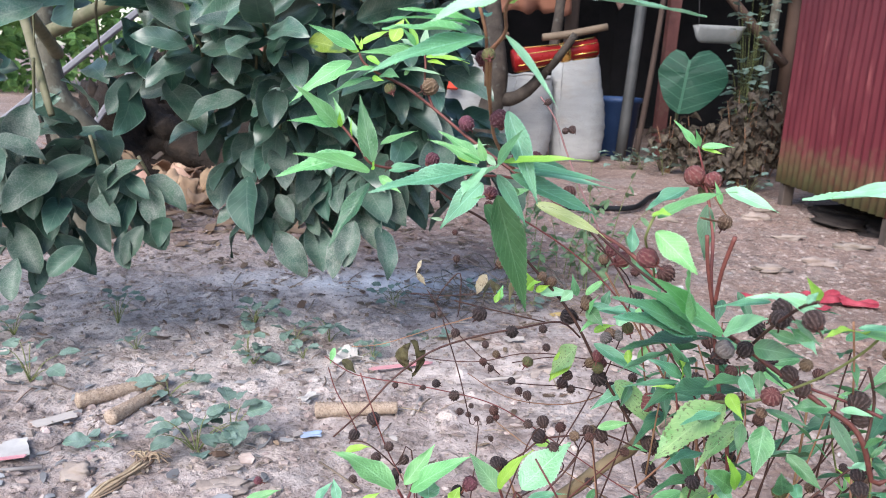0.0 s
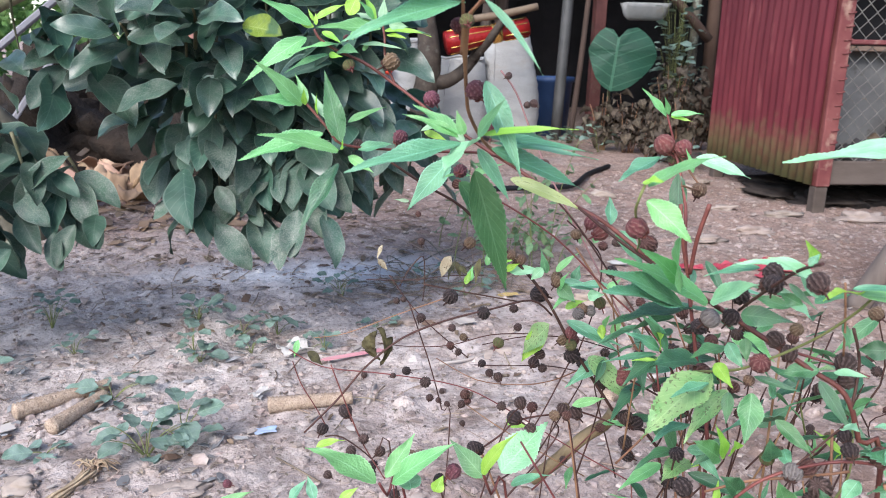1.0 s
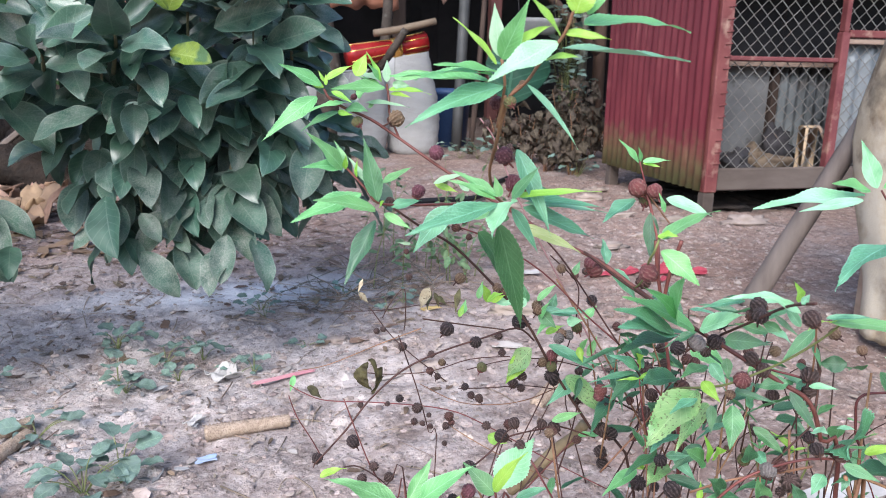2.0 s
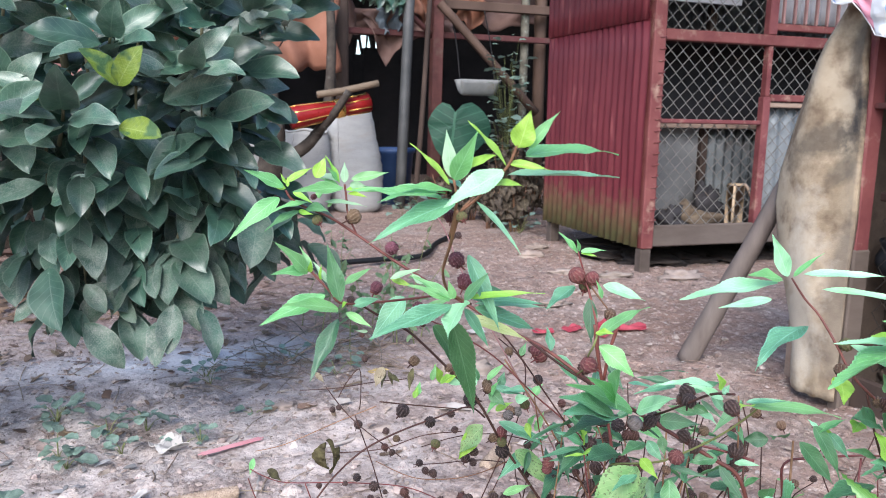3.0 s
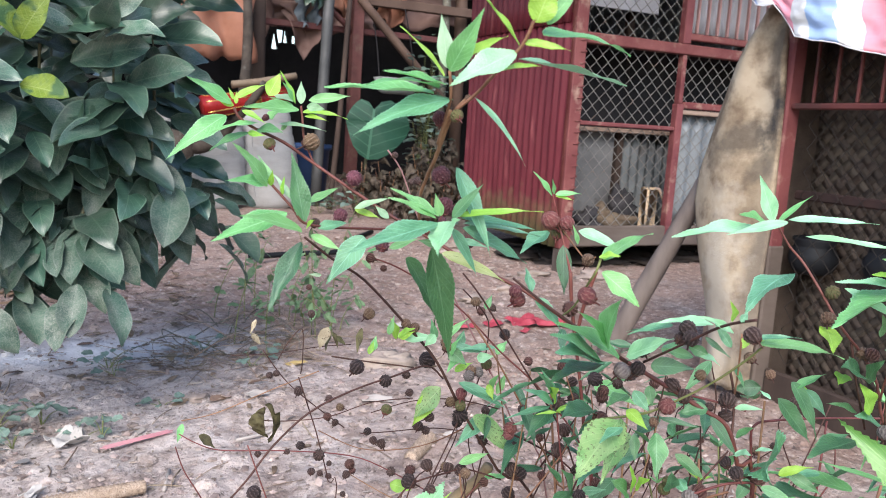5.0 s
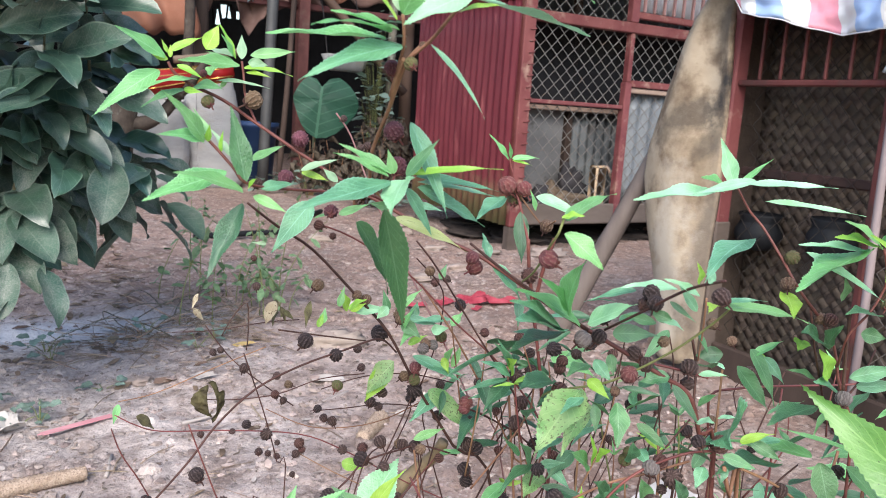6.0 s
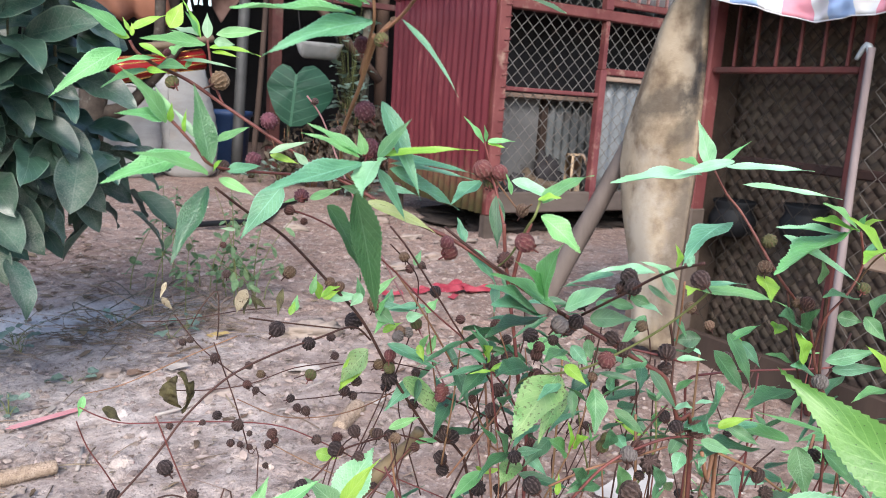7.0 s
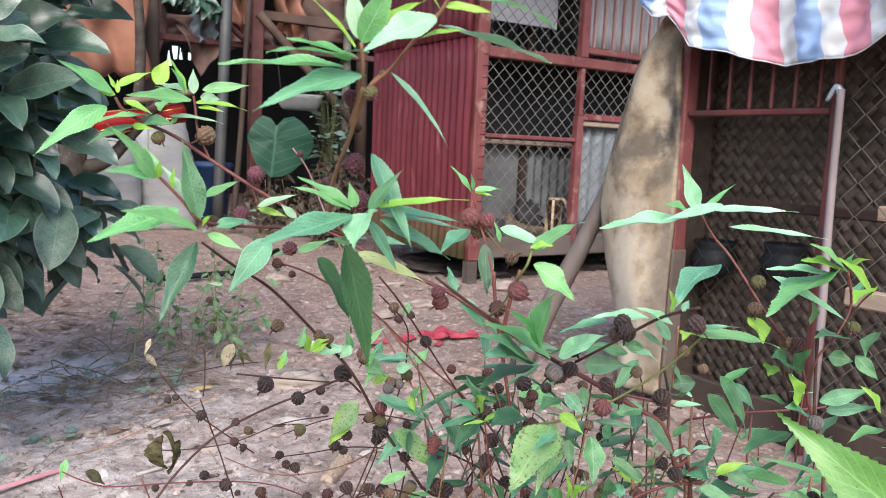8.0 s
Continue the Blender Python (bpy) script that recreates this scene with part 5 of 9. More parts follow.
for dusty, (shape, uvs) in rest.items():
    rest_me = shape.mesh("foliage")
    rest_me.uv_layers.new(name="uv").data.foreach_set("uv", [c for q in uvs for c in q])
    tagged(part("foliage", rest_me, M_POMELO_DUSTY if dusty else M_POMELO, pomelo), kind="stuff")

# leafy branch that hangs in under the shed roof
branch = thing("leafy_branch", "dark green leafy branch hanging under the shed roof", "branch", (1.2, 5.25, 1.36))
part("stick", Shape().tube([(1.0, 5.25, 1.50), (1.18, 5.24, 1.44), (1.40, 5.22, 1.38)], [0.008, 0.006, 0.003], 6, 4), M_TWIG, branch)
for k in range(46):
    t = rnd.random()
    b = Vector((1.0 + 0.40 * t, 5.24 + rnd.uniform(-0.05, 0.05), 1.49 - 0.11 * t))
    d = Vector((rnd.uniform(-0.7, 0.7), rnd.uniform(-0.6, 0.1), rnd.uniform(-1.2, -0.1))).normalized() * rnd.uniform(0.08, 0.15)
    part("leaf", POMELO[k % 4], None, branch).matrix_basis = leaf_matrix(b, b + d, d.length * 0.40, rnd.uniform(-30, 30), 1.0, Vector((0.2, -0.8, 0.6)))

# ---- tall weed with serrate leaves and ribbed capsules, close to the lens ----
STEM_RED = material("reddish_stem", (0.085, 0.022, 0.022), (0.19, 0.057, 0.049), 60, (0.4, 0.6), 0.3, 400, vary=0.15, spec=0.4)
STEM_DARK = material("dark_dry_stem", (0.035, 0.016, 0.014), (0.085, 0.04, 0.032), 60, (0.55, 0.75), 0.4, 400, vary=0.2)
STEM_BROWN = material("brown_green_stem", (0.15, 0.075, 0.043), (0.28, 0.150, 0.090), 60, (0.5, 0.7), 0.3, 400, vary=0.2)
STEM_OLD = material("old_woody_stem", (0.15, 0.105, 0.06), (0.30, 0.23, 0.14), 40, (0.6, 0.8), 0.4, 300)
STEM_GREEN = material("green_stem", (0.12, 0.15, 0.05), (0.20, 0.21, 0.085), 60, (0.5, 0.7), 0.3, 400, vary=0.1)
STEM_PURPLE = material("mauve_stem", (0.20, 0.10, 0.10), (0.30, 0.17, 0.17), 60, (0.5, 0.7), 0.3, 400)
FRESH = leaf_material("fresh_green_leaf", (0.153, 0.409, 0.132), (0.230, 0.546, 0.193), (0.367, 0.682, 0.363), (0.26, 0.42), 0.34, 0.16, spec=1.0, rim=0.55)
YOUNG = leaf_material("young_leaf", (0.277, 0.554, 0.058), (0.403, 0.706, 0.099), (0.529, 0.781, 0.229), (0.26, 0.42), 0.42, 0.15, spec=1.0)
GREEN = leaf_material("green_leaf", (0.064, 0.198, 0.074), (0.115, 0.298, 0.112), (0.225, 0.430, 0.245), (0.26, 0.42), 0.28, 0.2, spots=(0.035, 0.06, 0.03), spot_scale=28, spot_at=(0.70, 0.74), spec=1.0, rim=0.5)
DEEP = leaf_material("deep_green_leaf", (0.033, 0.112, 0.050), (0.062, 0.174, 0.076), (0.127, 0.282, 0.155), (0.26, 0.42), 0.24, 0.15, spots=(0.012, 0.02, 0.01), spot_scale=16, spot_at=(0.72, 0.76), spec=1.0, rim=0.55)
HEART = leaf_material("dark_specked_leaf", (0.050, 0.155, 0.058), (0.088, 0.225, 0.086), (0.16, 0.32, 0.16), (0.34, 0.50), 0.26, 0.1, spots=(0.016, 0.03, 0.014), spot_scale=34, spot_at=(0.70, 0.74), spec=0.6, rim=0.4)
BLUE = leaf_material("bluish_green_leaf", (0.078, 0.245, 0.122), (0.150, 0.385, 0.205), (0.262, 0.532, 0.385), (0.26, 0.42), 0.22, 0.14, spec=1.0, rim=0.55)
# MINT: sky sheen on the blades is put into a paler base colour
MINT = leaf_material("painted_sheen_leaf", (0.257, 0.572, 0.296), (0.386, 0.715, 0.444), (0.472, 0.786, 0.542), (0.26, 0.42), 0.28, 0.12, spec=1.0, rim=0.55)
PALE = leaf_material("pale_leaf_back", (0.28, 0.49, 0.27), (0.38, 0.58, 0.36), (0.46, 0.64, 0.43), (0.26, 0.42), 0.35, 0.1, spec=1.0)
YELLOW = leaf_material("yellowing_leaf", (0.418, 0.506, 0.154), (0.550, 0.616, 0.264), (0.616, 0.660, 0.352), (0.26, 0.42), 0.34, 0.08, spots=(0.20, 0.24, 0.07), spot_scale=24, spot_at=(0.66, 0.7), spec=1.0)
SPOT = leaf_material("spotted_leaf", (0.16, 0.33, 0.11), (0.30, 0.44, 0.18), (0.38, 0.53, 0.25), (0.26, 0.42), 0.28, 0.12, spots=(0.12, 0.15, 0.06), spot_scale=22, spot_at=(0.58, 0.66), spec=1.0, bump=0.12)
FLECK = leaf_material("flecked_leaf", (0.100, 0.275, 0.060), (0.165, 0.375, 0.090), (0.28, 0.52, 0.16), (0.26, 0.42), 0.34, 0.08, spots=(0.035, 0.06, 0.025), spot_scale=46, spot_at=(0.69, 0.72), spec=0.6, bump=0.08)
CREAM = leaf_material("cream_withered_leaf", (0.34, 0.27, 0.18), (0.52, 0.46, 0.33), (0.50, 0.42, 0.30), (0.6, 0.8), 0.25, 0.2, spots=(0.13, 0.085, 0.05), spot_scale=9, spot_at=(0.58, 0.68))
TORN = leaf_material("withered_leaf", (0.06, 0.05, 0.03), (0.14, 0.13, 0.06), (0.18, 0.16, 0.08), (0.6, 0.8), 0.2, 0.2)
SHAPES = [("lance", 0.36, 24, 0.22, 0.10, 0.5, 1.0, 0.2), ("lance", 0.40, 22, 0.34, 0.0, 0.9, 1.0, 0.3), ("lance", 0.34, 26, 0.18, 0.16, 0.8, 1.0, 0.5), ("oval", 0.38, 18, 0.22, 0.05, 0.8, 0.95, 0.2), ("oval", 0.40, 20, 0.3, 0.08, 1.1, 0.9, 0.4)]
LEAVES = {}
weed = thing("weed_shrub", "tall weed with serrate green leaves, red stems and dry ribbed capsules", "plant", (0.25, 0.52, 0))
prnd = random.Random(5)


def leaf(base, tip, width, roll, mat, arch=0.0):
    """A serrate leaf of the weed, from where its blade begins to its tip."""
    length = (Vector(tip) - Vector(base)).length
    pick = prnd.choice((0, 1, 2)) if width < 0.46 * length else prnd.choice((3, 4))
    key = (mat.name, pick, arch)
    if key not in LEAVES:
        kind, b, teeth, fold, a, wave, point, curl = SHAPES[pick]
        LEAVES[key] = leaf_mesh(f"{kind}_leaf", b, teeth, fold, a + 6 * arch, wave, point, curl, 72, pick)
        LEAVES[key].materials.append(mat)
    ob = part("leaf", LEAVES[key], None, weed, LEAF_LABEL.get(mat.name, ""))
    ob.matrix_basis = leaf_matrix(base, tip, (0.95 if pick < 3 else 1.0) * width, roll)
    return ob


LEAF_LABEL = {"young_leaf": "young yellow-green leaf", "yellowing_leaf": "pale yellowing leaf", "spotted_leaf": "leaf with dark spots", "withered_leaf": "withered brown leaf", "cream_withered_leaf": "dry cream-coloured withered leaf"}


def thin(r):
    return 0.70 * r if r < 0.001 else 0.00070 + 0.42 * (r - 0.001)


def stem(points, r0, r1, mat):
    n = len(points)
    r = [thin(r0 + (r1 - r0) * (i / (n - 1)) ** 0.8) for i in range(n)]
    return part("stem", Shape().tube(points, r, 8, 4, 0.12), mat, weed)


def capsule_mesh(name, mat, ribs, depth, wart, knobs=0.0):
    """A ball of radius 1 with ribs from pole to pole, warts on them and a small crown."""
    s = Shape()
    rows, sides = 28, 55
    ridge = []
    for j in range(rows + 1):
        a = math.pi * j / rows
        for k in range(sides):
            b = 2 * math.pi * k / sides
            rib = abs(math.cos(ribs * (b + 0.22 * noise.noise((math.cos(b) * 2, math.sin(b) * 2, math.cos(a) * 3 + ribs))) / 2)) ** 3.0
            if knobs:
                rib *= 1 - knobs + knobs * abs(math.cos(6.5 * a + 1.57 * (int(ribs * b / math.pi + 0.5) % 2)))
            r = 1 - depth * (1 - rib) * math.sin(a) ** 0.6 + wart * noise.noise((math.cos(b) * 6, math.sin(b) * 6, math.cos(a) * 6)) * math.sin(a)
            z = math.cos(a) * 0.92
            if j == 0:
                r, z = 0.0, 0.78
            ridge.append(rib)
            s.v.append((r * math.sin(a) * math.cos(b), r * math.sin(a) * math.sin(b), z - (0.12 if a < 0.35 else 0)))
    for j in range(rows):
        for k in range(sides):
            a, b = j * sides + k, j * sides + (k + 1) % sides
            s.f.append((a, a + sides, b + sides, b))
    me = s.mesh(name)
    layer = me.uv_layers.new(name="uv")
    for loop in me.loops:
        layer.data[loop.index].uv = (ridge[loop.vertex_index], 0)
    me.materials.append(mat)
    return me


def calyx_mesh(mat):
    """Five sepals under a capsule."""
    s = Shape()
    for k in range(5):
        b = 2 * math.pi * k / 5
        s.tube([(0.1 * math.cos(b), 0.1 * math.sin(b), -0.9), (0.42 * math.cos(b), 0.42 * math.sin(b), -0.95), (0.66 * math.cos(b), 0.66 * math.sin(b), -0.74)], [0.12, 0.13, 0.03], 5, 3)
    me = s.mesh("calyx")
    me.materials.append(mat)
    return me


def stalk_mesh(mat):
    me = Shape().tube([(0, 0, -0.85), (0.03, 0, -1.2), (0.0, 0.05, -1.75)], [0.16, 0.11, 0.09], 6, 3).mesh("stalk")
    me.materials.append(mat)
    return me


def cap_mat(name, low, high, ridge, spec=0.35):
    """A capsule's skin: dark furrows between paler, flecked ribs."""
    m = material(name, low, high, 2.4, (0.55, 0.8), 0.5, 9, vary=0.22, spec=spec, depth=0.25)
    nd, ln = m.node_tree.nodes, m.node_tree.links
    bsdf = nd["Principled BSDF"]
    skin = bsdf.inputs["Base Color"].links[0].from_socket
    tc, sep, fleck = nd.new("ShaderNodeTexCoord"), nd.new("ShaderNodeSeparateXYZ"), nd.new("ShaderNodeTexNoise")
    fleck.inputs["Scale"].default_value = 9.0
    ln.new(tc.outputs["Object"], fleck.inputs["Vector"])
    ln.new(tc.outputs["UV"], sep.inputs[0])
    top, mul = nd.new("ShaderNodeMapRange"), nd.new("ShaderNodeMath")
    top.inputs["From Min"].default_value, top.inputs["From Max"].default_value = 0.3, 0.95
    mul.operation = "MULTIPLY"
    ln.new(sep.outputs[0], top.inputs["Value"])
    ln.new(top.outputs[0], mul.inputs[0])
    ln.new(fleck.outputs["Fac"], mul.inputs[1])
    more = nd.new("ShaderNodeMath")
    more.operation, more.use_clamp = "MULTIPLY", True
    more.inputs[1].default_value = 1.15
    ln.new(mul.outputs[0], more.inputs[0])
    mix = nd.new("ShaderNodeMix")
    mix.data_type = "RGBA"
    ln.new(more.outputs[0], mix.inputs["Factor"])
    ln.new(skin, mix.inputs["A"])
    mix.inputs["B"].default_value = (*ridge, 1)
    ln.new(mix.outputs["Result"], bsdf.inputs["Base Color"])
    return m


DRY = capsule_mesh("dry_capsule", cap_mat("black_brown_capsule", (0.014, 0.009, 0.010), (0.040, 0.026, 0.027), (0.15, 0.11, 0.11)), 11, 0.30, 0.12, 0.45)
DRYBROWN = capsule_mesh("brown_capsule", cap_mat("brown_capsule", (0.032, 0.018, 0.017), (0.075, 0.043, 0.038), (0.20, 0.14, 0.13)), 11, 0.26, 0.10, 0.40)
DRYRED = capsule_mesh("red_brown_capsule", cap_mat("red_brown_capsule", (0.05, 0.019, 0.018), (0.10, 0.042, 0.036), (0.23, 0.13, 0.11)), 12, 0.24, 0.14)
GREYCAP = capsule_mesh("grey_capsule", cap_mat("grey_capsule", (0.09, 0.075, 0.075), (0.19, 0.165, 0.16), (0.28, 0.25, 0.24)), 14, 0.2, 0.06)
TAN = capsule_mesh("tan_capsule", cap_mat("tan_capsule", (0.09, 0.05, 0.032), (0.18, 0.115, 0.075), (0.33, 0.24, 0.17)), 11, 0.22, 0.12, 0.6)
REDCAP = capsule_mesh("ripe_capsule", cap_mat("dull_red_capsule", (0.110, 0.028, 0.034), (0.195, 0.062, 0.062), (0.32, 0.19, 0.16)), 11, 0.13, 0.05, 0.5)
PURPLE = capsule_mesh("warty_capsule", cap_mat("purple_capsule", (0.078, 0.022, 0.033), (0.170, 0.057, 0.074), (0.31, 0.18, 0.185)), 13, 0.26, 0.14, 0.9)
GREENCAP = capsule_mesh("green_capsule", cap_mat("olive_capsule", (0.07, 0.075, 0.03), (0.13, 0.14, 0.055), (0.18, 0.10, 0.07)), 12, 0.18, 0.06)


CALYX = [calyx_mesh(STEM_DARK), calyx_mesh(STEM_RED)]
STALK = [stalk_mesh(STEM_DARK), stalk_mesh(STEM_RED)]


def capsule(at, r, mesh):
    """A capsule of the weed, hung or raised on its short stalk."""
    r *= 0.9 if mesh == PURPLE else 1.0
    ob = part("capsule", mesh, None, weed)
    part("calyx", CALYX[mesh in (PURPLE, REDCAP, GREENCAP)], None, ob)
    part("stalk", STALK[mesh in (PURPLE, REDCAP, GREENCAP)], None, ob)
    tilt = Euler((prnd.uniform(-1.1, 1.1), prnd.uniform(-1.1, 1.1), prnd.uniform(0, 6.28)))
    ob.matrix_basis = Matrix.LocRotScale(Vector(at), tilt, Vector((r, r, r * prnd.uniform(0.92, 1.05))))
    return ob


# stems
stem([(0.024, 0.600, 0.581), (0.027, 0.600, 0.576), (0.035, 0.600, 0.571), (0.049, 0.598, 0.565), (0.064, 0.594, 0.555), (0.082, 0.580, 0.542), (0.102, 0.570, 0.529), (0.119, 0.555, 0.519), (0.136, 0.540, 0.508), (0.153, 0.525, 0.500), (0.166, 0.510, 0.490), (0.182, 0.500, 0.478), (0.198, 0.492, 0.468), (0.206, 0.485, 0.463), (0.228, 0.472, 0.449), (0.241, 0.466, 0.440), (0.249, 0.464, 0.420), (0.262, 0.462, 0.376), (0.265, 0.462, -0.020)], 0.0009, 0.0022, STEM_RED)
stem([(0.136, 0.505, 0.510), (0.157, 0.498, 0.494), (0.196, 0.491, 0.469)], 0.0008, 0.0012, STEM_DARK)
stem([(0.058, 0.600, 0.584), (0.059, 0.600, 0.577), (0.059, 0.597, 0.569), (0.061, 0.595, 0.562), (0.064, 0.594, 0.555)], 0.0009, 0.0009, STEM_RED)
stem([(0.021, 0.515, 0.554), (0.026, 0.514, 0.549), (0.033, 0.512, 0.541), (0.038, 0.512, 0.535), (0.052, 0.520, 0.532), (0.078, 0.535, 0.529), (0.105, 0.550, 0.526), (0.122, 0.555, 0.519)], 0.0008, 0.0009, STEM_RED)
stem([(0.081, 0.468, 0.584), (0.082, 0.476, 0.575), (0.084, 0.484, 0.567), (0.087, 0.500, 0.556), (0.091, 0.515, 0.546), (0.103, 0.540, 0.531), (0.121, 0.555, 0.519)], 0.0011, 0.0012, STEM_BROWN)
stem([(0.084, 0.484, 0.567), (0.083, 0.476, 0.575), (0.083, 0.468, 0.584), (0.088, 0.466, 0.590)], 0.0013, 0.0008, STEM_BROWN)
stem([(0.089, 0.425, 0.614), (0.088, 0.430, 0.606), (0.084, 0.440, 0.597), (0.086, 0.458, 0.590), (0.082, 0.466, 0.584)], 0.0008, 0.0009, STEM_BROWN)
stem([(0.077, 0.462, 0.598), (0.080, 0.466, 0.589), (0.081, 0.472, 0.581), (0.082, 0.480, 0.571)], 0.0009, 0.0008, STEM_BROWN)
stem([(0.180, 0.402, 0.514), (0.187, 0.425, 0.505), (0.192, 0.452, 0.489), (0.202, 0.486, 0.470)], 0.0008, 0.0009, STEM_DARK)
stem([(0.220, 0.430, 0.495), (0.220, 0.440, 0.484), (0.215, 0.455, 0.468), (0.205, 0.475, 0.450), (0.202, 0.490, 0.441), (0.199, 0.520, 0.427), (0.216, 0.550, 0.407)], 0.0007, 0.0009, STEM_GREEN)
stem([(0.201, 0.492, 0.468), (0.216, 0.480, 0.457), (0.236, 0.470, 0.452), (0.246, 0.460, 0.450)], 0.0007, 0.0010, STEM_RED)
stem([(0.205, 0.575, 0.526), (0.207, 0.572, 0.519), (0.210, 0.565, 0.498), (0.210, 0.560, 0.477), (0.214, 0.556, 0.448), (0.218, 0.555, 0.428), (0.223, 0.555, 0.401), (0.233, 0.555, 0.334), (0.235, 0.560, -0.020)], 0.0011, 0.0022, STEM_RED)
stem([(0.213, 0.545, 0.503), (0.211, 0.550, 0.485), (0.212, 0.556, 0.465)], 0.0021, 0.0017, STEM_RED)
stem([(0.203, 0.555, 0.501), (0.206, 0.556, 0.484), (0.212, 0.557, 0.461)], 0.0019, 0.0016, STEM_RED)
stem([(0.200, 0.575, 0.543), (0.204, 0.575, 0.532), (0.206, 0.575, 0.526)], 0.0007, 0.0010, STEM_RED)
stem([(0.206, 0.574, 0.525), (0.213, 0.566, 0.513), (0.213, 0.555, 0.508), (0.178, 0.500, 0.520)], 0.0009, 0.0006, STEM_BROWN)
stem([(0.142, 0.448, 0.530), (0.140, 0.448, 0.524), (0.142, 0.455, 0.518), (0.154, 0.480, 0.502), (0.160, 0.497, 0.493)], 0.0008, 0.0006, STEM_GREEN)
stem([(0.062, 0.600, 0.515), (0.081, 0.610, 0.501), (0.104, 0.620, 0.486), (0.133, 0.625, 0.457), (0.154, 0.622, 0.433), (0.174, 0.622, 0.399), (0.205, 0.622, 0.352), (0.241, 0.620, 0.299), (0.270, 0.615, -0.020)], 0.0009, 0.0019, STEM_DARK)
stem([(0.094, 0.590, 0.506), (0.115, 0.590, 0.498), (0.150, 0.590, 0.476), (0.180, 0.588, 0.447), (0.203, 0.580, 0.426), (0.222, 0.570, 0.402), (0.226, 0.560, 0.391)], 0.0006, 0.0009, STEM_RED)
stem([(0.014, 0.595, 0.363), (0.033, 0.597, 0.382), (0.048, 0.600, 0.399), (0.069, 0.603, 0.415), (0.094, 0.606, 0.424), (0.121, 0.610, 0.429), (0.145, 0.615, 0.432), (0.159, 0.620, 0.421)], 0.0008, 0.0009, STEM_DARK)
stem([(0.081, 0.605, 0.446), (0.100, 0.608, 0.441), (0.136, 0.614, 0.432)], 0.0007, 0.0006, STEM_DARK)
stem([(0.159, 0.600, 0.483), (0.180, 0.608, 0.464), (0.184, 0.610, 0.450), (0.182, 0.612, 0.427), (0.176, 0.618, 0.398)], 0.0006, 0.0006, STEM_DARK)
stem([(0.148, 0.580, 0.497), (0.162, 0.580, 0.481), (0.190, 0.580, 0.442), (0.218, 0.575, 0.401), (0.228, 0.565, 0.371)], 0.0007, 0.0008, STEM_DARK)
stem([(0.115, 0.615, 0.335), (0.130, 0.618, 0.344), (0.142, 0.620, 0.353), (0.168, 0.625, 0.354), (0.184, 0.628, 0.353), (0.210, 0.625, 0.343)], 0.0009, 0.0008, STEM_DARK)
stem([(0.003, 0.640, 0.395), (0.013, 0.640, 0.388), (0.027, 0.640, 0.382), (0.063, 0.640, 0.377), (0.106, 0.640, 0.368), (0.135, 0.640, 0.353), (0.183, 0.640, 0.321), (0.227, 0.630, 0.297)], 0.0005, 0.0006, STEM_RED)
stem([(0.003, 0.660, 0.379), (0.008, 0.660, 0.363), (0.017, 0.660, 0.346), (0.024, 0.660, 0.331)], 0.0005, 0.0006, STEM_RED)
stem([(0.077, 0.660, 0.416), (0.085, 0.660, 0.392), (0.091, 0.660, 0.373), (0.099, 0.660, 0.342), (0.104, 0.660, 0.310), (0.080, 0.660, -0.020)], 0.0006, 0.0006, STEM_DARK)
stem([(0.123, 0.650, 0.391), (0.150, 0.645, 0.398), (0.179, 0.640, 0.398), (0.207, 0.630, 0.392)], 0.0005, 0.0006, STEM_DARK)
stem([(0.073, 0.700, 0.415), (0.079, 0.700, 0.426), (0.089, 0.700, 0.436), (0.090, 0.700, 0.415), (0.089, 0.700, 0.404)], 0.0006, 0.0006, STEM_DARK)
stem([(0.120, 0.660, 0.373), (0.140, 0.655, 0.374), (0.169, 0.650, 0.375), (0.197, 0.640, 0.372)], 0.0005, 0.0006, STEM_DARK)
stem([(0.097, 0.680, 0.370), (0.123, 0.670, 0.358), (0.150, 0.660, 0.358), (0.170, 0.650, 0.365), (0.183, 0.630, 0.382)], 0.0005, 0.0006, STEM_BROWN)
stem([(0.113, 0.670, 0.343), (0.136, 0.660, 0.329), (0.164, 0.650, 0.314), (0.193, 0.640, 0.300)], 0.0005, 0.0006, STEM_BROWN)
stem([(0.058, 0.690, 0.378), (0.078, 0.690, 0.375), (0.106, 0.685, 0.377), (0.134, 0.680, 0.386), (0.161, 0.670, 0.390)], 0.0005, 0.0006, STEM_DARK)
stem([(0.051, 0.750, 0.405), (0.081, 0.750, 0.404), (0.113, 0.740, 0.410), (0.138, 0.740, 0.410)], 0.0005, 0.0006, STEM_DARK)
stem([(0.013, 0.720, 0.371), (0.036, 0.720, 0.374), (0.072, 0.710, 0.391), (0.102, 0.700, 0.405)], 0.0005, 0.0006, STEM_BROWN)
stem([(0.067, 0.720, 0.417), (0.082, 0.720, 0.395), (0.098, 0.710, 0.380), (0.122, 0.700, 0.361)], 0.0006, 0.0006, STEM_DARK)
stem([(0.130, 0.660, 0.561), (0.140, 0.660, 0.548), (0.152, 0.660, 0.521), (0.168, 0.660, 0.490), (0.190, 0.660, 0.452), (0.211, 0.655, 0.413), (0.234, 0.650, 0.367), (0.263, 0.645, 0.309), (0.300, 0.640, -0.020)], 0.0008, 0.0009, STEM_PURPLE)
stem([(0.168, 0.610, 0.465), (0.187, 0.600, 0.435), (0.214, 0.600, 0.392), (0.239, 0.600, 0.347), (0.255, 0.600, 0.307), (0.270, 0.600, -0.020)], 0.0009, 0.0009, STEM_BROWN)
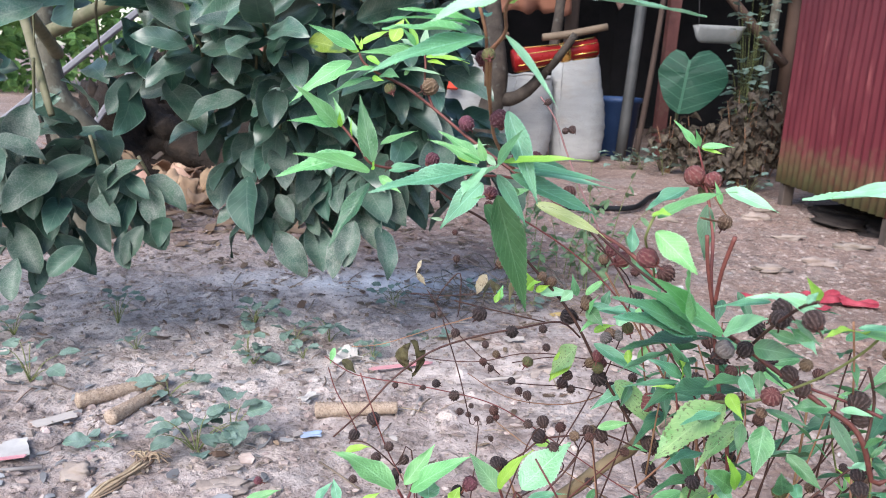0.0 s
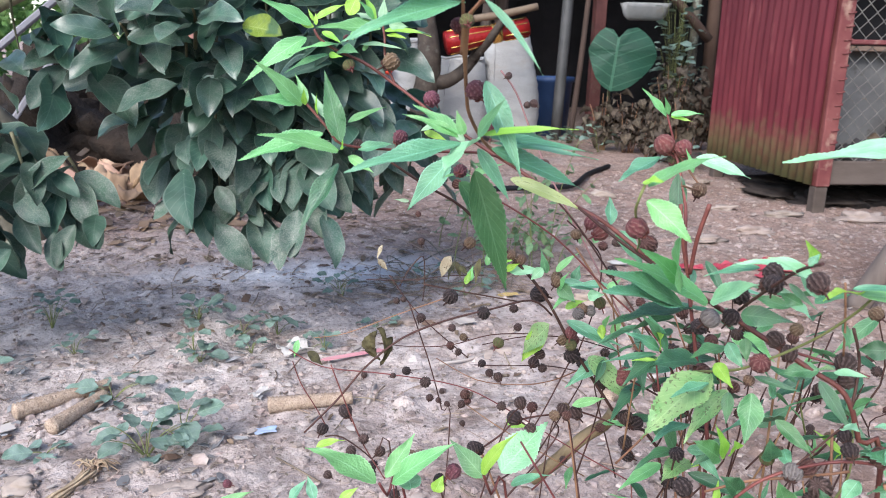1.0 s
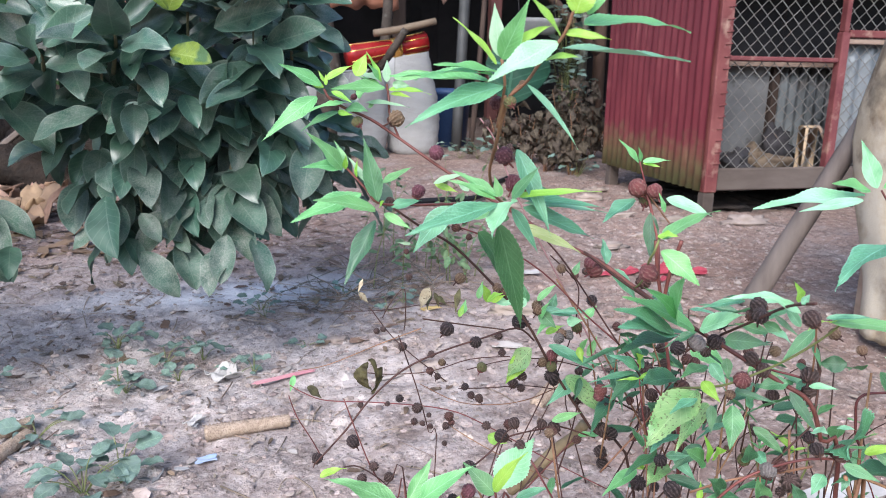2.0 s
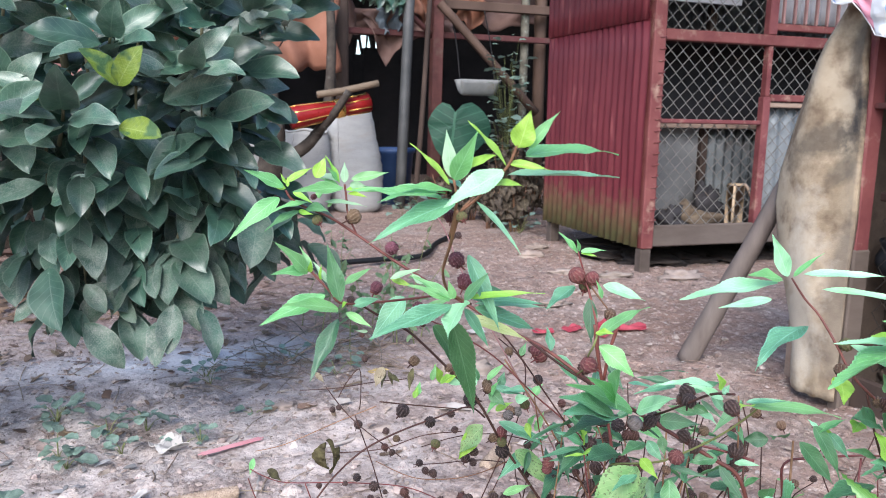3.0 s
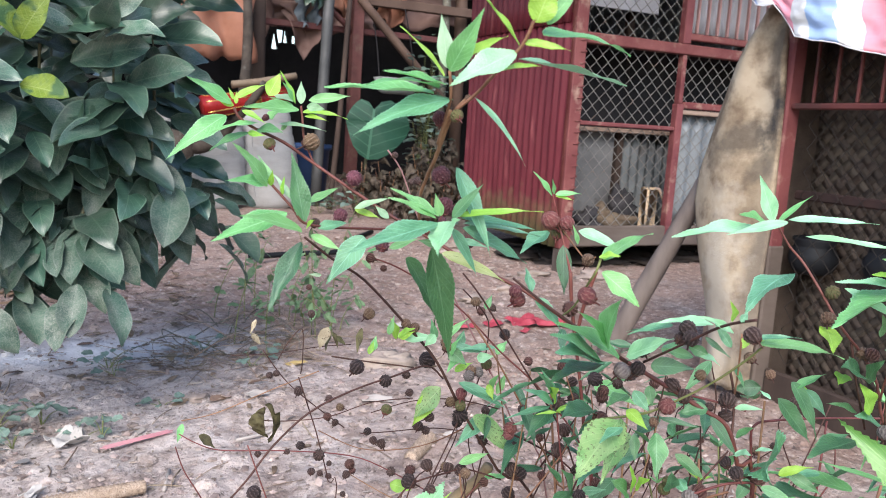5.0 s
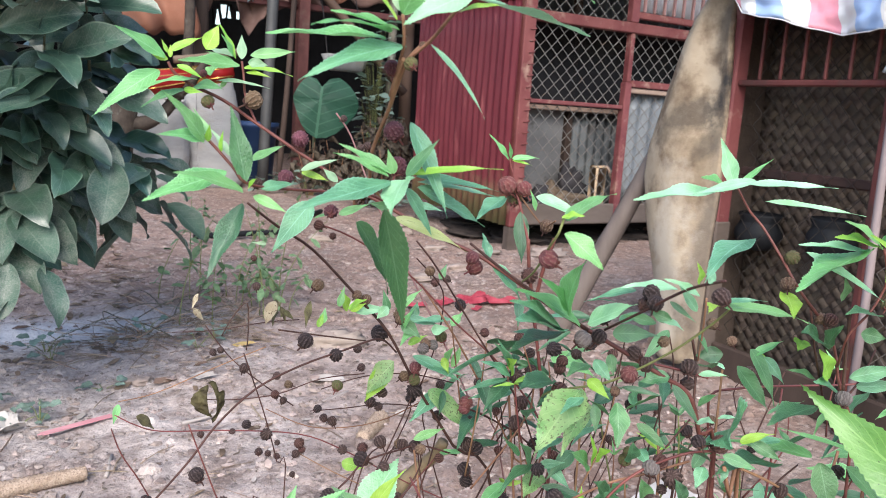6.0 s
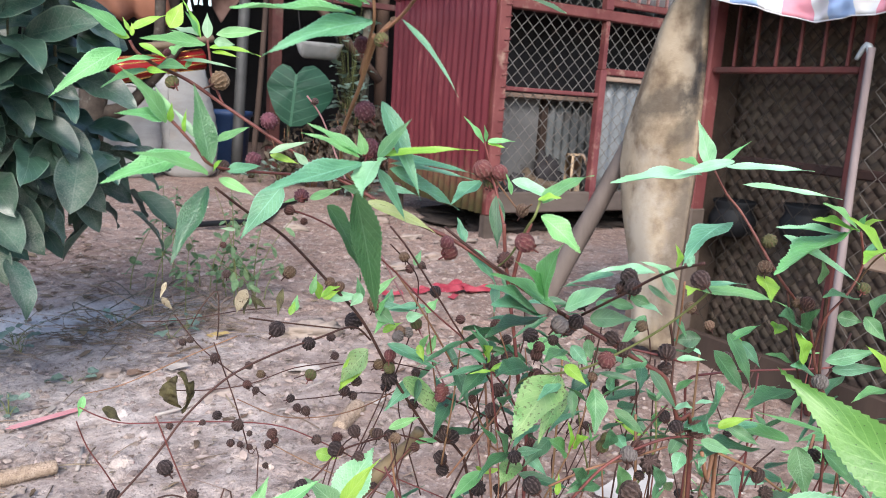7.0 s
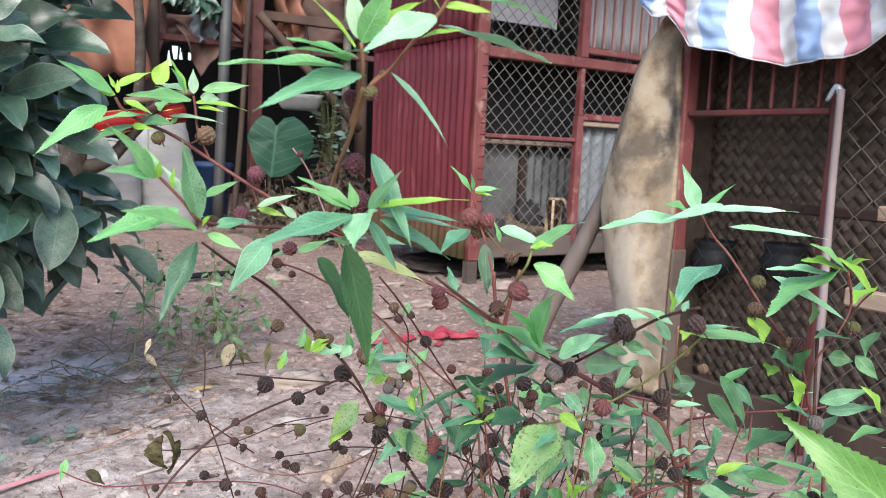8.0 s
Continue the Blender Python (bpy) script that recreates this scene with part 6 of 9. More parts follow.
stem([(0.205, 0.610, 0.383), (0.223, 0.605, 0.374), (0.242, 0.600, 0.362), (0.255, 0.590, 0.348)], 0.0009, 0.0009, STEM_DARK)
stem([(0.173, 0.620, 0.394), (0.157, 0.622, 0.356), (0.143, 0.620, 0.334)], 0.0007, 0.0006, STEM_DARK)
stem([(0.211, 0.645, 0.344), (0.207, 0.650, 0.332), (0.195, 0.655, 0.320), (0.181, 0.660, 0.302), (0.166, 0.670, 0.281)], 0.0090, 0.0105, STEM_OLD)
stem([(0.449, 0.500, 0.412), (0.441, 0.510, 0.405), (0.399, 0.530, 0.402), (0.361, 0.535, 0.403), (0.340, 0.536, 0.401), (0.341, 0.536, 0.379), (0.348, 0.536, 0.318), (0.325, 0.540, -0.020)], 0.0009, 0.0016, STEM_RED)
stem([(0.300, 0.503, 0.536), (0.308, 0.500, 0.524), (0.314, 0.494, 0.515), (0.317, 0.482, 0.500), (0.318, 0.470, 0.486), (0.345, 0.468, 0.461), (0.355, 0.465, 0.435), (0.373, 0.460, 0.352), (0.360, 0.460, -0.020)], 0.0008, 0.0016, STEM_RED)
stem([(0.340, 0.455, 0.479), (0.344, 0.456, 0.455), (0.347, 0.456, 0.431)], 0.0016, 0.0013, STEM_DARK)
stem([(0.329, 0.470, 0.476), (0.338, 0.470, 0.452), (0.351, 0.470, 0.424)], 0.0010, 0.0009, STEM_DARK)
stem([(0.344, 0.445, 0.512), (0.354, 0.447, 0.494), (0.350, 0.450, 0.478), (0.342, 0.455, 0.464), (0.348, 0.462, 0.444)], 0.0009, 0.0010, STEM_RED)
stem([(0.324, 0.420, 0.508), (0.331, 0.430, 0.499), (0.348, 0.445, 0.484)], 0.0007, 0.0006, STEM_BROWN)
stem([(0.377, 0.460, 0.451), (0.368, 0.460, 0.435), (0.355, 0.460, 0.424)], 0.0009, 0.0008, STEM_DARK)
stem([(0.243, 0.470, 0.467), (0.248, 0.470, 0.452), (0.245, 0.466, 0.434)], 0.0010, 0.0009, STEM_DARK)
stem([(0.215, 0.440, 0.496), (0.221, 0.445, 0.479), (0.226, 0.450, 0.464)], 0.0006, 0.0006, STEM_BROWN)
stem([(0.202, 0.480, 0.380), (0.213, 0.475, 0.395), (0.225, 0.470, 0.404), (0.240, 0.460, 0.413), (0.261, 0.458, 0.411)], 0.0011, 0.0009, STEM_RED)
stem([(0.204, 0.500, 0.376), (0.220, 0.490, 0.387), (0.236, 0.480, 0.394), (0.252, 0.470, 0.402)], 0.0009, 0.0009, STEM_BROWN)
stem([(0.225, 0.470, 0.404), (0.236, 0.468, 0.417), (0.244, 0.466, 0.427)], 0.0007, 0.0006, STEM_DARK)
stem([(0.287, 0.450, 0.380), (0.293, 0.450, 0.391), (0.309, 0.450, 0.399)], 0.0009, 0.0006, STEM_DARK)
stem([(0.265, 0.450, 0.405), (0.293, 0.450, 0.391), (0.320, 0.450, 0.373)], 0.0011, 0.0009, STEM_BROWN)
stem([(0.329, 0.450, 0.370), (0.340, 0.452, 0.380), (0.353, 0.457, 0.396)], 0.0016, 0.0013, STEM_BROWN)
stem([(0.253, 0.450, 0.408), (0.262, 0.452, 0.390), (0.272, 0.455, 0.377), (0.300, 0.455, -0.020)], 0.0016, 0.0020, STEM_BROWN)
# upper left shoots
leaf((0.020, 0.600, 0.577), (-0.010, 0.585, 0.555), 0.0108, -44, FRESH)
leaf((0.023, 0.600, 0.583), (0.000, 0.585, 0.594), 0.0080, -73, FRESH)
leaf((0.022, 0.600, 0.583), (0.009, 0.610, 0.592), 0.0051, -21, PALE)
leaf((0.024, 0.600, 0.582), (0.015, 0.600, 0.585), 0.0035, -95, YOUNG)
leaf((0.024, 0.600, 0.585), (0.021, 0.600, 0.591), 0.0020, -99, YOUNG)
leaf((0.025, 0.600, 0.583), (0.025, 0.600, 0.589), 0.0023, -9, YOUNG)
leaf((0.025, 0.600, 0.586), (0.041, 0.605, 0.594), 0.0050, 41, YOUNG)
leaf((0.041, 0.600, 0.588), (0.047, 0.600, 0.600), 0.0077, 82, YOUNG)
leaf((0.057, 0.600, 0.582), (0.026, 0.585, 0.582), 0.0093, -44, FRESH)
leaf((0.028, 0.600, 0.580), (0.038, 0.590, 0.574), 0.0041, 34, YOUNG)
leaf((0.037, 0.600, 0.574), (0.012, 0.590, 0.569), 0.0074, -13, FRESH)
leaf((0.031, 0.600, 0.569), (0.010, 0.585, 0.560), 0.0074, -13, GREEN)
leaf((0.036, 0.600, 0.571), (0.046, 0.585, 0.570), 0.0081, 39, GREEN)
leaf((0.031, 0.600, 0.569), (0.038, 0.590, 0.568), 0.0033, 83, YOUNG)
leaf((0.055, 0.600, 0.585), (0.047, 0.600, 0.601), 0.0048, -46, YOUNG)
leaf((0.054, 0.600, 0.586), (0.046, 0.590, 0.595), 0.0042, -90, FRESH)
leaf((0.058, 0.600, 0.585), (0.059, 0.605, 0.597), 0.0050, -3, PALE)
leaf((0.062, 0.600, 0.587), (0.085, 0.600, 0.591), 0.0063, 64, FRESH)
leaf((0.061, 0.600, 0.584), (0.071, 0.600, 0.583), 0.0053, 94, PALE)
leaf((0.059, 0.600, 0.581), (0.082, 0.595, 0.579), 0.0064, 25, YOUNG)
leaf((0.060, 0.600, 0.581), (0.083, 0.610, 0.580), 0.0068, 24, FRESH)
leaf((0.060, 0.600, 0.579), (0.070, 0.590, 0.577), 0.0039, 31, YOUNG)
leaf((0.055, 0.600, 0.582), (0.043, 0.610, 0.588), 0.0045, -24, FRESH)
leaf((0.046, 0.600, 0.574), (0.069, 0.590, 0.572), 0.0068, 16, PALE)
leaf((0.054, 0.600, 0.586), (0.045, 0.620, 0.590), 0.0060, -24, PALE)
leaf((0.043, 0.600, 0.576), (0.049, 0.610, 0.583), 0.0068, -16, FRESH)
leaf((0.048, 0.600, 0.571), (0.052, 0.600, 0.576), 0.0024, 81, FRESH)
capsule((0.062, 0.592, 0.566), 0.0047, TAN)
capsule((0.041, 0.595, 0.564), 0.0033, GREENCAP)
capsule((0.040, 0.600, 0.577), 0.0021, PURPLE)
capsule((0.081, 0.578, 0.549), 0.0050, PURPLE)
# left middle shoots
leaf((0.023, 0.514, 0.550), (0.006, 0.500, 0.568), 0.0077, -84, FRESH)
leaf((0.022, 0.514, 0.551), (0.004, 0.500, 0.553), 0.0062, -51, FRESH)
leaf((0.024, 0.514, 0.550), (0.024, 0.510, 0.557), 0.0026, 167, YOUNG)
leaf((0.025, 0.514, 0.551), (0.020, 0.520, 0.562), 0.0036, -17, FRESH)
leaf((0.032, 0.513, 0.545), (0.026, 0.520, 0.555), 0.0037, -21, PALE)
leaf((0.029, 0.514, 0.546), (0.029, 0.510, 0.555), 0.0027, 114, YOUNG)
leaf((0.038, 0.512, 0.535), (0.032, 0.512, 0.564), 0.0089, 1, GREEN)
leaf((0.031, 0.513, 0.539), (-0.001, 0.500, 0.530), 0.0107, -35, FRESH)
leaf((0.037, 0.512, 0.532), (0.008, 0.490, 0.541), 0.0101, -38, FRESH)
leaf((0.037, 0.512, 0.527), (0.021, 0.500, 0.501), 0.0098, -13, DEEP)
leaf((0.041, 0.512, 0.530), (0.051, 0.500, 0.525), 0.0044, 51, FRESH)
leaf((0.045, 0.515, 0.532), (0.060, 0.520, 0.534), 0.0064, 31, BLUE)
leaf((0.041, 0.515, 0.543), (0.057, 0.525, 0.549), 0.0053, 15, FRESH)
leaf((0.039, 0.512, 0.533), (0.039, 0.500, 0.538), 0.0035, 73, YOUNG)
leaf((0.074, 0.555, 0.536), (0.091, 0.550, 0.542), 0.0051, 32, PALE)
leaf((0.076, 0.560, 0.535), (0.086, 0.550, 0.532), 0.0039, 53, YOUNG)
leaf((0.096, 0.565, 0.530), (0.090, 0.570, 0.536), 0.0042, -74, PALE)
leaf((0.103, 0.580, 0.512), (0.118, 0.575, 0.518), 0.0046, 70, FRESH)
leaf((0.102, 0.580, 0.511), (0.086, 0.570, 0.512), 0.0051, -20, FRESH)
leaf((0.092, 0.590, 0.517), (0.070, 0.585, 0.492), 0.0135, -50, BLUE)
leaf((0.072, 0.600, 0.494), (0.064, 0.600, 0.495), 0.0022, -81, PALE)
capsule((0.045, 0.520, 0.534), 0.0022, DRYBROWN)
capsule((0.064, 0.545, 0.534), 0.0041, PURPLE)
capsule((0.095, 0.570, 0.515), 0.0043, PURPLE)
capsule((0.096, 0.590, 0.505), 0.0028, DRYRED)
capsule((0.104, 0.590, 0.499), 0.0020, DRYRED)
# leading shoot
leaf((0.075, 0.462, 0.596), (0.060, 0.470, 0.613), 0.0065, -14, YOUNG)
leaf((0.076, 0.462, 0.599), (0.076, 0.470, 0.619), 0.0065, -20, PALE)
leaf((0.077, 0.462, 0.598), (0.081, 0.445, 0.619), 0.0090, 139, FRESH)
leaf((0.081, 0.460, 0.603), (0.088, 0.440, 0.610), 0.0060, 59, YOUNG)
leaf((0.077, 0.464, 0.593), (0.049, 0.455, 0.596), 0.0080, -22, FRESH)
leaf((0.074, 0.464, 0.592), (0.041, 0.450, 0.591), 0.0097, -6, FRESH)
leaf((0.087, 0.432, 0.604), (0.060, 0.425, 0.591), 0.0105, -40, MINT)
leaf((0.079, 0.466, 0.588), (0.038, 0.452, 0.574), 0.0114, -31, BLUE)
leaf((0.073, 0.466, 0.590), (0.041, 0.500, 0.591), 0.0126, -17, FRESH)
leaf((0.087, 0.430, 0.606), (0.073, 0.435, 0.623), 0.0061, -23, YOUNG)
leaf((0.090, 0.425, 0.613), (0.092, 0.420, 0.627), 0.0095, 132, YOUNG)
leaf((0.094, 0.425, 0.613), (0.104, 0.420, 0.627), 0.0054, 69, FRESH)
leaf((0.094, 0.427, 0.610), (0.149, 0.450, 0.610), 0.0119, 20, FRESH)
leaf((0.088, 0.430, 0.607), (0.101, 0.420, 0.605), 0.0045, 45, YOUNG)
leaf((0.090, 0.435, 0.602), (0.156, 0.460, 0.599), 0.0106, 9, MINT)
leaf((0.086, 0.440, 0.598), (0.090, 0.420, 0.599), 0.0055, 30, YOUNG)
leaf((0.080, 0.462, 0.595), (0.079, 0.480, 0.597), 0.0049, -5, BLUE)
leaf((0.086, 0.458, 0.589), (0.105, 0.450, 0.565), 0.0038, 38, MINT, 0.06)
leaf((0.091, 0.480, 0.562), (0.104, 0.470, 0.527), 0.0093, 41, BLUE)
leaf((0.081, 0.466, 0.588), (0.065, 0.470, 0.587), 0.0045, -26, DEEP)
capsule((0.080, 0.475, 0.581), 0.0034, PURPLE)
capsule((0.081, 0.462, 0.582), 0.0026, GREENCAP)
capsule((0.089, 0.490, 0.558), 0.0047, PURPLE)
capsule((0.101, 0.510, 0.543), 0.0047, PURPLE)
capsule((0.087, 0.466, 0.589), 0.0013, TAN)
# central rosette
leaf((0.082, 0.475, 0.540), (0.040, 0.460, 0.532), 0.0113, -26, BLUE)
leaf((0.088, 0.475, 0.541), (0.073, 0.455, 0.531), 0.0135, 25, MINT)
leaf((0.081, 0.475, 0.542), (0.061, 0.480, 0.550), 0.0060, -32, FRESH)
leaf((0.082, 0.475, 0.543), (0.065, 0.485, 0.553), 0.0060, -31, FRESH)
leaf((0.083, 0.475, 0.543), (0.080, 0.475, 0.552), 0.0040, -112, FRESH)
leaf((0.088, 0.475, 0.542), (0.096, 0.465, 0.557), 0.0053, 82, GREEN)
leaf((0.090, 0.475, 0.543), (0.121, 0.460, 0.547), 0.0052, 29, YOUNG)
leaf((0.092, 0.475, 0.542), (0.133, 0.480, 0.536), 0.0067, 29, BLUE)
leaf((0.093, 0.475, 0.540), (0.137, 0.485, 0.533), 0.0068, 16, MINT)
leaf((0.093, 0.475, 0.538), (0.134, 0.490, 0.520), 0.0104, 49, BLUE)
leaf((0.088, 0.475, 0.538), (0.101, 0.475, 0.518), 0.0060, 69, BLUE)
leaf((0.091, 0.500, 0.526), (0.109, 0.512, 0.470), 0.0150, 112, HEART)
leaf((0.088, 0.520, 0.518), (0.110, 0.530, 0.482), 0.0130, 70, HEART)
leaf((0.113, 0.535, 0.517), (0.150, 0.530, 0.501), 0.0081, 44, YELLOW)
leaf((0.103, 0.520, 0.524), (0.093, 0.520, 0.526), 0.0043, -88, GREEN)
leaf((0.121, 0.530, 0.524), (0.130, 0.520, 0.522), 0.0037, 63, BLUE)
leaf((0.103, 0.490, 0.543), (0.124, 0.500, 0.535), 0.0066, 46, DEEP)
capsule((0.109, 0.520, 0.540), 0.0033, PURPLE)
capsule((0.129, 0.540, 0.522), 0.0034, DRYRED)
capsule((0.119, 0.550, 0.531), 0.0026, PURPLE)
capsule((0.147, 0.520, 0.500), 0.0034, REDCAP)
capsule((0.155, 0.530, 0.493), 0.0040, REDCAP)
capsule((0.160, 0.585, 0.479), 0.0031, TAN)
capsule((0.181, 0.585, 0.458), 0.0035, DRY)
# middle twin capsules and leaves about them
capsule((0.200, 0.575, 0.528), 0.0056, REDCAP)
capsule((0.208, 0.570, 0.527), 0.0046, REDCAP)
capsule((0.209, 0.580, 0.520), 0.0044, GREENCAP)
capsule((0.207, 0.545, 0.510), 0.0038, TAN)
leaf((0.200, 0.575, 0.542), (0.186, 0.575, 0.556), 0.0053, -58, FRESH)
leaf((0.201, 0.575, 0.543), (0.196, 0.570, 0.552), 0.0031, -127, FRESH)
leaf((0.202, 0.575, 0.543), (0.217, 0.570, 0.544), 0.0043, 49, FRESH)
leaf((0.202, 0.575, 0.542), (0.212, 0.570, 0.540), 0.0031, 35, YOUNG)
leaf((0.197, 0.572, 0.522), (0.172, 0.560, 0.512), 0.0118, -8, BLUE)
leaf((0.213, 0.565, 0.523), (0.238, 0.555, 0.514), 0.0099, 43, MINT)
leaf((0.143, 0.448, 0.529), (0.173, 0.455, 0.539), 0.0091, 5, FRESH)
leaf((0.141, 0.448, 0.530), (0.145, 0.440, 0.532), 0.0046, 31, YOUNG)
leaf((0.207, 0.570, 0.514), (0.207, 0.565, 0.485), 0.0094, 27, DEEP)
leaf((0.143, 0.448, 0.524), (0.157, 0.440, 0.511), 0.0096, 54, FRESH)
leaf((0.210, 0.560, 0.516), (0.205, 0.560, 0.528), 0.0035, -83, FRESH)
capsule((0.144, 0.458, 0.512), 0.0041, REDCAP)
capsule((0.166, 0.500, 0.495), 0.0041, DRYRED)
leaf((0.156, 0.520, 0.499), (0.158, 0.530, 0.510), 0.0060, 13, BLUE)
leaf((0.159, 0.520, 0.496), (0.170, 0.510, 0.480), 0.0087, 32, BLUE)
leaf((0.174, 0.480, 0.483), (0.160, 0.455, 0.511), 0.0168, 104, FRESH)
leaf((0.174, 0.480, 0.483), (0.150, 0.470, 0.502), 0.0097, -67, FRESH)
leaf((0.190, 0.490, 0.472), (0.145, 0.480, 0.495), 0.0155, -36, FRESH)
leaf((0.179, 0.490, 0.471), (0.136, 0.470, 0.493), 0.0167, -35, BLUE)
leaf((0.179, 0.490, 0.471), (0.136, 0.465, 0.487), 0.0183, -21, BLUE)
leaf((0.188, 0.500, 0.466), (0.144, 0.480, 0.468), 0.0155, 3, DEEP)
leaf((0.186, 0.480, 0.476), (0.195, 0.460, 0.490), 0.0117, 46, MINT)
leaf((0.208, 0.450, 0.498), (0.183, 0.460, 0.498), 0.0081, -19, MINT)
leaf((0.194, 0.460, 0.496), (0.177, 0.470, 0.490), 0.0062, -18, BLUE)
leaf((0.197, 0.475, 0.472), (0.211, 0.460, 0.474), 0.0093, 63, DEEP)
leaf((0.194, 0.425, 0.502), (0.178, 0.430, 0.509), 0.0054, -37, MINT)
leaf((0.193, 0.425, 0.507), (0.185, 0.420, 0.517), 0.0048, -112, YOUNG)
leaf((0.181, 0.410, 0.511), (0.184, 0.410, 0.515), 0.0028, 42, BLUE)
leaf((0.199, 0.430, 0.494), (0.192, 0.435, 0.505), 0.0042, -76, BLUE)
leaf((0.305, 0.495, 0.509), (0.263, 0.485, 0.491), 0.0210, 8, BLUE)
leaf((0.214, 0.430, 0.495), (0.264, 0.425, 0.486), 0.0102, 21, FRESH)
leaf((0.211, 0.430, 0.497), (0.228, 0.420, 0.499), 0.0040, 21, BLUE)
leaf((0.214, 0.430, 0.495), (0.194, 0.420, 0.497), 0.0090, 9, YOUNG)
leaf((0.207, 0.450, 0.484), (0.203, 0.460, 0.486), 0.0053, -72, GREEN)
leaf((0.208, 0.460, 0.480), (0.197, 0.470, 0.482), 0.0052, -58, GREEN)
leaf((0.206, 0.455, 0.483), (0.204, 0.440, 0.483), 0.0053, 18, MINT)
leaf((0.194, 0.440, 0.496), (0.200, 0.430, 0.489), 0.0027, 69, DEEP)
capsule((0.204, 0.490, 0.475), 0.0042, DRY)
capsule((0.191, 0.488, 0.466), 0.0044, GREYCAP)
capsule((0.199, 0.486, 0.467), 0.0039, DRY)
capsule((0.206, 0.528, 0.447), 0.0044, DRY)
capsule((0.194, 0.451, 0.497), 0.0039, DRY)
capsule((0.192, 0.446, 0.494), 0.0038, DRY)
capsule((0.195, 0.455, 0.491), 0.0033, DRYBROWN)
capsule((0.180, 0.403, 0.508), 0.0036, DRYBROWN)
capsule((0.216, 0.480, 0.459), 0.0040, DRYBROWN)
capsule((0.220, 0.475, 0.455), 0.0037, DRYBROWN)
capsule((0.205, 0.470, 0.453), 0.0044, REDCAP)
capsule((0.209, 0.455, 0.473), 0.0027, TAN)
capsule((0.239, 0.466, 0.454), 0.0045, DRYBROWN)
capsule((0.244, 0.470, 0.444), 0.0035, DRYBROWN)
capsule((0.207, 0.480, 0.441), 0.0026, TAN)
capsule((0.214, 0.530, 0.439), 0.0033, DRYRED)
capsule((0.222, 0.570, 0.430), 0.0033, DRYBROWN)
# right shoot
leaf((0.297, 0.503, 0.537), (0.285, 0.505, 0.562), 0.0095, -106, MINT)
leaf((0.301, 0.503, 0.537), (0.309, 0.490, 0.553), 0.0044, 57, FRESH)
leaf((0.293, 0.503, 0.536), (0.258, 0.490, 0.543), 0.0103, -37, FRESH)
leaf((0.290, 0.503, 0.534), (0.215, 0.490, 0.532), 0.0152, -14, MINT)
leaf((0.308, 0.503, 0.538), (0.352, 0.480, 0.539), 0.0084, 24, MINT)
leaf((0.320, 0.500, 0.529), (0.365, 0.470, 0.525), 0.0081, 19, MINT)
leaf((0.314, 0.475, 0.484), (0.303, 0.460, 0.475), 0.0124, -14, YOUNG)
capsule((0.319, 0.478, 0.502), 0.0042, GREENCAP)
capsule((0.313, 0.474, 0.489), 0.0041, TAN)
leaf((0.340, 0.445, 0.513), (0.288, 0.435, 0.522), 0.0118, -24, YOUNG)
leaf((0.341, 0.445, 0.513), (0.294, 0.435, 0.529), 0.0111, -49, FRESH)
leaf((0.342, 0.430, 0.502), (0.291, 0.420, 0.525), 0.0125, -62, YOUNG)
leaf((0.332, 0.445, 0.512), (0.258, 0.430, 0.500), 0.0229, 14, FRESH)
leaf((0.297, 0.455, 0.510), (0.343, 0.440, 0.486), 0.0097, 38, MINT)
leaf((0.333, 0.445, 0.511), (0.270, 0.440, 0.518), 0.0102, -15, MINT)
leaf((0.345, 0.445, 0.514), (0.335, 0.430, 0.521), 0.0058, 62, YOUNG)
leaf((0.343, 0.445, 0.515), (0.339, 0.440, 0.522), 0.0038, 122, FRESH)
leaf((0.323, 0.420, 0.509), (0.298, 0.415, 0.505), 0.0103, 17, YOUNG)
leaf((0.345, 0.440, 0.500), (0.354, 0.440, 0.510), 0.0054, -9, BLUE)
leaf((0.309, 0.440, 0.489), (0.293, 0.430, 0.503), 0.0070, -126, GREEN)
leaf((0.368, 0.440, 0.479), (0.341, 0.430, 0.472), 0.0107, 30, GREEN)
leaf((0.356, 0.450, 0.475), (0.313, 0.440, 0.482), 0.0129, -12, GREEN)
leaf((0.361, 0.460, 0.462), (0.368, 0.450, 0.461), 0.0088, 78, GREEN)
leaf((0.340, 0.465, 0.455), (0.336, 0.455, 0.470), 0.0092, 93, GREEN)
leaf((0.370, 0.450, 0.464), (0.376, 0.440, 0.452), 0.0078, 83, GREEN)
leaf((0.334, 0.465, 0.458), (0.304, 0.455, 0.469), 0.0167, -42, DEEP)
leaf((0.347, 0.465, 0.436), (0.328, 0.460, 0.456), 0.0126, -96, YOUNG)
leaf((0.357, 0.460, 0.437), (0.371, 0.440, 0.448), 0.0091, 74, BLUE)
leaf((0.364, 0.460, 0.431), (0.381, 0.440, 0.437), 0.0076, 72, BLUE)
leaf((0.357, 0.465, 0.427), (0.327, 0.460, 0.439), 0.0131, -31, BLUE)
leaf((0.342, 0.470, 0.435), (0.317, 0.470, 0.443), 0.0066, -35, GREEN)
leaf((0.385, 0.440, 0.424), (0.353, 0.440, 0.422), 0.0096, -2, FRESH)
leaf((0.382, 0.440, 0.434), (0.359, 0.440, 0.452), 0.0088, -69, YOUNG)
leaf((0.327, 0.470, 0.458), (0.317, 0.465, 0.455), 0.0089, -15, YOUNG)
capsule((0.336, 0.468, 0.470), 0.0036, TAN)
capsule((0.336, 0.462, 0.471), 0.0039, DRYRED)
capsule((0.355, 0.445, 0.482), 0.0035, GREENCAP)
capsule((0.342, 0.452, 0.430), 0.0045, GREYCAP)
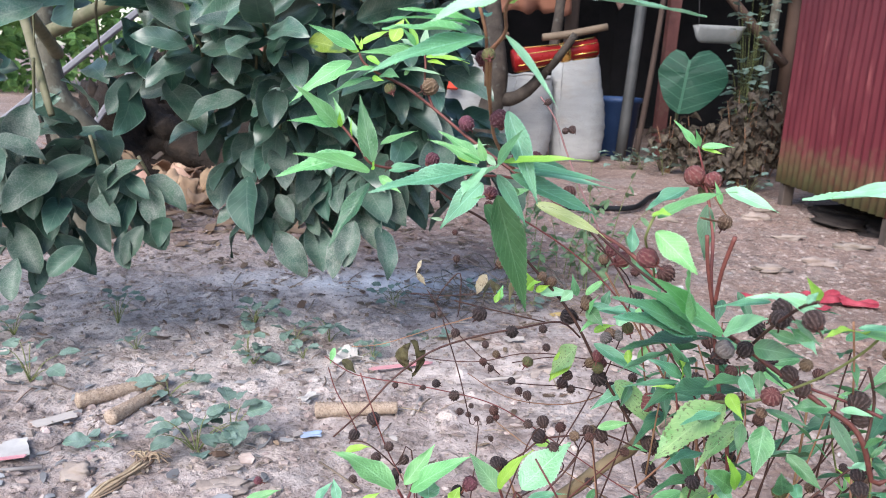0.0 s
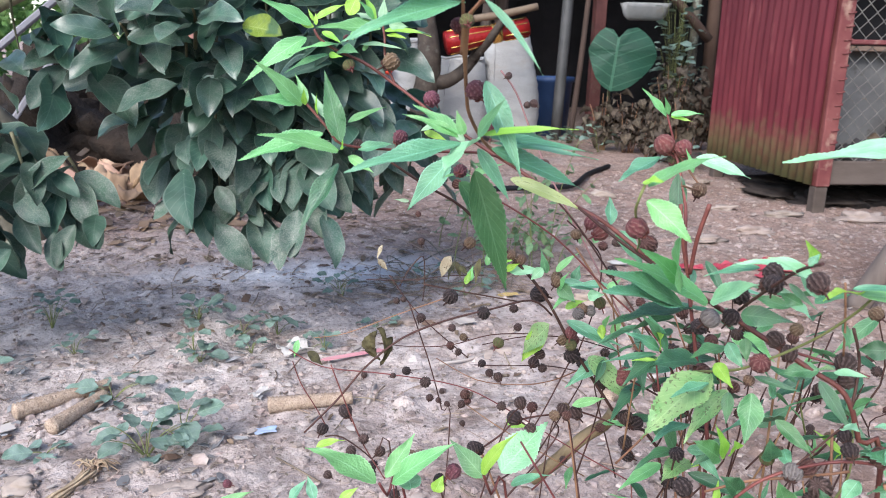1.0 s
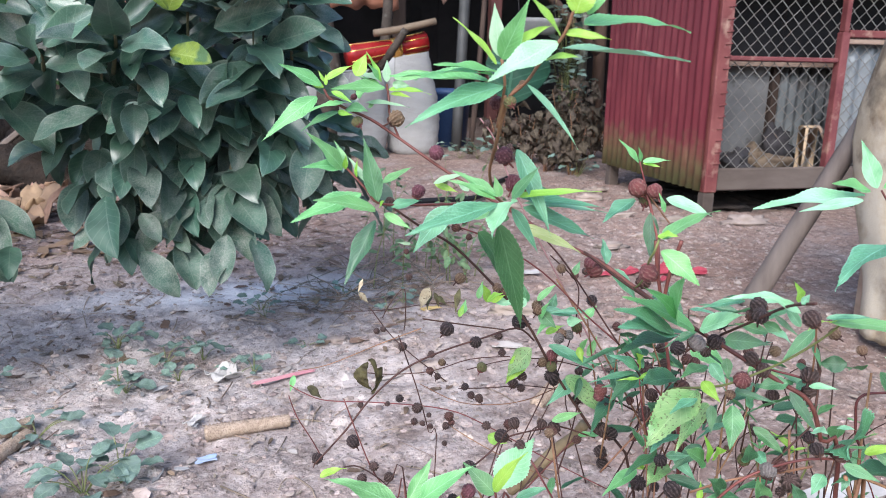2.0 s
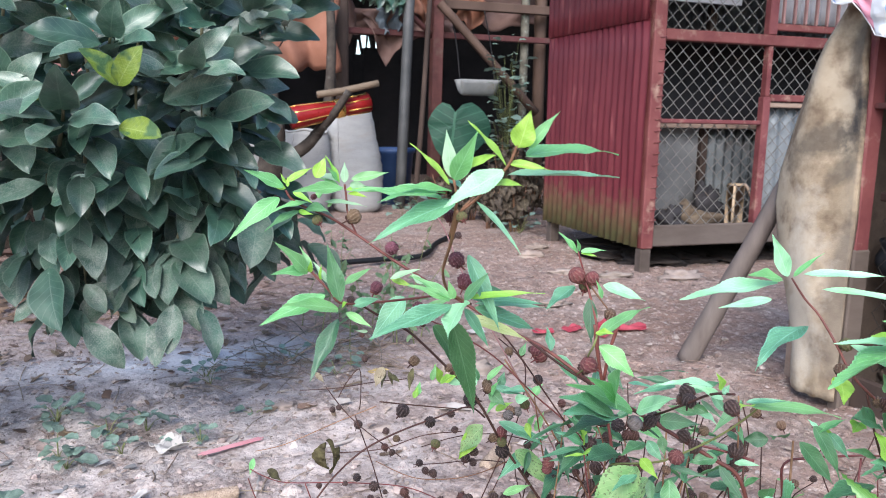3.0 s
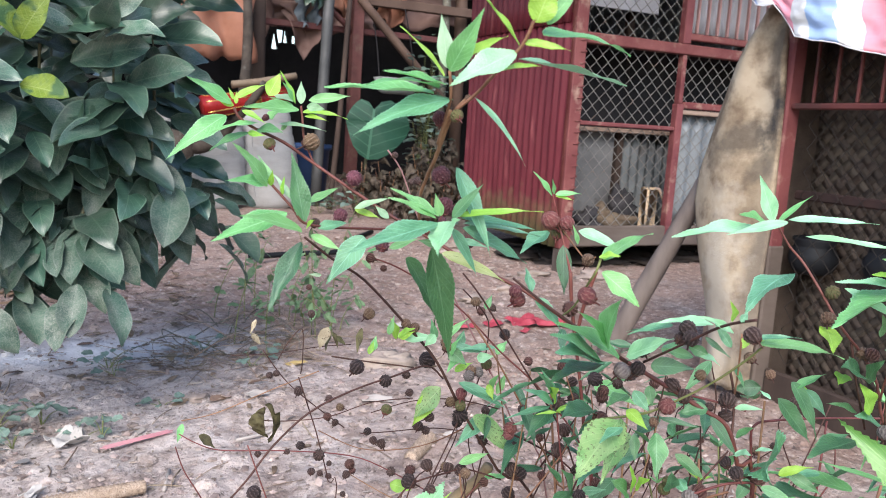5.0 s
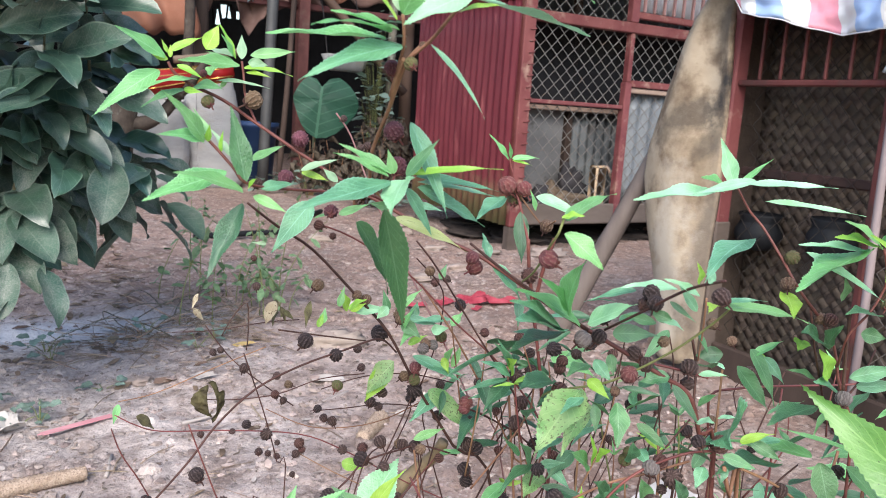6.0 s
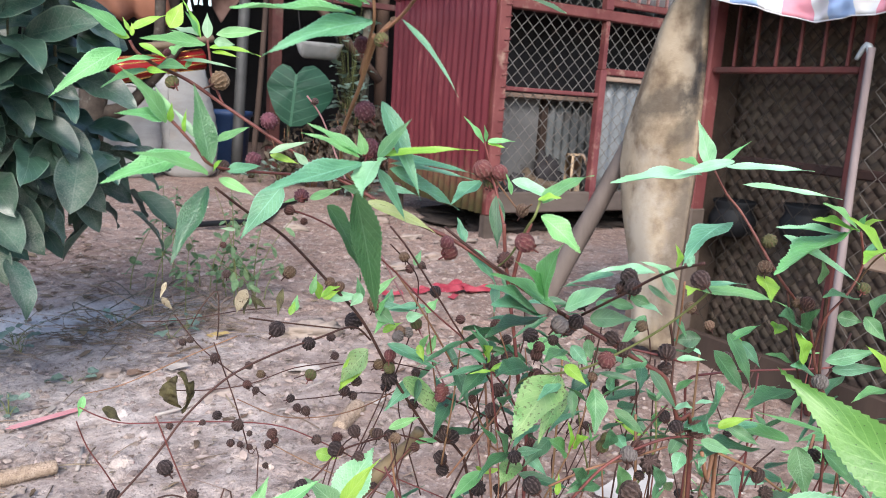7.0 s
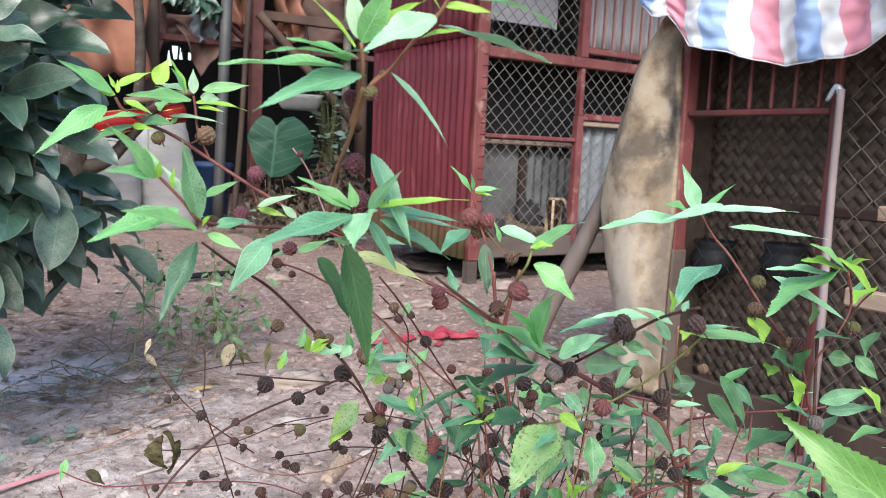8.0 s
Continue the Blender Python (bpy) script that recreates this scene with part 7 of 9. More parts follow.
capsule((0.298, 0.450, 0.387), 0.0040, DRYBROWN)
capsule((0.307, 0.450, 0.375), 0.0041, DRYBROWN)
capsule((0.344, 0.450, 0.389), 0.0037, DRY)
capsule((0.361, 0.450, 0.384), 0.0044, DRY)
# broad leaf close by
leaf((0.307, 0.370, 0.407), (0.271, 0.430, 0.455), 0.0277, -75, FLECK)
leaf((0.378, 0.420, 0.388), (0.290, 0.450, 0.423), 0.0119, -14, FRESH)
leaf((0.339, 0.400, 0.396), (0.304, 0.410, 0.416), 0.0125, -59, FRESH)
# lower right leaves
leaf((0.325, 0.500, 0.444), (0.340, 0.490, 0.411), 0.0113, 53, GREEN)
leaf((0.315, 0.500, 0.435), (0.335, 0.490, 0.409), 0.0120, 62, DEEP)
leaf((0.337, 0.500, 0.438), (0.345, 0.490, 0.424), 0.0076, 62, BLUE)
leaf((0.327, 0.500, 0.440), (0.339, 0.490, 0.451), 0.0067, 30, FRESH)
leaf((0.336, 0.505, 0.440), (0.346, 0.500, 0.425), 0.0065, 66, YOUNG)
leaf((0.216, 0.440, 0.462), (0.223, 0.430, 0.464), 0.0043, 25, MINT)
leaf((0.231, 0.450, 0.434), (0.230, 0.440, 0.438), 0.0065, 26, MINT)
leaf((0.244, 0.450, 0.434), (0.245, 0.440, 0.438), 0.0043, 19, MINT)
leaf((0.271, 0.460, 0.422), (0.242, 0.440, 0.425), 0.0318, 59, BLUE)
leaf((0.268, 0.450, 0.419), (0.282, 0.440, 0.410), 0.0068, 62, GREEN)
leaf((0.262, 0.450, 0.419), (0.273, 0.440, 0.426), 0.0058, 34, YOUNG)
leaf((0.292, 0.450, 0.415), (0.275, 0.460, 0.411), 0.0070, -13, BLUE)
leaf((0.331, 0.460, 0.424), (0.287, 0.455, 0.423), 0.0177, 4, DEEP)
leaf((0.327, 0.450, 0.397), (0.327, 0.440, 0.372), 0.0135, 38, GREEN)
leaf((0.334, 0.440, 0.398), (0.356, 0.430, 0.375), 0.0100, 53, GREEN)
leaf((0.298, 0.455, 0.399), (0.246, 0.450, 0.406), 0.0211, 2, DEEP)
leaf((0.251, 0.450, 0.414), (0.264, 0.440, 0.409), 0.0060, 59, GREEN)
leaf((0.241, 0.460, 0.437), (0.242, 0.450, 0.446), 0.0054, 51, GREEN)
leaf((0.228, 0.465, 0.447), (0.239, 0.455, 0.428), 0.0060, 53, DEEP)
leaf((0.245, 0.455, 0.407), (0.235, 0.450, 0.400), 0.0069, -14, BLUE)
leaf((0.255, 0.450, 0.407), (0.252, 0.450, 0.399), 0.0038, -35, BLUE)
leaf((0.224, 0.450, 0.477), (0.221, 0.440, 0.470), 0.0031, -1, GREEN)
leaf((0.254, 0.460, 0.461), (0.246, 0.470, 0.458), 0.0081, -75, DEEP)
leaf((0.231, 0.470, 0.449), (0.216, 0.475, 0.446), 0.0080, -34, GREEN)
leaf((0.206, 0.475, 0.445), (0.219, 0.460, 0.444), 0.0036, 41, DEEP)
capsule((0.251, 0.452, 0.419), 0.0045, DRYRED)
capsule((0.226, 0.470, 0.403), 0.0043, GREYCAP)
capsule((0.239, 0.455, 0.421), 0.0037, DRY)
capsule((0.223, 0.485, 0.401), 0.0034, GREENCAP)
capsule((0.223, 0.483, 0.406), 0.0031, GREENCAP)
capsule((0.234, 0.472, 0.404), 0.0039, DRYRED)
capsule((0.236, 0.465, 0.398), 0.0055, DRYBROWN)
capsule((0.219, 0.460, 0.390), 0.0058, DRYBROWN)
capsule((0.247, 0.470, 0.419), 0.0033, DRY)
capsule((0.244, 0.460, 0.477), 0.0031, TAN)
capsule((0.271, 0.470, 0.463), 0.0028, TAN)
capsule((0.235, 0.470, 0.390), 0.0028, DRYBROWN)
# lower middle leaves
leaf((0.196, 0.492, 0.439), (0.162, 0.480, 0.416), 0.0214, -4, SPOT)
leaf((0.209, 0.500, 0.427), (0.186, 0.490, 0.407), 0.0128, 5, SPOT)
leaf((0.184, 0.622, 0.393), (0.213, 0.610, 0.362), 0.0154, 45, SPOT)
leaf((0.201, 0.560, 0.418), (0.179, 0.550, 0.407), 0.0106, -8, DEEP)
leaf((0.209, 0.530, 0.428), (0.180, 0.520, 0.431), 0.0170, -12, DEEP)
leaf((0.200, 0.560, 0.420), (0.170, 0.560, 0.416), 0.0054, -16, BLUE)
leaf((0.202, 0.560, 0.422), (0.181, 0.560, 0.433), 0.0083, -40, BLUE)
leaf((0.202, 0.560, 0.428), (0.189, 0.560, 0.443), 0.0060, -54, GREEN)
leaf((0.202, 0.560, 0.425), (0.198, 0.550, 0.435), 0.0103, 103, YOUNG)
leaf((0.208, 0.565, 0.420), (0.192, 0.560, 0.444), 0.0073, -74, BLUE)
leaf((0.194, 0.485, 0.447), (0.195, 0.470, 0.442), 0.0063, 40, YOUNG)
leaf((0.209, 0.480, 0.435), (0.203, 0.470, 0.417), 0.0107, -16, GREEN)
leaf((0.204, 0.490, 0.431), (0.202, 0.485, 0.418), 0.0056, 3, DEEP)
leaf((0.192, 0.485, 0.438), (0.171, 0.475, 0.437), 0.0070, -2, BLUE)
leaf((0.218, 0.475, 0.425), (0.231, 0.465, 0.413), 0.0071, 43, GREEN)
leaf((0.206, 0.500, 0.448), (0.185, 0.490, 0.448), 0.0093, -5, GREEN)
leaf((0.201, 0.490, 0.454), (0.204, 0.480, 0.446), 0.0064, 56, BLUE)
leaf((0.206, 0.485, 0.458), (0.205, 0.480, 0.449), 0.0053, 30, GREEN)
leaf((0.218, 0.480, 0.433), (0.217, 0.475, 0.443), 0.0056, 106, BLUE)
leaf((0.206, 0.490, 0.399), (0.195, 0.480, 0.421), 0.0066, -104, YOUNG)
leaf((0.209, 0.490, 0.401), (0.208, 0.480, 0.411), 0.0071, 60, YOUNG)
leaf((0.204, 0.490, 0.399), (0.188, 0.485, 0.411), 0.0103, -57, GREEN)
leaf((0.222, 0.480, 0.403), (0.217, 0.475, 0.416), 0.0089, -143, DEEP)
leaf((0.227, 0.480, 0.408), (0.225, 0.470, 0.404), 0.0060, 39, BLUE)
leaf((0.193, 0.500, 0.411), (0.171, 0.490, 0.408), 0.0097, 9, BLUE)
leaf((0.206, 0.540, 0.376), (0.191, 0.530, 0.396), 0.0108, -80, GREEN)
leaf((0.208, 0.540, 0.376), (0.180, 0.530, 0.370), 0.0106, 10, GREEN)
leaf((0.213, 0.540, 0.375), (0.223, 0.530, 0.379), 0.0056, 67, BLUE)
leaf((0.218, 0.540, 0.374), (0.228, 0.530, 0.362), 0.0074, 46, BLUE)
leaf((0.214, 0.540, 0.369), (0.196, 0.530, 0.363), 0.0129, -4, SPOT)
leaf((0.210, 0.500, 0.370), (0.210, 0.500, 0.382), 0.0036, -25, YOUNG)
leaf((0.230, 0.475, 0.380), (0.220, 0.470, 0.399), 0.0110, -111, GREEN)
leaf((0.219, 0.480, 0.383), (0.197, 0.480, 0.384), 0.0088, -15, GREEN)
leaf((0.240, 0.460, 0.388), (0.232, 0.460, 0.401), 0.0076, -89, DEEP)
leaf((0.213, 0.485, 0.382), (0.200, 0.480, 0.396), 0.0118, -70, DEEP)
capsule((0.173, 0.620, 0.395), 0.0055, DRY)
capsule((0.180, 0.628, 0.353), 0.0047, DRYBROWN)
capsule((0.172, 0.630, 0.355), 0.0039, DRYBROWN)
capsule((0.139, 0.620, 0.355), 0.0051, DRY)
capsule((0.154, 0.635, 0.429), 0.0058, DRY)
capsule((0.175, 0.613, 0.427), 0.0037, TAN)
capsule((0.185, 0.612, 0.431), 0.0037, GREENCAP)
capsule((0.202, 0.600, 0.363), 0.0049, DRYBROWN)
capsule((0.209, 0.600, 0.359), 0.0046, DRY)
capsule((0.207, 0.610, 0.341), 0.0047, DRY)
capsule((0.209, 0.610, 0.332), 0.0043, DRY)
capsule((0.238, 0.610, 0.313), 0.0060, DRY)
capsule((0.212, 0.565, 0.390), 0.0046, DRYBROWN)
capsule((0.215, 0.565, 0.402), 0.0042, DRYBROWN)
capsule((0.199, 0.600, 0.391), 0.0045, REDCAP)
capsule((0.213, 0.570, 0.417), 0.0049, DRYBROWN)
capsule((0.193, 0.500, 0.379), 0.0048, DRY)
capsule((0.207, 0.600, 0.403), 0.0034, DRYBROWN)
capsule((0.216, 0.600, 0.396), 0.0031, DRYRED)
capsule((0.226, 0.600, 0.355), 0.0032, DRYRED)
capsule((0.206, 0.520, 0.427), 0.0047, DRYRED)
capsule((0.175, 0.625, 0.403), 0.0035, REDCAP)
capsule((0.168, 0.625, 0.403), 0.0035, TAN)
capsule((0.161, 0.620, 0.442), 0.0037, TAN)
capsule((0.140, 0.625, 0.454), 0.0033, TAN)
capsule((0.134, 0.625, 0.457), 0.0033, TAN)
capsule((0.139, 0.630, 0.450), 0.0030, DRYRED)
capsule((0.199, 0.585, 0.440), 0.0029, DRYRED)
capsule((0.215, 0.590, 0.387), 0.0027, DRYRED)
capsule((0.096, 0.604, 0.439), 0.0048, DRY)
capsule((0.116, 0.609, 0.427), 0.0041, DRY)
capsule((0.109, 0.623, 0.465), 0.0038, TAN)
capsule((0.037, 0.596, 0.375), 0.0042, DRY)
capsule((0.116, 0.614, 0.338), 0.0046, DRY)
capsule((0.021, 0.660, 0.331), 0.0042, DRY)
capsule((0.086, 0.640, 0.371), 0.0039, DRYBROWN)
capsule((0.074, 0.640, 0.379), 0.0029, DRY)
capsule((0.048, 0.640, 0.377), 0.0022, DRYBROWN)
capsule((0.066, 0.640, 0.376), 0.0019, DRYBROWN)
capsule((0.135, 0.640, 0.353), 0.0035, DRYBROWN)
capsule((0.133, 0.648, 0.393), 0.0038, GREENCAP)
capsule((0.115, 0.665, 0.350), 0.0036, DRYRED)
capsule((0.113, 0.665, 0.343), 0.0029, DRYBROWN)
capsule((0.117, 0.665, 0.345), 0.0025, DRYRED)
capsule((0.093, 0.680, 0.341), 0.0029, DRYBROWN)
capsule((0.099, 0.680, 0.339), 0.0022, DRYBROWN)
capsule((0.105, 0.680, 0.336), 0.0022, DRYBROWN)
capsule((0.116, 0.680, 0.321), 0.0022, DRYBROWN)
capsule((0.088, 0.700, 0.392), 0.0036, DRYBROWN)
capsule((0.072, 0.720, 0.398), 0.0026, DRYBROWN)
capsule((0.077, 0.720, 0.399), 0.0026, DRYBROWN)
capsule((0.110, 0.700, 0.384), 0.0030, DRYBROWN)
capsule((0.118, 0.700, 0.377), 0.0030, TAN)
capsule((0.109, 0.700, 0.371), 0.0030, DRYRED)
capsule((0.115, 0.700, 0.366), 0.0026, DRYBROWN)
capsule((0.125, 0.660, 0.374), 0.0028, DRY)
capsule((0.157, 0.650, 0.378), 0.0040, DRYBROWN)
capsule((0.163, 0.650, 0.374), 0.0033, DRYBROWN)
capsule((0.137, 0.665, 0.362), 0.0033, DRYBROWN)
capsule((0.131, 0.665, 0.365), 0.0029, DRYBROWN)
capsule((0.138, 0.630, 0.422), 0.0030, DRYBROWN)
capsule((0.141, 0.630, 0.410), 0.0027, DRYBROWN)
capsule((0.082, 0.660, 0.474), 0.0020, DRYRED)
capsule((0.084, 0.660, 0.457), 0.0026, DRYBROWN)
capsule((0.197, 0.630, 0.392), 0.0032, DRYBROWN)
capsule((0.209, 0.610, 0.374), 0.0032, DRYBROWN)
capsule((0.196, 0.630, 0.371), 0.0036, DRYBROWN)
capsule((0.194, 0.620, 0.346), 0.0032, DRYRED)
capsule((0.099, 0.660, 0.355), 0.0021, DRYBROWN)
capsule((0.181, 0.650, 0.307), 0.0030, DRYBROWN)
capsule((0.135, 0.660, 0.558), 0.0023, DRYBROWN)
capsule((0.151, 0.660, 0.542), 0.0027, DRYBROWN)
capsule((0.147, 0.660, 0.541), 0.0024, DRYBROWN)
leaf((0.129, 0.627, 0.447), (0.122, 0.620, 0.462), 0.0072, -103, YOUNG)
leaf((0.131, 0.627, 0.447), (0.138, 0.620, 0.453), 0.0046, 78, YOUNG)
leaf((0.133, 0.626, 0.447), (0.154, 0.620, 0.448), 0.0077, 44, MINT)
leaf((0.108, 0.610, 0.446), (0.109, 0.610, 0.455), 0.0045, -40, FRESH)
leaf((0.157, 0.625, 0.412), (0.144, 0.630, 0.387), 0.0123, -77, YOUNG)
leaf((0.165, 0.610, 0.421), (0.196, 0.600, 0.404), 0.0092, 35, BLUE)
leaf((0.162, 0.620, 0.440), (0.170, 0.610, 0.432), 0.0087, 63, GREEN)
leaf((0.171, 0.620, 0.434), (0.156, 0.610, 0.428), 0.0076, -3, FRESH)
leaf((0.152, 0.620, 0.450), (0.145, 0.620, 0.443), 0.0066, -62, MINT)
leaf((0.177, 0.610, 0.436), (0.183, 0.600, 0.440), 0.0067, 83, MINT)
leaf((0.186, 0.610, 0.418), (0.185, 0.600, 0.411), 0.0054, 27, YOUNG)
leaf((0.188, 0.610, 0.414), (0.188, 0.600, 0.428), 0.0069, 89, FRESH)
leaf((0.162, 0.620, 0.435), (0.165, 0.610, 0.451), 0.0057, 88, FRESH)
leaf((0.143, 0.660, 0.334), (0.155, 0.650, 0.332), 0.0088, 61, YOUNG)
leaf((0.175, 0.600, 0.470), (0.179, 0.600, 0.479), 0.0045, 59, GREEN)
leaf((0.007, 0.660, 0.393), (0.004, 0.660, 0.381), 0.0043, 13, FRESH)
leaf((0.014, 0.640, 0.393), (0.023, 0.640, 0.384), 0.0064, 46, TORN)
leaf((0.108, 0.700, 0.436), (0.101, 0.700, 0.420), 0.0087, -46, CREAM)
leaf((0.112, 0.710, 0.430), (0.106, 0.700, 0.419), 0.0064, 30, TORN)
leaf((0.125, 0.680, 0.440), (0.122, 0.680, 0.422), 0.0055, 45, TORN)
leaf((0.062, 0.720, 0.439), (0.058, 0.720, 0.428), 0.0035, -52, CREAM)
leaf((0.059, 0.720, 0.429), (0.066, 0.720, 0.420), 0.0046, 71, CREAM)
leaf((0.113, 0.700, 0.429), (0.121, 0.700, 0.422), 0.0043, 60, TORN)
leaf((0.111, 0.700, 0.432), (0.115, 0.700, 0.420), 0.0051, 52, TORN)
# leaves close below the lens
leaf((0.052, 0.530, 0.369), (0.017, 0.560, 0.374), 0.0158, -6, FRESH)
leaf((0.057, 0.530, 0.372), (0.072, 0.540, 0.390), 0.0092, 46, FRESH)
leaf((0.060, 0.530, 0.369), (0.090, 0.520, 0.395), 0.0139, 30, FRESH)
leaf((0.105, 0.530, 0.370), (0.089, 0.540, 0.386), 0.0109, -52, GREEN)
leaf((0.104, 0.530, 0.372), (0.118, 0.520, 0.399), 0.0096, 49, YOUNG)
leaf((0.124, 0.580, 0.342), (0.155, 0.600, 0.362), 0.0210, 23, MINT)
leaf((0.070, 0.540, 0.359), (0.068, 0.540, 0.374), 0.0117, 3, BLUE)
leaf((0.021, 0.560, 0.342), (0.017, 0.570, 0.351), 0.0062, -14, BLUE)
leaf((0.006, 0.580, 0.329), (0.016, 0.580, 0.343), 0.0069, 35, BLUE)
leaf((-0.036, 0.580, 0.327), (-0.013, 0.580, 0.337), 0.0075, 25, FRESH)
leaf((0.034, 0.550, 0.348), (0.044, 0.550, 0.355), 0.0049, 55, YOUNG)
leaf((0.121, 0.540, 0.359), (0.139, 0.530, 0.370), 0.0070, 26, BLUE)
leaf((0.019, 0.620, 0.340), (0.036, 0.620, 0.344), 0.0070, 18, YOUNG)
leaf((0.081, 0.530, 0.363), (0.085, 0.530, 0.372), 0.0068, 73, YOUNG)
capsule((0.090, 0.530, 0.374), 0.0045, PURPLE)
capsule((-0.027, 0.580, 0.342), 0.0029, PURPLE)
capsule((0.047, 0.580, 0.366), 0.0032, DRYBROWN)
capsule((0.040, 0.580, 0.359), 0.0032, DRYBROWN)
capsule((0.056, 0.580, 0.358), 0.0032, DRYBROWN)
capsule((0.052, 0.580, 0.350), 0.0032, DRY)
capsule((0.051, 0.580, 0.345), 0.0029, DRY)
capsule((0.027, 0.580, 0.345), 0.0026, DRYBROWN)
capsule((0.111, 0.600, 0.347), 0.0041, DRY)
stem([(0.030, 0.580, 0.410), (0.039, 0.580, 0.383), (0.047, 0.580, 0.362), (0.058, 0.570, 0.347), (0.063, 0.560, 0.341), (0.080, 0.570, -0.020)], 0.0005, 0.0006, STEM_RED)
stem([(0.027, 0.560, 0.379), (0.036, 0.560, 0.378), (0.051, 0.560, 0.365), (0.064, 0.560, 0.346), (0.090, 0.570, -0.020)], 0.0006, 0.0006, STEM_DARK)
stem([(0.054, 0.530, 0.369), (0.058, 0.535, 0.359), (0.071, 0.550, 0.333), (0.120, 0.560, -0.020)], 0.0011, 0.0010, STEM_RED)
stem([(0.105, 0.530, 0.371), (0.111, 0.540, 0.354), (0.124, 0.550, 0.327), (0.160, 0.570, -0.020)], 0.0011, 0.0010, STEM_RED)
leaf((0.211, 0.420, 0.548), (0.199, 0.440, 0.540), 0.0049, -58, MINT)
leaf((0.160, 0.620, 0.448), (0.172, 0.615, 0.461), 0.0055, 49, FRESH)
leaf((0.164, 0.620, 0.442), (0.184, 0.610, 0.438), 0.0064, 43, BLUE)
leaf((0.167, 0.620, 0.425), (0.180, 0.620, 0.430), 0.0056, 35, YOUNG)
leaf((0.117, 0.610, 0.455), (0.120, 0.610, 0.467), 0.0043, -26, FRESH)
leaf((0.123, 0.610, 0.453), (0.129, 0.600, 0.461), 0.0071, 43, YOUNG)
leaf((0.105, 0.610, 0.444), (0.108, 0.610, 0.452), 0.0039, 68, YOUNG)
leaf((0.158, 0.620, 0.415), (0.144, 0.630, 0.392), 0.0144, -62, SPOT)
leaf((0.172, 0.610, 0.418), (0.198, 0.600, 0.407), 0.0060, 29, BLUE)
leaf((0.185, 0.600, 0.441), (0.192, 0.600, 0.449), 0.0064, 29, FRESH)
leaf((0.157, 0.630, 0.444), (0.153, 0.630, 0.458), 0.0054, -15, GREEN)
leaf((0.174, 0.630, 0.438), (0.177, 0.630, 0.449), 0.0062, -27, BLUE)
leaf((0.193, 0.610, 0.411), (0.199, 0.610, 0.425), 0.0054, 58, FRESH)
capsule((0.162, 0.625, 0.443), 0.0038, TAN)
capsule((0.172, 0.610, 0.425), 0.0038, GREYCAP)
capsule((0.180, 0.612, 0.426), 0.0034, GREYCAP)
capsule((0.170, 0.615, 0.412), 0.0038, REDCAP)
capsule((0.171, 0.617, 0.403), 0.0038, GREENCAP)
capsule((0.156, 0.630, 0.392), 0.0035, DRYBROWN)
capsule((0.198, 0.600, 0.387), 0.0038, REDCAP)
capsule((0.194, 0.640, 0.458), 0.0032, DRYRED)
capsule((0.202, 0.640, 0.460), 0.0028, DRYBROWN)
capsule((0.221, 0.580, 0.436), 0.0037, DRYRED)
# thick of small leaves and capsules low in the weed
frnd = random.Random(77)
for i in range(150):
    x = frnd.uniform(0.15, 0.52)
    y = 0.46 + 0.2 * frnd.random() - 0.12 * (x - 0.14) / 0.36 * frnd.random()
    z = 0.10 + 0.32 * frnd.random() ** 0.9 - 0.10 * max(0, 0.22 - x) / 0.08
    a, l = frnd.uniform(0, 6.28), frnd.uniform(0.014, 0.042)
    d = Vector((math.cos(a), 0.7 * math.sin(a), frnd.uniform(-0.5, 0.5))).normalized() * l
    b = Vector((x, y, z))
    leaf(b, b + d, l * frnd.uniform(0.26, 0.40), frnd.uniform(-50, 50), frnd.choice((GREEN, DEEP, GREEN, DEEP, MINT, BLUE, FRESH, SPOT)))
    if i % 2 == 0:
        q = Vector((x + frnd.uniform(-0.05, 0.05), y + frnd.uniform(-0.04, 0.04), max(0.0, z - frnd.uniform(0.05, 0.2))))
        stem([tuple(q), tuple(q.lerp(b, 0.5) + Vector((frnd.uniform(-0.01, 0.01), 0, 0))), tuple(b)], 0.0009, 0.0006, frnd.choice((STEM_RED, STEM_DARK, STEM_BROWN)))
for i in range(70):
    x = frnd.uniform(0.06, 0.46)
    y = frnd.uniform(0.50, 0.70) - 0.1 * x
    z = frnd.uniform(0.14, 0.40) - 0.25 * max(0, 0.2 - x)
    capsule((x, y, z), frnd.uniform(0.0025, 0.0046), frnd.choice((DRY, DRYBROWN, DRYBROWN, DRYRED, TAN)))
    stem([(x + frnd.uniform(-0.03, 0.03), y, max(0.02, z - frnd.uniform(0.03, 0.1))), (x + frnd.uniform(-0.01, 0.01), y + 0.01, z - 0.02), (x, y, z - 0.003)], 0.0008, 0.0005, STEM_DARK)
for x, y, x2, z2 in ((0.20, 0.60, 0.17, 0.36), (0.24, 0.58, 0.22, 0.42), (0.26, 0.6, 0.30, 0.40), (0.22, 0.62, 0.12, 0.33), (0.30, 0.52, 0.34, 0.42), (0.34, 0.52, 0.40, 0.40), (0.28, 0.50, 0.27, 0.40), (0.38, 0.48, 0.44, 0.38)):
    stem([(x, y, -0.02), ((x + x2) / 2 + 0.01, y, z2 * 0.5), (x2, y + 0.01, z2)], 0.0022, 0.0010, frnd.choice((STEM_RED, STEM_BROWN)))

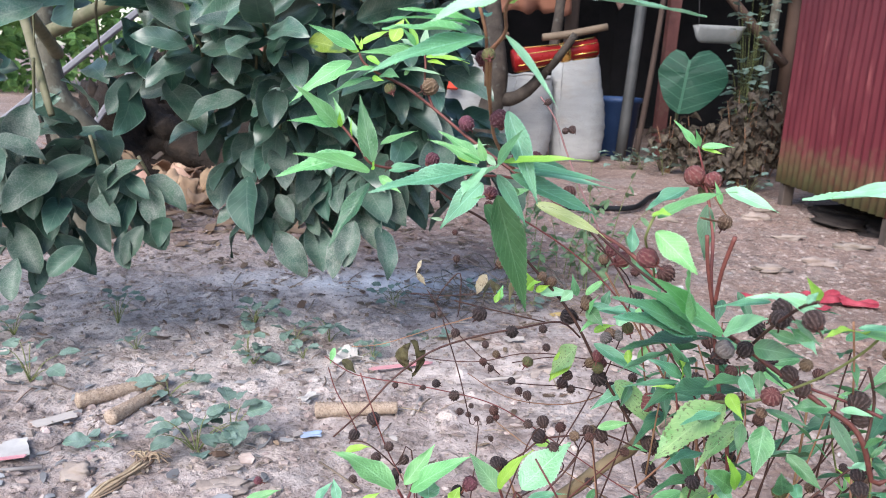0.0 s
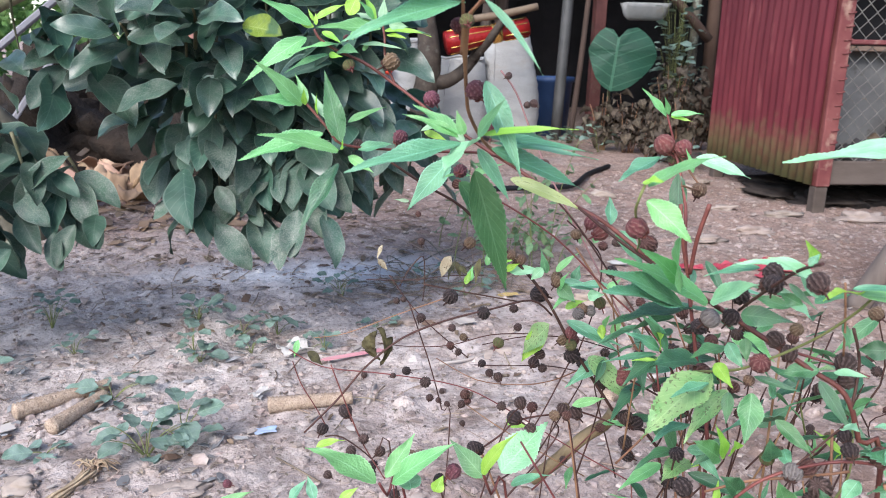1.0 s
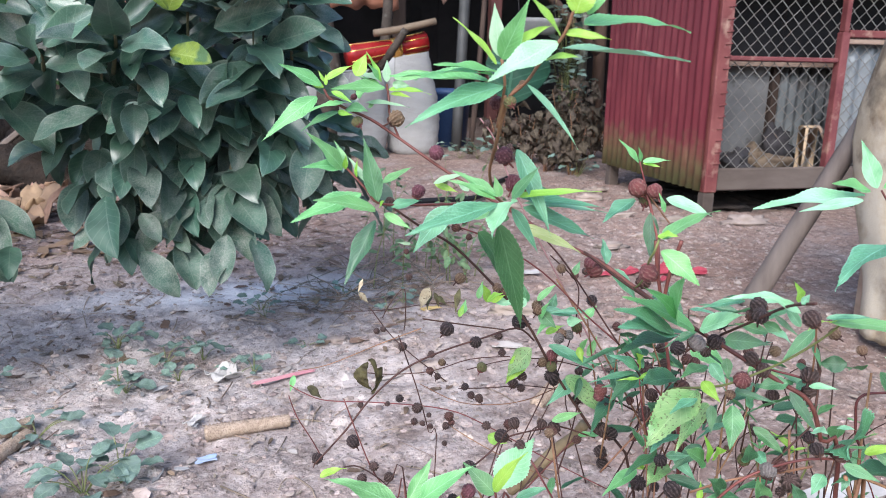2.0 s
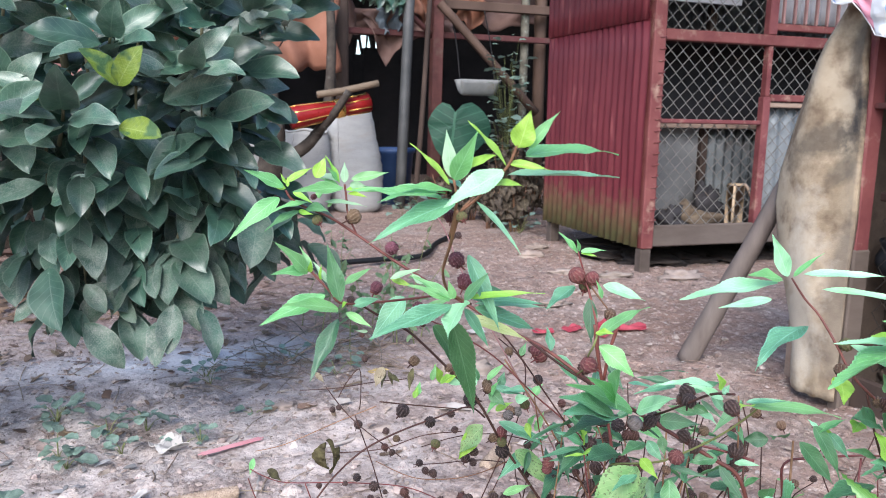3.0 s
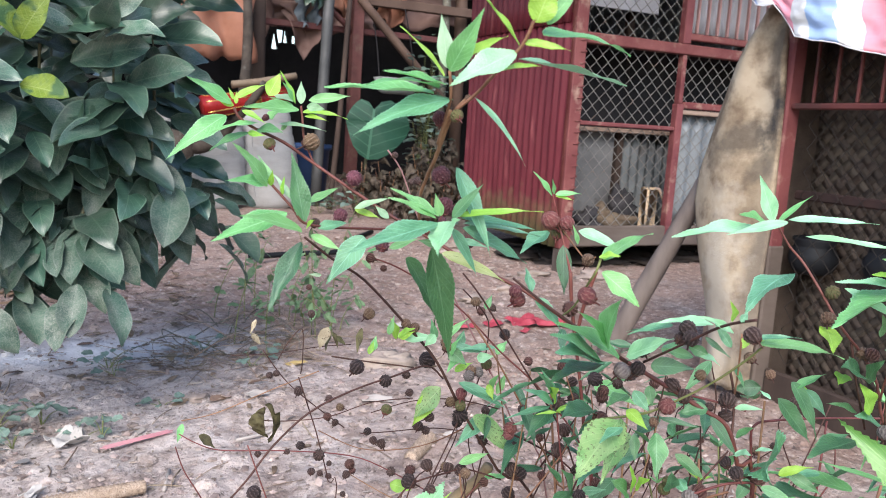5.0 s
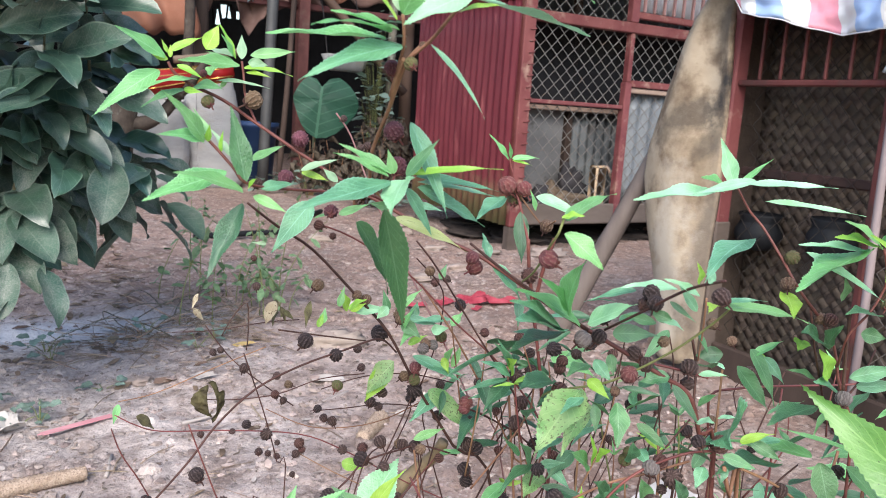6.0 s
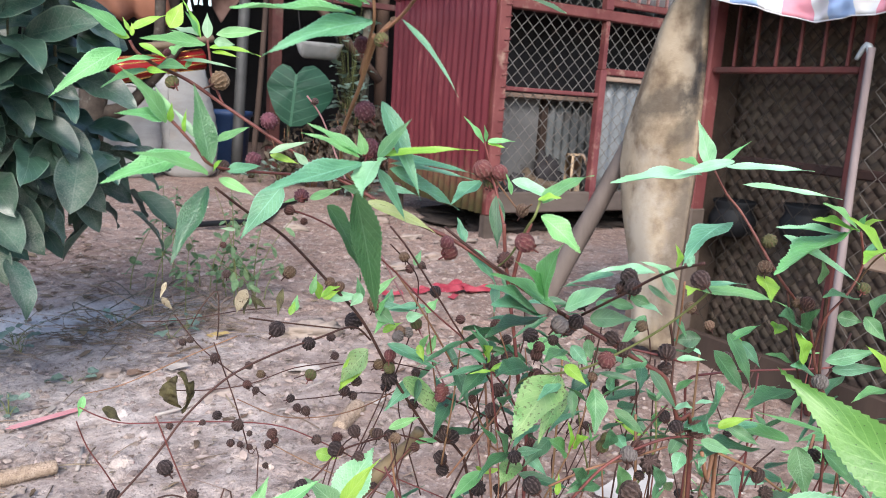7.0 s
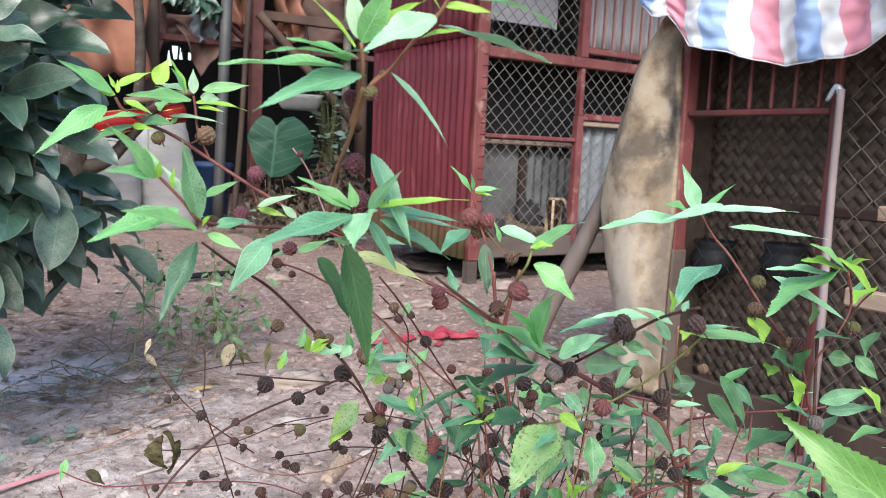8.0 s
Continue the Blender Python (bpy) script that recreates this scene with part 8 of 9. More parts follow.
for i in range(22):
    x0, y0 = frnd.uniform(0.20, 0.44), frnd.uniform(0.46, 0.64)
    x1 = x0 + frnd.uniform(-0.14, 0.12)
    h = frnd.uniform(0.22, 0.40)
    stem([(x0, y0, frnd.uniform(-0.02, 0.12)), ((x0 + x1) / 2 + frnd.uniform(-0.02, 0.02), y0, h * 0.6), (x1, y0 + frnd.uniform(-0.04, 0.04), h)], 0.0017, 0.0007, frnd.choice((STEM_RED, STEM_BROWN, STEM_DARK, STEM_BROWN)))

for i in range(60):
    x = frnd.uniform(0.24, 0.52)
    b = Vector((x, frnd.uniform(0.42, 0.60), frnd.uniform(0.20, 0.41)))
    a, l = frnd.uniform(0, 6.28), frnd.uniform(0.028, 0.055)
    d = Vector((math.cos(a), 0.7 * math.sin(a), frnd.uniform(-0.8, 0.15))).normalized() * l
    leaf(b, b + d, l * frnd.uniform(0.24, 0.36), frnd.uniform(-35, 35), frnd.choice((GREEN, DEEP, MINT, BLUE, GREEN, FRESH)))

# tufts of narrow young leaves at the nodes
for i in range(34):
    b = Vector((frnd.uniform(0.10, 0.50), frnd.uniform(0.46, 0.62), 0.0))
    b.z = frnd.uniform(0.20, 0.43) - 0.3 * max(0, 0.2 - b.x)
    mat = frnd.choice((YOUNG, FRESH, GREEN, FRESH))
    turn = frnd.uniform(0, 6.28)
    for k in range(frnd.choice((3, 4, 5))):
        a = turn + 2.4 * k
        d = Vector((math.cos(a), 0.7 * math.sin(a), frnd.uniform(-0.1, 0.9))).normalized() * frnd.uniform(0.007, 0.019)
        leaf(b, b + d, d.length * frnd.uniform(0.18, 0.28), frnd.uniform(-40, 40), mat)
    stem([tuple(b + Vector((frnd.uniform(-0.03, 0.03), 0.01, -frnd.uniform(0.05, 0.10)))), tuple(b + Vector((frnd.uniform(-0.008, 0.008), 0, -0.03))), tuple(b)], 0.0011, 0.0006, frnd.choice((STEM_RED, STEM_BROWN, STEM_GREEN)))

# two withered leaves that hang together and close to a ring
M_CURLED = material("curled_brown_leaf", (0.045, 0.034, 0.020), (0.16, 0.14, 0.065), 200, (0.6, 0.8), 0.5, 400, translucent=0.3)
for side, broad in ((-1, 0.0085), (1, 0.0060)):
    def curl_at(u, v):
        bow = math.sin(math.pi * u) ** 0.7
        ragged = noise.noise((u * 7, v * 3, side * 5.0))
        x = side * (0.0065 + 0.0010 * ragged) * bow + broad * (v - 0.5) * bow * (1 + 0.35 * ragged)
        return 0.0575 + x + 0.002 * (u - 0.5), 0.66 + 0.006 * (v - 0.5) * side * bow + 0.003 * ragged, 0.3985 - 0.0215 * u - 0.002 * side * (u - 0.5) + 0.0025 * ragged * v
    part("leaf", Shape().sheet(curl_at, 20, 8, 0.0003), M_CURLED, weed, "withered brown leaf, curled and hanging")

# dark leaves and thin stalks in the heart of the weed
for i in range(70):
    b = Vector((frnd.uniform(0.19, 0.33), frnd.uniform(0.53, 0.63), frnd.uniform(0.36, 0.455)))
    a, l = frnd.uniform(0, 6.28), frnd.uniform(0.018, 0.036)
    d = Vector((math.cos(a), 0.7 * math.sin(a), frnd.uniform(-0.7, 0.25))).normalized() * l
    leaf(b, b + d, l * frnd.uniform(0.24, 0.36), frnd.uniform(-40, 40), frnd.choice((DEEP, DEEP, DEEP, GREEN, BLUE)))
    if i % 4 == 0:
        stem([tuple(b + Vector((frnd.uniform(-0.03, 0.03), 0.01, -0.09))), tuple(b + Vector((frnd.uniform(-0.01, 0.01), 0, -0.04))), tuple(b)], 0.0009, 0.0006, frnd.choice((STEM_DARK, STEM_BROWN)))
    if i % 5 == 0:
        capsule(tuple(b + Vector((0.006, -0.01, -0.004))), frnd.uniform(0.003, 0.0046), frnd.choice((DRY, DRYBROWN, DRYRED)))

# ---- litter on the yard ----
lrnd = random.Random(23)
M_PEBBLE = material("pebble", (0.1440, 0.1074, 0.0986), (0.4500, 0.3696, 0.3388), 20, (0.8, 0.95), 0.3, 90, vary=0.35, island=True)
M_CHIP = material("dry_scrap", (0.09, 0.068, 0.058), (0.30, 0.24, 0.20), 14, (0.75, 0.95), 0.3, 90, vary=0.4, island=True)
M_STRAWBIT = material("straw_bit", (0.13, 0.09, 0.07), (0.34, 0.26, 0.20), 14, (0.75, 0.95), 0.3, 90, vary=0.4, island=True)
M_PALECHIP = material("pale_shard", (0.2720, 0.2352, 0.2184), (0.3995, 0.3612, 0.3360), 14, (0.7, 0.9), 0.2, 90, vary=0.25, island=True)
M_LITTERLEAF = material("fallen_leaf", (0.075, 0.05, 0.035), (0.22, 0.155, 0.11), 14, (0.7, 0.9), 0.3, 90, vary=0.4, island=True)


def spot(near=False):
    """A place on the open yard, more often in the foreground."""
    while True:
        y = 0.7 + 3.4 * lrnd.random() ** (1.7 if near else 1.25)
        x = lrnd.uniform(-0.75 * y, 1.05 * y) if y < 1.7 else lrnd.uniform(-0.65 * y, 0.75 * y)
        if noise.noise((x * 1.7, y * 1.7, 3.3)) > lrnd.uniform(-0.9, 0.5):
            return x, y


pebbles = Shape()
for i in range(12000):
    x, y = spot(True)
    r = 0.0016 + 0.0075 * lrnd.random() ** 3.6
    z = ground_z(x, y)
    rows, sides = 3, 5
    base = len(pebbles.v)
    sx, sy, sz = lrnd.uniform(0.8, 1.5), lrnd.uniform(0.7, 1.2), lrnd.uniform(0.45, 0.85)
    tw = lrnd.uniform(0, 6)
    ring = [(0, 1), (0.8, 0.6), (1.0, 0.0), (0.7, -0.6)]
    for q, h in ring:
        for k in range(sides):
            a = tw + 2 * math.pi * k / sides
            w = q * lrnd.uniform(0.55, 1.25)
            pebbles.v.append((x + r * sx * w * math.cos(a), y + r * sy * w * math.sin(a), z + r * sz * (h * lrnd.uniform(0.6, 1.2) + 0.15)))
    for j in range(len(ring) - 1):
        for k in range(sides):
            a, b = base + j * sides + k, base + j * sides + (k + 1) % sides
            pebbles.f.append((a, a + sides, b + sides, b))
clods = Shape()
for i in range(2600):
    x, y = spot(True)
    r = 0.005 + 0.013 * lrnd.random() ** 2.5
    lump_sides, z, base, tw = 7, ground_z(x, y), len(clods.v), lrnd.uniform(0, 6)
    sx, sy, sz = lrnd.uniform(0.8, 1.6), lrnd.uniform(0.6, 1.1), lrnd.uniform(0.25, 0.6)
    ca, sa = math.cos(tw), math.sin(tw)
    for q, h in ((0, 1), (0.5, 0.85), (0.9, 0.35), (1.1, -0.5)):
        for k in range(lump_sides):
            a = 2 * math.pi * k / lump_sides
            w = q * lrnd.uniform(0.75, 1.2)
            px, py = r * sx * w * math.cos(a), r * sy * w * math.sin(a)
            clods.v.append((x + px * ca - py * sa, y + px * sa + py * ca, z + r * sz * h * lrnd.uniform(0.7, 1.25)))
    for j in range(3):
        for k in range(lump_sides):
            a, b = base + j * lump_sides + k, base + j * lump_sides + (k + 1) % lump_sides
            clods.f.append((a, a + lump_sides, b + lump_sides, b))
tagged(part("clod_litter", clods, bpy.data.materials["trodden_earth"], smooth=False), "crumbled clods of the trodden earth", "clods", kind="stuff")
tagged(part("pebble_litter", pebbles, M_PEBBLE, smooth=False), "small brown and grey pebbles and clods on the earth", "pebbles", kind="stuff")


def flakes(count, mat, name, label, cat, size, slim, near=True, area=None):
    s = Shape()
    for i in range(count):
        x, y = spot(near) if area is None else (lrnd.uniform(area[0], area[1]), lrnd.uniform(area[2], area[3]))
        l = size * lrnd.uniform(0.4, 1.3)
        w = l * slim * lrnd.uniform(0.6, 1.3)
        m = pose(x, y, ground_z(x, y) + 0.003 + 0.003 * lrnd.random(), lrnd.uniform(-16, 16), lrnd.uniform(-16, 16), lrnd.uniform(0, 360))
        bend = lrnd.uniform(-0.3, 0.6) * w
        n = len(s.v)
        pts = [(-l, 0, 0), (-0.5 * l, -w * 0.8, bend), (-0.4 * l, w * lrnd.uniform(0.5, 1), bend), (0.4 * l, -w, bend * 0.7), (0.5 * l, w * 0.8, bend), (l * lrnd.uniform(0.7, 1.1), w * lrnd.uniform(-0.5, 0.5), 0)]
        low = [(p[0] * 0.97, p[1] * 0.97, p[2] - 0.0012) for p in pts]
        s.v.extend(tuple(m @ Vector(p)) for p in pts + low)
        for f in ((0, 1, 2), (1, 3, 4, 2), (3, 5, 4)):
            s.f.append(tuple(n + k for k in f))
            s.f.append(tuple(n + 6 + k for k in reversed(f)))
        rim = (0, 1, 3, 5, 4, 2)
        for k in range(6):
            a, b = rim[k], rim[(k + 1) % 6]
            s.f.append((n + b, n + a, n + a + 6, n + b + 6))
    return tagged(part(name, s, mat, smooth=False), label, cat, kind="stuff")


flakes(5200, M_CHIP, "scrap_litter", "dry brown scraps trodden into the earth", "litter", 0.0046, 0.42)
flakes(480, M_PALECHIP, "shard_litter", "pale shards and bits of shell on the earth", "litter", 0.006, 0.5)
flakes(520, M_LITTERLEAF, "leaf_litter", "brown fallen leaves under the pomelo tree", "litter", 0.022, 0.42, area=(-1.4, 0.25, 2.25, 3.4))
flakes(150, M_LITTERLEAF, "leaf_litter", "brown fallen leaves on the yard", "litter", 0.014, 0.42)
M_CLODCHIP = material("earthy_chip", (0.21, 0.155, 0.13), (0.44, 0.36, 0.32), 30, (0.8, 0.95), 0.7, 120, vary=0.3, island=True)
flakes(620, M_CLODCHIP, "chip_litter", "pinkish-tan flat chips of clay and shell on the earth", "litter", 0.0125, 0.62)
flakes(90, M_PALECHIP, "shard_litter", "pale flat shards on the earth", "litter", 0.011, 0.55)
M_GREYLEAF = material("grey_rotted_leaf", (0.17, 0.165, 0.17), (0.33, 0.325, 0.335), 14, (0.7, 0.9), 0.3, 90, vary=0.35, island=True)
flakes(150, M_GREYLEAF, "leaf_litter", "grey rotted leaves trodden flat on the yard", "litter", 0.013, 0.5, area=(-0.85, -0.12, 1.02, 1.62))
flakes(80, M_LITTERLEAF, "leaf_litter", "brown fallen leaves under the dry bush", "litter", 0.018, 0.42, area=(-0.5, 0.5, 1.65, 2.3))
twigs = Shape()
for i in range(780):
    x, y = (lrnd.gauss(0.26, 0.15), lrnd.gauss(2.06, 0.08)) if i >= 620 else spot() if i > 260 else (lrnd.uniform(-1.2, 0.4), lrnd.uniform(1.9, 3.2))
    l, a = lrnd.uniform(0.012, 0.05) * (1.8 if i < 260 or i >= 620 else 1), lrnd.uniform(0, 6.28)
    z = ground_z(x, y) + 0.003
    dx, dy = l * math.cos(a), l * math.sin(a)
    twigs.tube([(x - dx, y - dy, z), (x + lrnd.uniform(-0.2, 0.2) * l, y, z + lrnd.uniform(0, 0.004)), (x + dx, y + dy, z)], lrnd.uniform(0.0005, 0.0014), 4, 2)
tagged(part("twig_litter", twigs, M_STRAWBIT), "dry twigs and straw on the earth", "twigs", kind="stuff")

# corn cobs
M_COB = material("dry_corn_cob", (0.3200, 0.2340, 0.1716), (0.4992, 0.3900, 0.3102), 90, (0.8, 0.95), 0.9, 260, spots=(0.23, 0.16, 0.12), spot_scale=420, spot_at=(0.48, 0.66))


def cob(a, b, r, label):
    a, b = Vector(a), Vector(b)
    s = Shape()
    q = (b - a).to_track_quat("Z", "Y").to_matrix()
    L = (b - a).length
    rows, sides = 46, 24
    for j in range(rows + 1):
        t = j / rows
        rr = r * (1 - 0.22 * t) * (0.55 if j in (0, rows) else 1)
        for k in range(sides):
            ang = 2 * math.pi * k / sides
            pit = 0.84 + 0.16 * (j % 2) * (k % 2) + 0.08 * noise.noise((t * 30, ang * 4, L))
            s.v.append(tuple(a + q @ Vector((rr * pit * math.cos(ang), rr * pit * math.sin(ang), L * t))))
    for j in range(rows):
        for k in range(sides):
            c, d = j * sides + k, j * sides + (k + 1) % sides
            s.f.append((c, d, d + sides, c + sides))
    s.f.append(tuple(reversed(range(sides))))
    s.f.append(tuple(rows * sides + k for k in range(sides)))
    return tagged(part("corn_cob", s, M_COB), label, "corn cob", group="corn cobs on the earth")


cob((-0.100, 1.350, 0.013), (0.036, 1.372, 0.012), 0.0145, "bare dry tan corn cob lying on the earth")
cob((-0.488, 1.352, 0.013), (-0.372, 1.452, 0.012), 0.0145, "bare dry tan corn cob lying on the earth")
cob((-0.412, 1.295, 0.013), (-0.368, 1.410, 0.012), 0.0140, "bare dry tan corn cob lying on the earth")
cob((0.520, 1.40, 0.016), (0.455, 1.335, 0.014), 0.017, "short broken corn cob lying on the earth")

# dry husk with frayed fibres
husk = thing("corn_husk", "frayed dry corn husk on the earth", "husk", (-0.32, 1.14, 0))
M_HUSK = material("dry_husk", (0.20, 0.14, 0.095), (0.40, 0.30, 0.21), 40, (0.75, 0.95), 0.4, 160, vary=0.25)
for i in range(20):
    ox, oz = lrnd.uniform(-0.008, 0.008), lrnd.uniform(0, 0.008)
    bow = lrnd.uniform(-0.008, 0.008)
    end = lrnd.uniform(0.6, 1.0)
    pts = [(-0.352 + ox * 0.5, 1.085, 0.005 + oz * 0.5), (-0.338 + ox + bow, 1.11, 0.008 + oz), (-0.325 + ox, 1.14 * end + 1.12 * (1 - end), 0.008 + oz), (-0.312 + ox * 1.5, 1.12 + 0.055 * end, 0.010 + oz * 1.4)]
    part("strand", Shape().tube(pts, [0.0012, 0.002, 0.002, 0.0012], 5, 3, 0.3), M_HUSK, husk)
for i in range(26):
    a, l = lrnd.uniform(-0.6, 3.4), lrnd.uniform(0.015, 0.04)
    curl = lrnd.uniform(-1.6, 1.6)
    pts = [(-0.312 + l * t * math.cos(a + curl * t), 1.172 + 0.7 * l * t * math.sin(a + curl * t), 0.012 + 0.012 * math.sin(t * 3) * lrnd.random() + 0.002) for t in (0, 0.35, 0.7, 1)]
    part("fibre", Shape().tube(pts, [0.0014, 0.0012, 0.001, 0.0006], 5, 3), M_HUSK, husk)


def scrap(name, label, cat, x, y, w, l, turn, mat, crumple=0.3, z=0.004):
    f = lambda u, v: pose(x, y, ground_z(x, y) + z, 0, 0, turn) @ Vector(((u - 0.5) * w * (1 + 0.2 * noise.noise((v * 3, 0, x * 9))), (v - 0.5) * l * (1 + 0.2 * noise.noise((u * 3, y * 9, 0))),
                                                                    crumple * 0.35 * min(w, l) * (0.5 + noise.noise((u * 2.3 + x, v * 2.3 + y, 1.0))) + 0.003))
    return tagged(part(name, Shape().sheet(f, 8, 8, 0.0012), mat, smooth=False), label, cat)


M_PAPER = material("dirty_white_paper", (0.36, 0.335, 0.32), (0.56, 0.53, 0.51), 16, (0.7, 0.9), 0.2, 60)
M_PINK = material("pink_plastic", (0.50, 0.20, 0.23), (0.62, 0.31, 0.34), 12, (0.4, 0.6), 0.2, 60)
M_CARD = material("grey_card", (0.34, 0.30, 0.28), (0.50, 0.45, 0.42), 16, (0.8, 0.95), 0.2, 60)
M_REDPLASTIC = material("red_plastic_scrap", (0.20, 0.015, 0.030), (0.40, 0.075, 0.10), 30, (0.3, 0.5), 0.2, 60)
M_BLUEBIT = material("blue_wrapper", (0.22, 0.32, 0.52), (0.45, 0.50, 0.62), 25, (0.3, 0.5), 0.2, 60)
scrap("paper_scrap", "crumpled white paper scrap on the earth", "paper", -0.075, 1.60, 0.055, 0.06, 20, M_PAPER, 0.9)
scrap("plastic_strip", "pink plastic strip on the earth", "plastic strip", 0.036, 1.566, 0.014, 0.118, -69, M_PINK, 0.15)
scrap("blue_wrapper", "small blue and white wrapper on the earth", "wrapper", -0.096, 1.28, 0.032, 0.018, 10, M_BLUEBIT, 0.4)
scrap("card_piece", "grey cardboard piece beside a corn cob", "cardboard", -0.498, 1.30, 0.06, 0.024, 42, M_CARD, 0.1)
scrap("packet", "flat white packet with a red edge on the earth", "packet", -0.515, 1.195, 0.05, 0.06, 30, M_PAPER, 0.1)
scrap("packet", "red and white sliver of packet on the earth", "packet", -0.505, 1.166, 0.05, 0.008, 20, M_PINK, 0.1)
scrap("shell_piece", "pale broken shell on the earth", "shell", -0.118, 1.405, 0.034, 0.02, 40, M_PAPER, 1.1)
for x, y, w, l, turn, crumple in ((1.17, 2.15, 0.11, 0.06, 10, 0.9), (1.24, 2.11, 0.09, 0.05, -20, 0.7), (1.05, 2.13, 0.07, 0.035, 25, 0.8), (0.95, 2.12, 0.06, 0.03, -15, 0.6), (1.12, 2.06, 0.05, 0.02, 40, 0.5)):
    scrap("red_scrap", "torn shiny red plastic on the earth", "plastic", x, y, w, l, turn, M_REDPLASTIC, crumple)
scrap("yellow_leaf", "fallen yellow leaf on the earth", "leaf", 0.40, 1.90, 0.05, 0.02, 15, material("yellow_fallen_leaf", (0.42, 0.29, 0.10), (0.54, 0.40, 0.18), 20), 0.3)
scrap("card_piece", "pale cardboard piece on the earth", "cardboard", 0.27, 1.70, 0.04, 0.03, 15, M_CARD, 0.4)
scrap("card_piece", "flat grey cardboard piece under the weed", "cardboard", 0.50, 1.62, 0.06, 0.035, -20, M_CARD, 0.3)
scrap("paper_scrap", "flat white paper under the weed", "paper", 0.78, 0.975, 0.13, 0.06, 15, M_PAPER, 0.06)
scrap("tin_lid", "small white tin lid on the earth", "lid", 0.76, 2.17, 0.05, 0.03, 0, M_PAPER, 0.3)
for pts, r in (([(0.195, 1.515, 0.006), (0.25, 1.53, 0.007), (0.30, 1.565, 0.006)], 0.0035), ([(0.06, 1.36, 0.006), (0.075, 1.43, 0.006)], 0.003), ([(0.40, 1.50, 0.006), (0.46, 1.53, 0.007), (0.52, 1.56, 0.006)], 0.003), ([(-0.60, 1.12, 0.006), (-0.45, 1.16, 0.006)], 0.003)):
    tagged(part("peeled_stick", Shape().tube(pts, r, 6, 3, 0.15), M_PALECHIP), "pale peeled stick on the earth", "stick", group="peeled sticks")

# stones, slabs and a hose near the coop
M_STONE = material("dusty_stone", (0.20, 0.155, 0.135), (0.40, 0.33, 0.29), 13, (0.8, 0.95), 0.9, 45, vary=0.15)


def stone(x, y, rx, ry, rz, seed, label="dusty flat stone half sunk in the earth", mat=None, cat="stone"):
    return tagged(part("stone", lump(Shape(), (x, y, rz * 0.35), (rx, ry, rz), seed, 16, 1, 0.8), mat or M_STONE), label, cat, group="stones on the yard")


for x, y, rx, ry, rz, sd in ((1.60, 2.80, 0.07, 0.03, 0.015, 1), (1.85, 2.72, 0.09, 0.04, 0.02, 2), (1.46, 3.30, 0.06, 0.025, 0.018, 3), (1.43, 2.92, 0.05, 0.02, 0.014, 4), (1.58, 3.50, 0.06, 0.03, 0.015, 5), (1.05, 3.2, 0.05, 0.03, 0.015, 6),
                             (-0.40, 1.152, 0.022, 0.016, 0.018, 7), (-0.19, 1.128, 0.035, 0.02, 0.006, 8), (0.61, 1.86, 0.07, 0.03, 0.02, 9), (1.35, 2.55, 0.07, 0.03, 0.014, 10), (1.15, 2.45, 0.05, 0.03, 0.010, 11), (0.85, 1.5, 0.05, 0.03, 0.010, 12),
                             (0.16, 1.75, 0.025, 0.02, 0.014, 14), (0.33, 1.55, 0.05, 0.03, 0.01, 15)):
    stone(x, y, rx, ry, (0.6 if rx < 0.03 else 1.1) * rz, sd)
stone(0.60, 1.88, 0.055, 0.024, 0.018, 19)
hose = Shape().tube([(0.55, 3.25, 0.02), (0.76, 3.28, 0.022), (0.95, 3.33, 0.022), (1.12, 3.65, 0.02), (1.3, 3.9, 0.02)], 0.012, 9, 6)
tagged(part("hose", hose, M_BLACK), "black rubber hose lying across the yard", "hose")

# low weeds and seedlings
M_WEEDLEAF = leaf_material("small_weed_leaf", (0.1275, 0.2040, 0.1617), (0.2040, 0.2800, 0.2450), (0.27, 0.38, 0.28), (0.5, 0.7), 0.2, 0.25, veins=5)
WEED = [leaf_mesh(f"weed_leaf_{i}", 0.5, 7, 0.2, 0.05, 0.8, 0.1, 0.2, 10, i) for i in range(2)]
for me in WEED:
    me.materials.append(M_WEEDLEAF)


def seedling(x, y, n, size, height, spread, label="small green weed on the bare earth"):
    t = thing("small_weed", label, "weed", (x, y, 0), group="low weeds")
    z0 = ground_z(x, y)
    for i in range(int(1.4 * n)):
        a = i * 2.4 + lrnd.uniform(-0.4, 0.4)
        h = height * lrnd.uniform(0.3, 1.0)
        r = spread * lrnd.uniform(0.25, 1.0)
        p = Vector((x + r * math.cos(a), y + r * math.sin(a), z0 + h))
        if i % 2 == 0:
            part("stalk", Shape().tube([(x, y, z0 - 0.003), ((x + p.x) / 2, (y + p.y) / 2, z0 + h * 0.7), p], [0.0011, 0.0009, 0.0006], 5, 3), STEM_GREEN, t)
        s = 1.15 * size * lrnd.uniform(0.55, 1.3)
        d = Vector((math.cos(a), math.sin(a), lrnd.uniform(-0.35, 0.35))).normalized() * s
        part("leaf", WEED[i % 2], None, t).matrix_basis = leaf_matrix(p, p + d, s * lrnd.uniform(0.62, 0.85), lrnd.uniform(-25, 25))
    return t


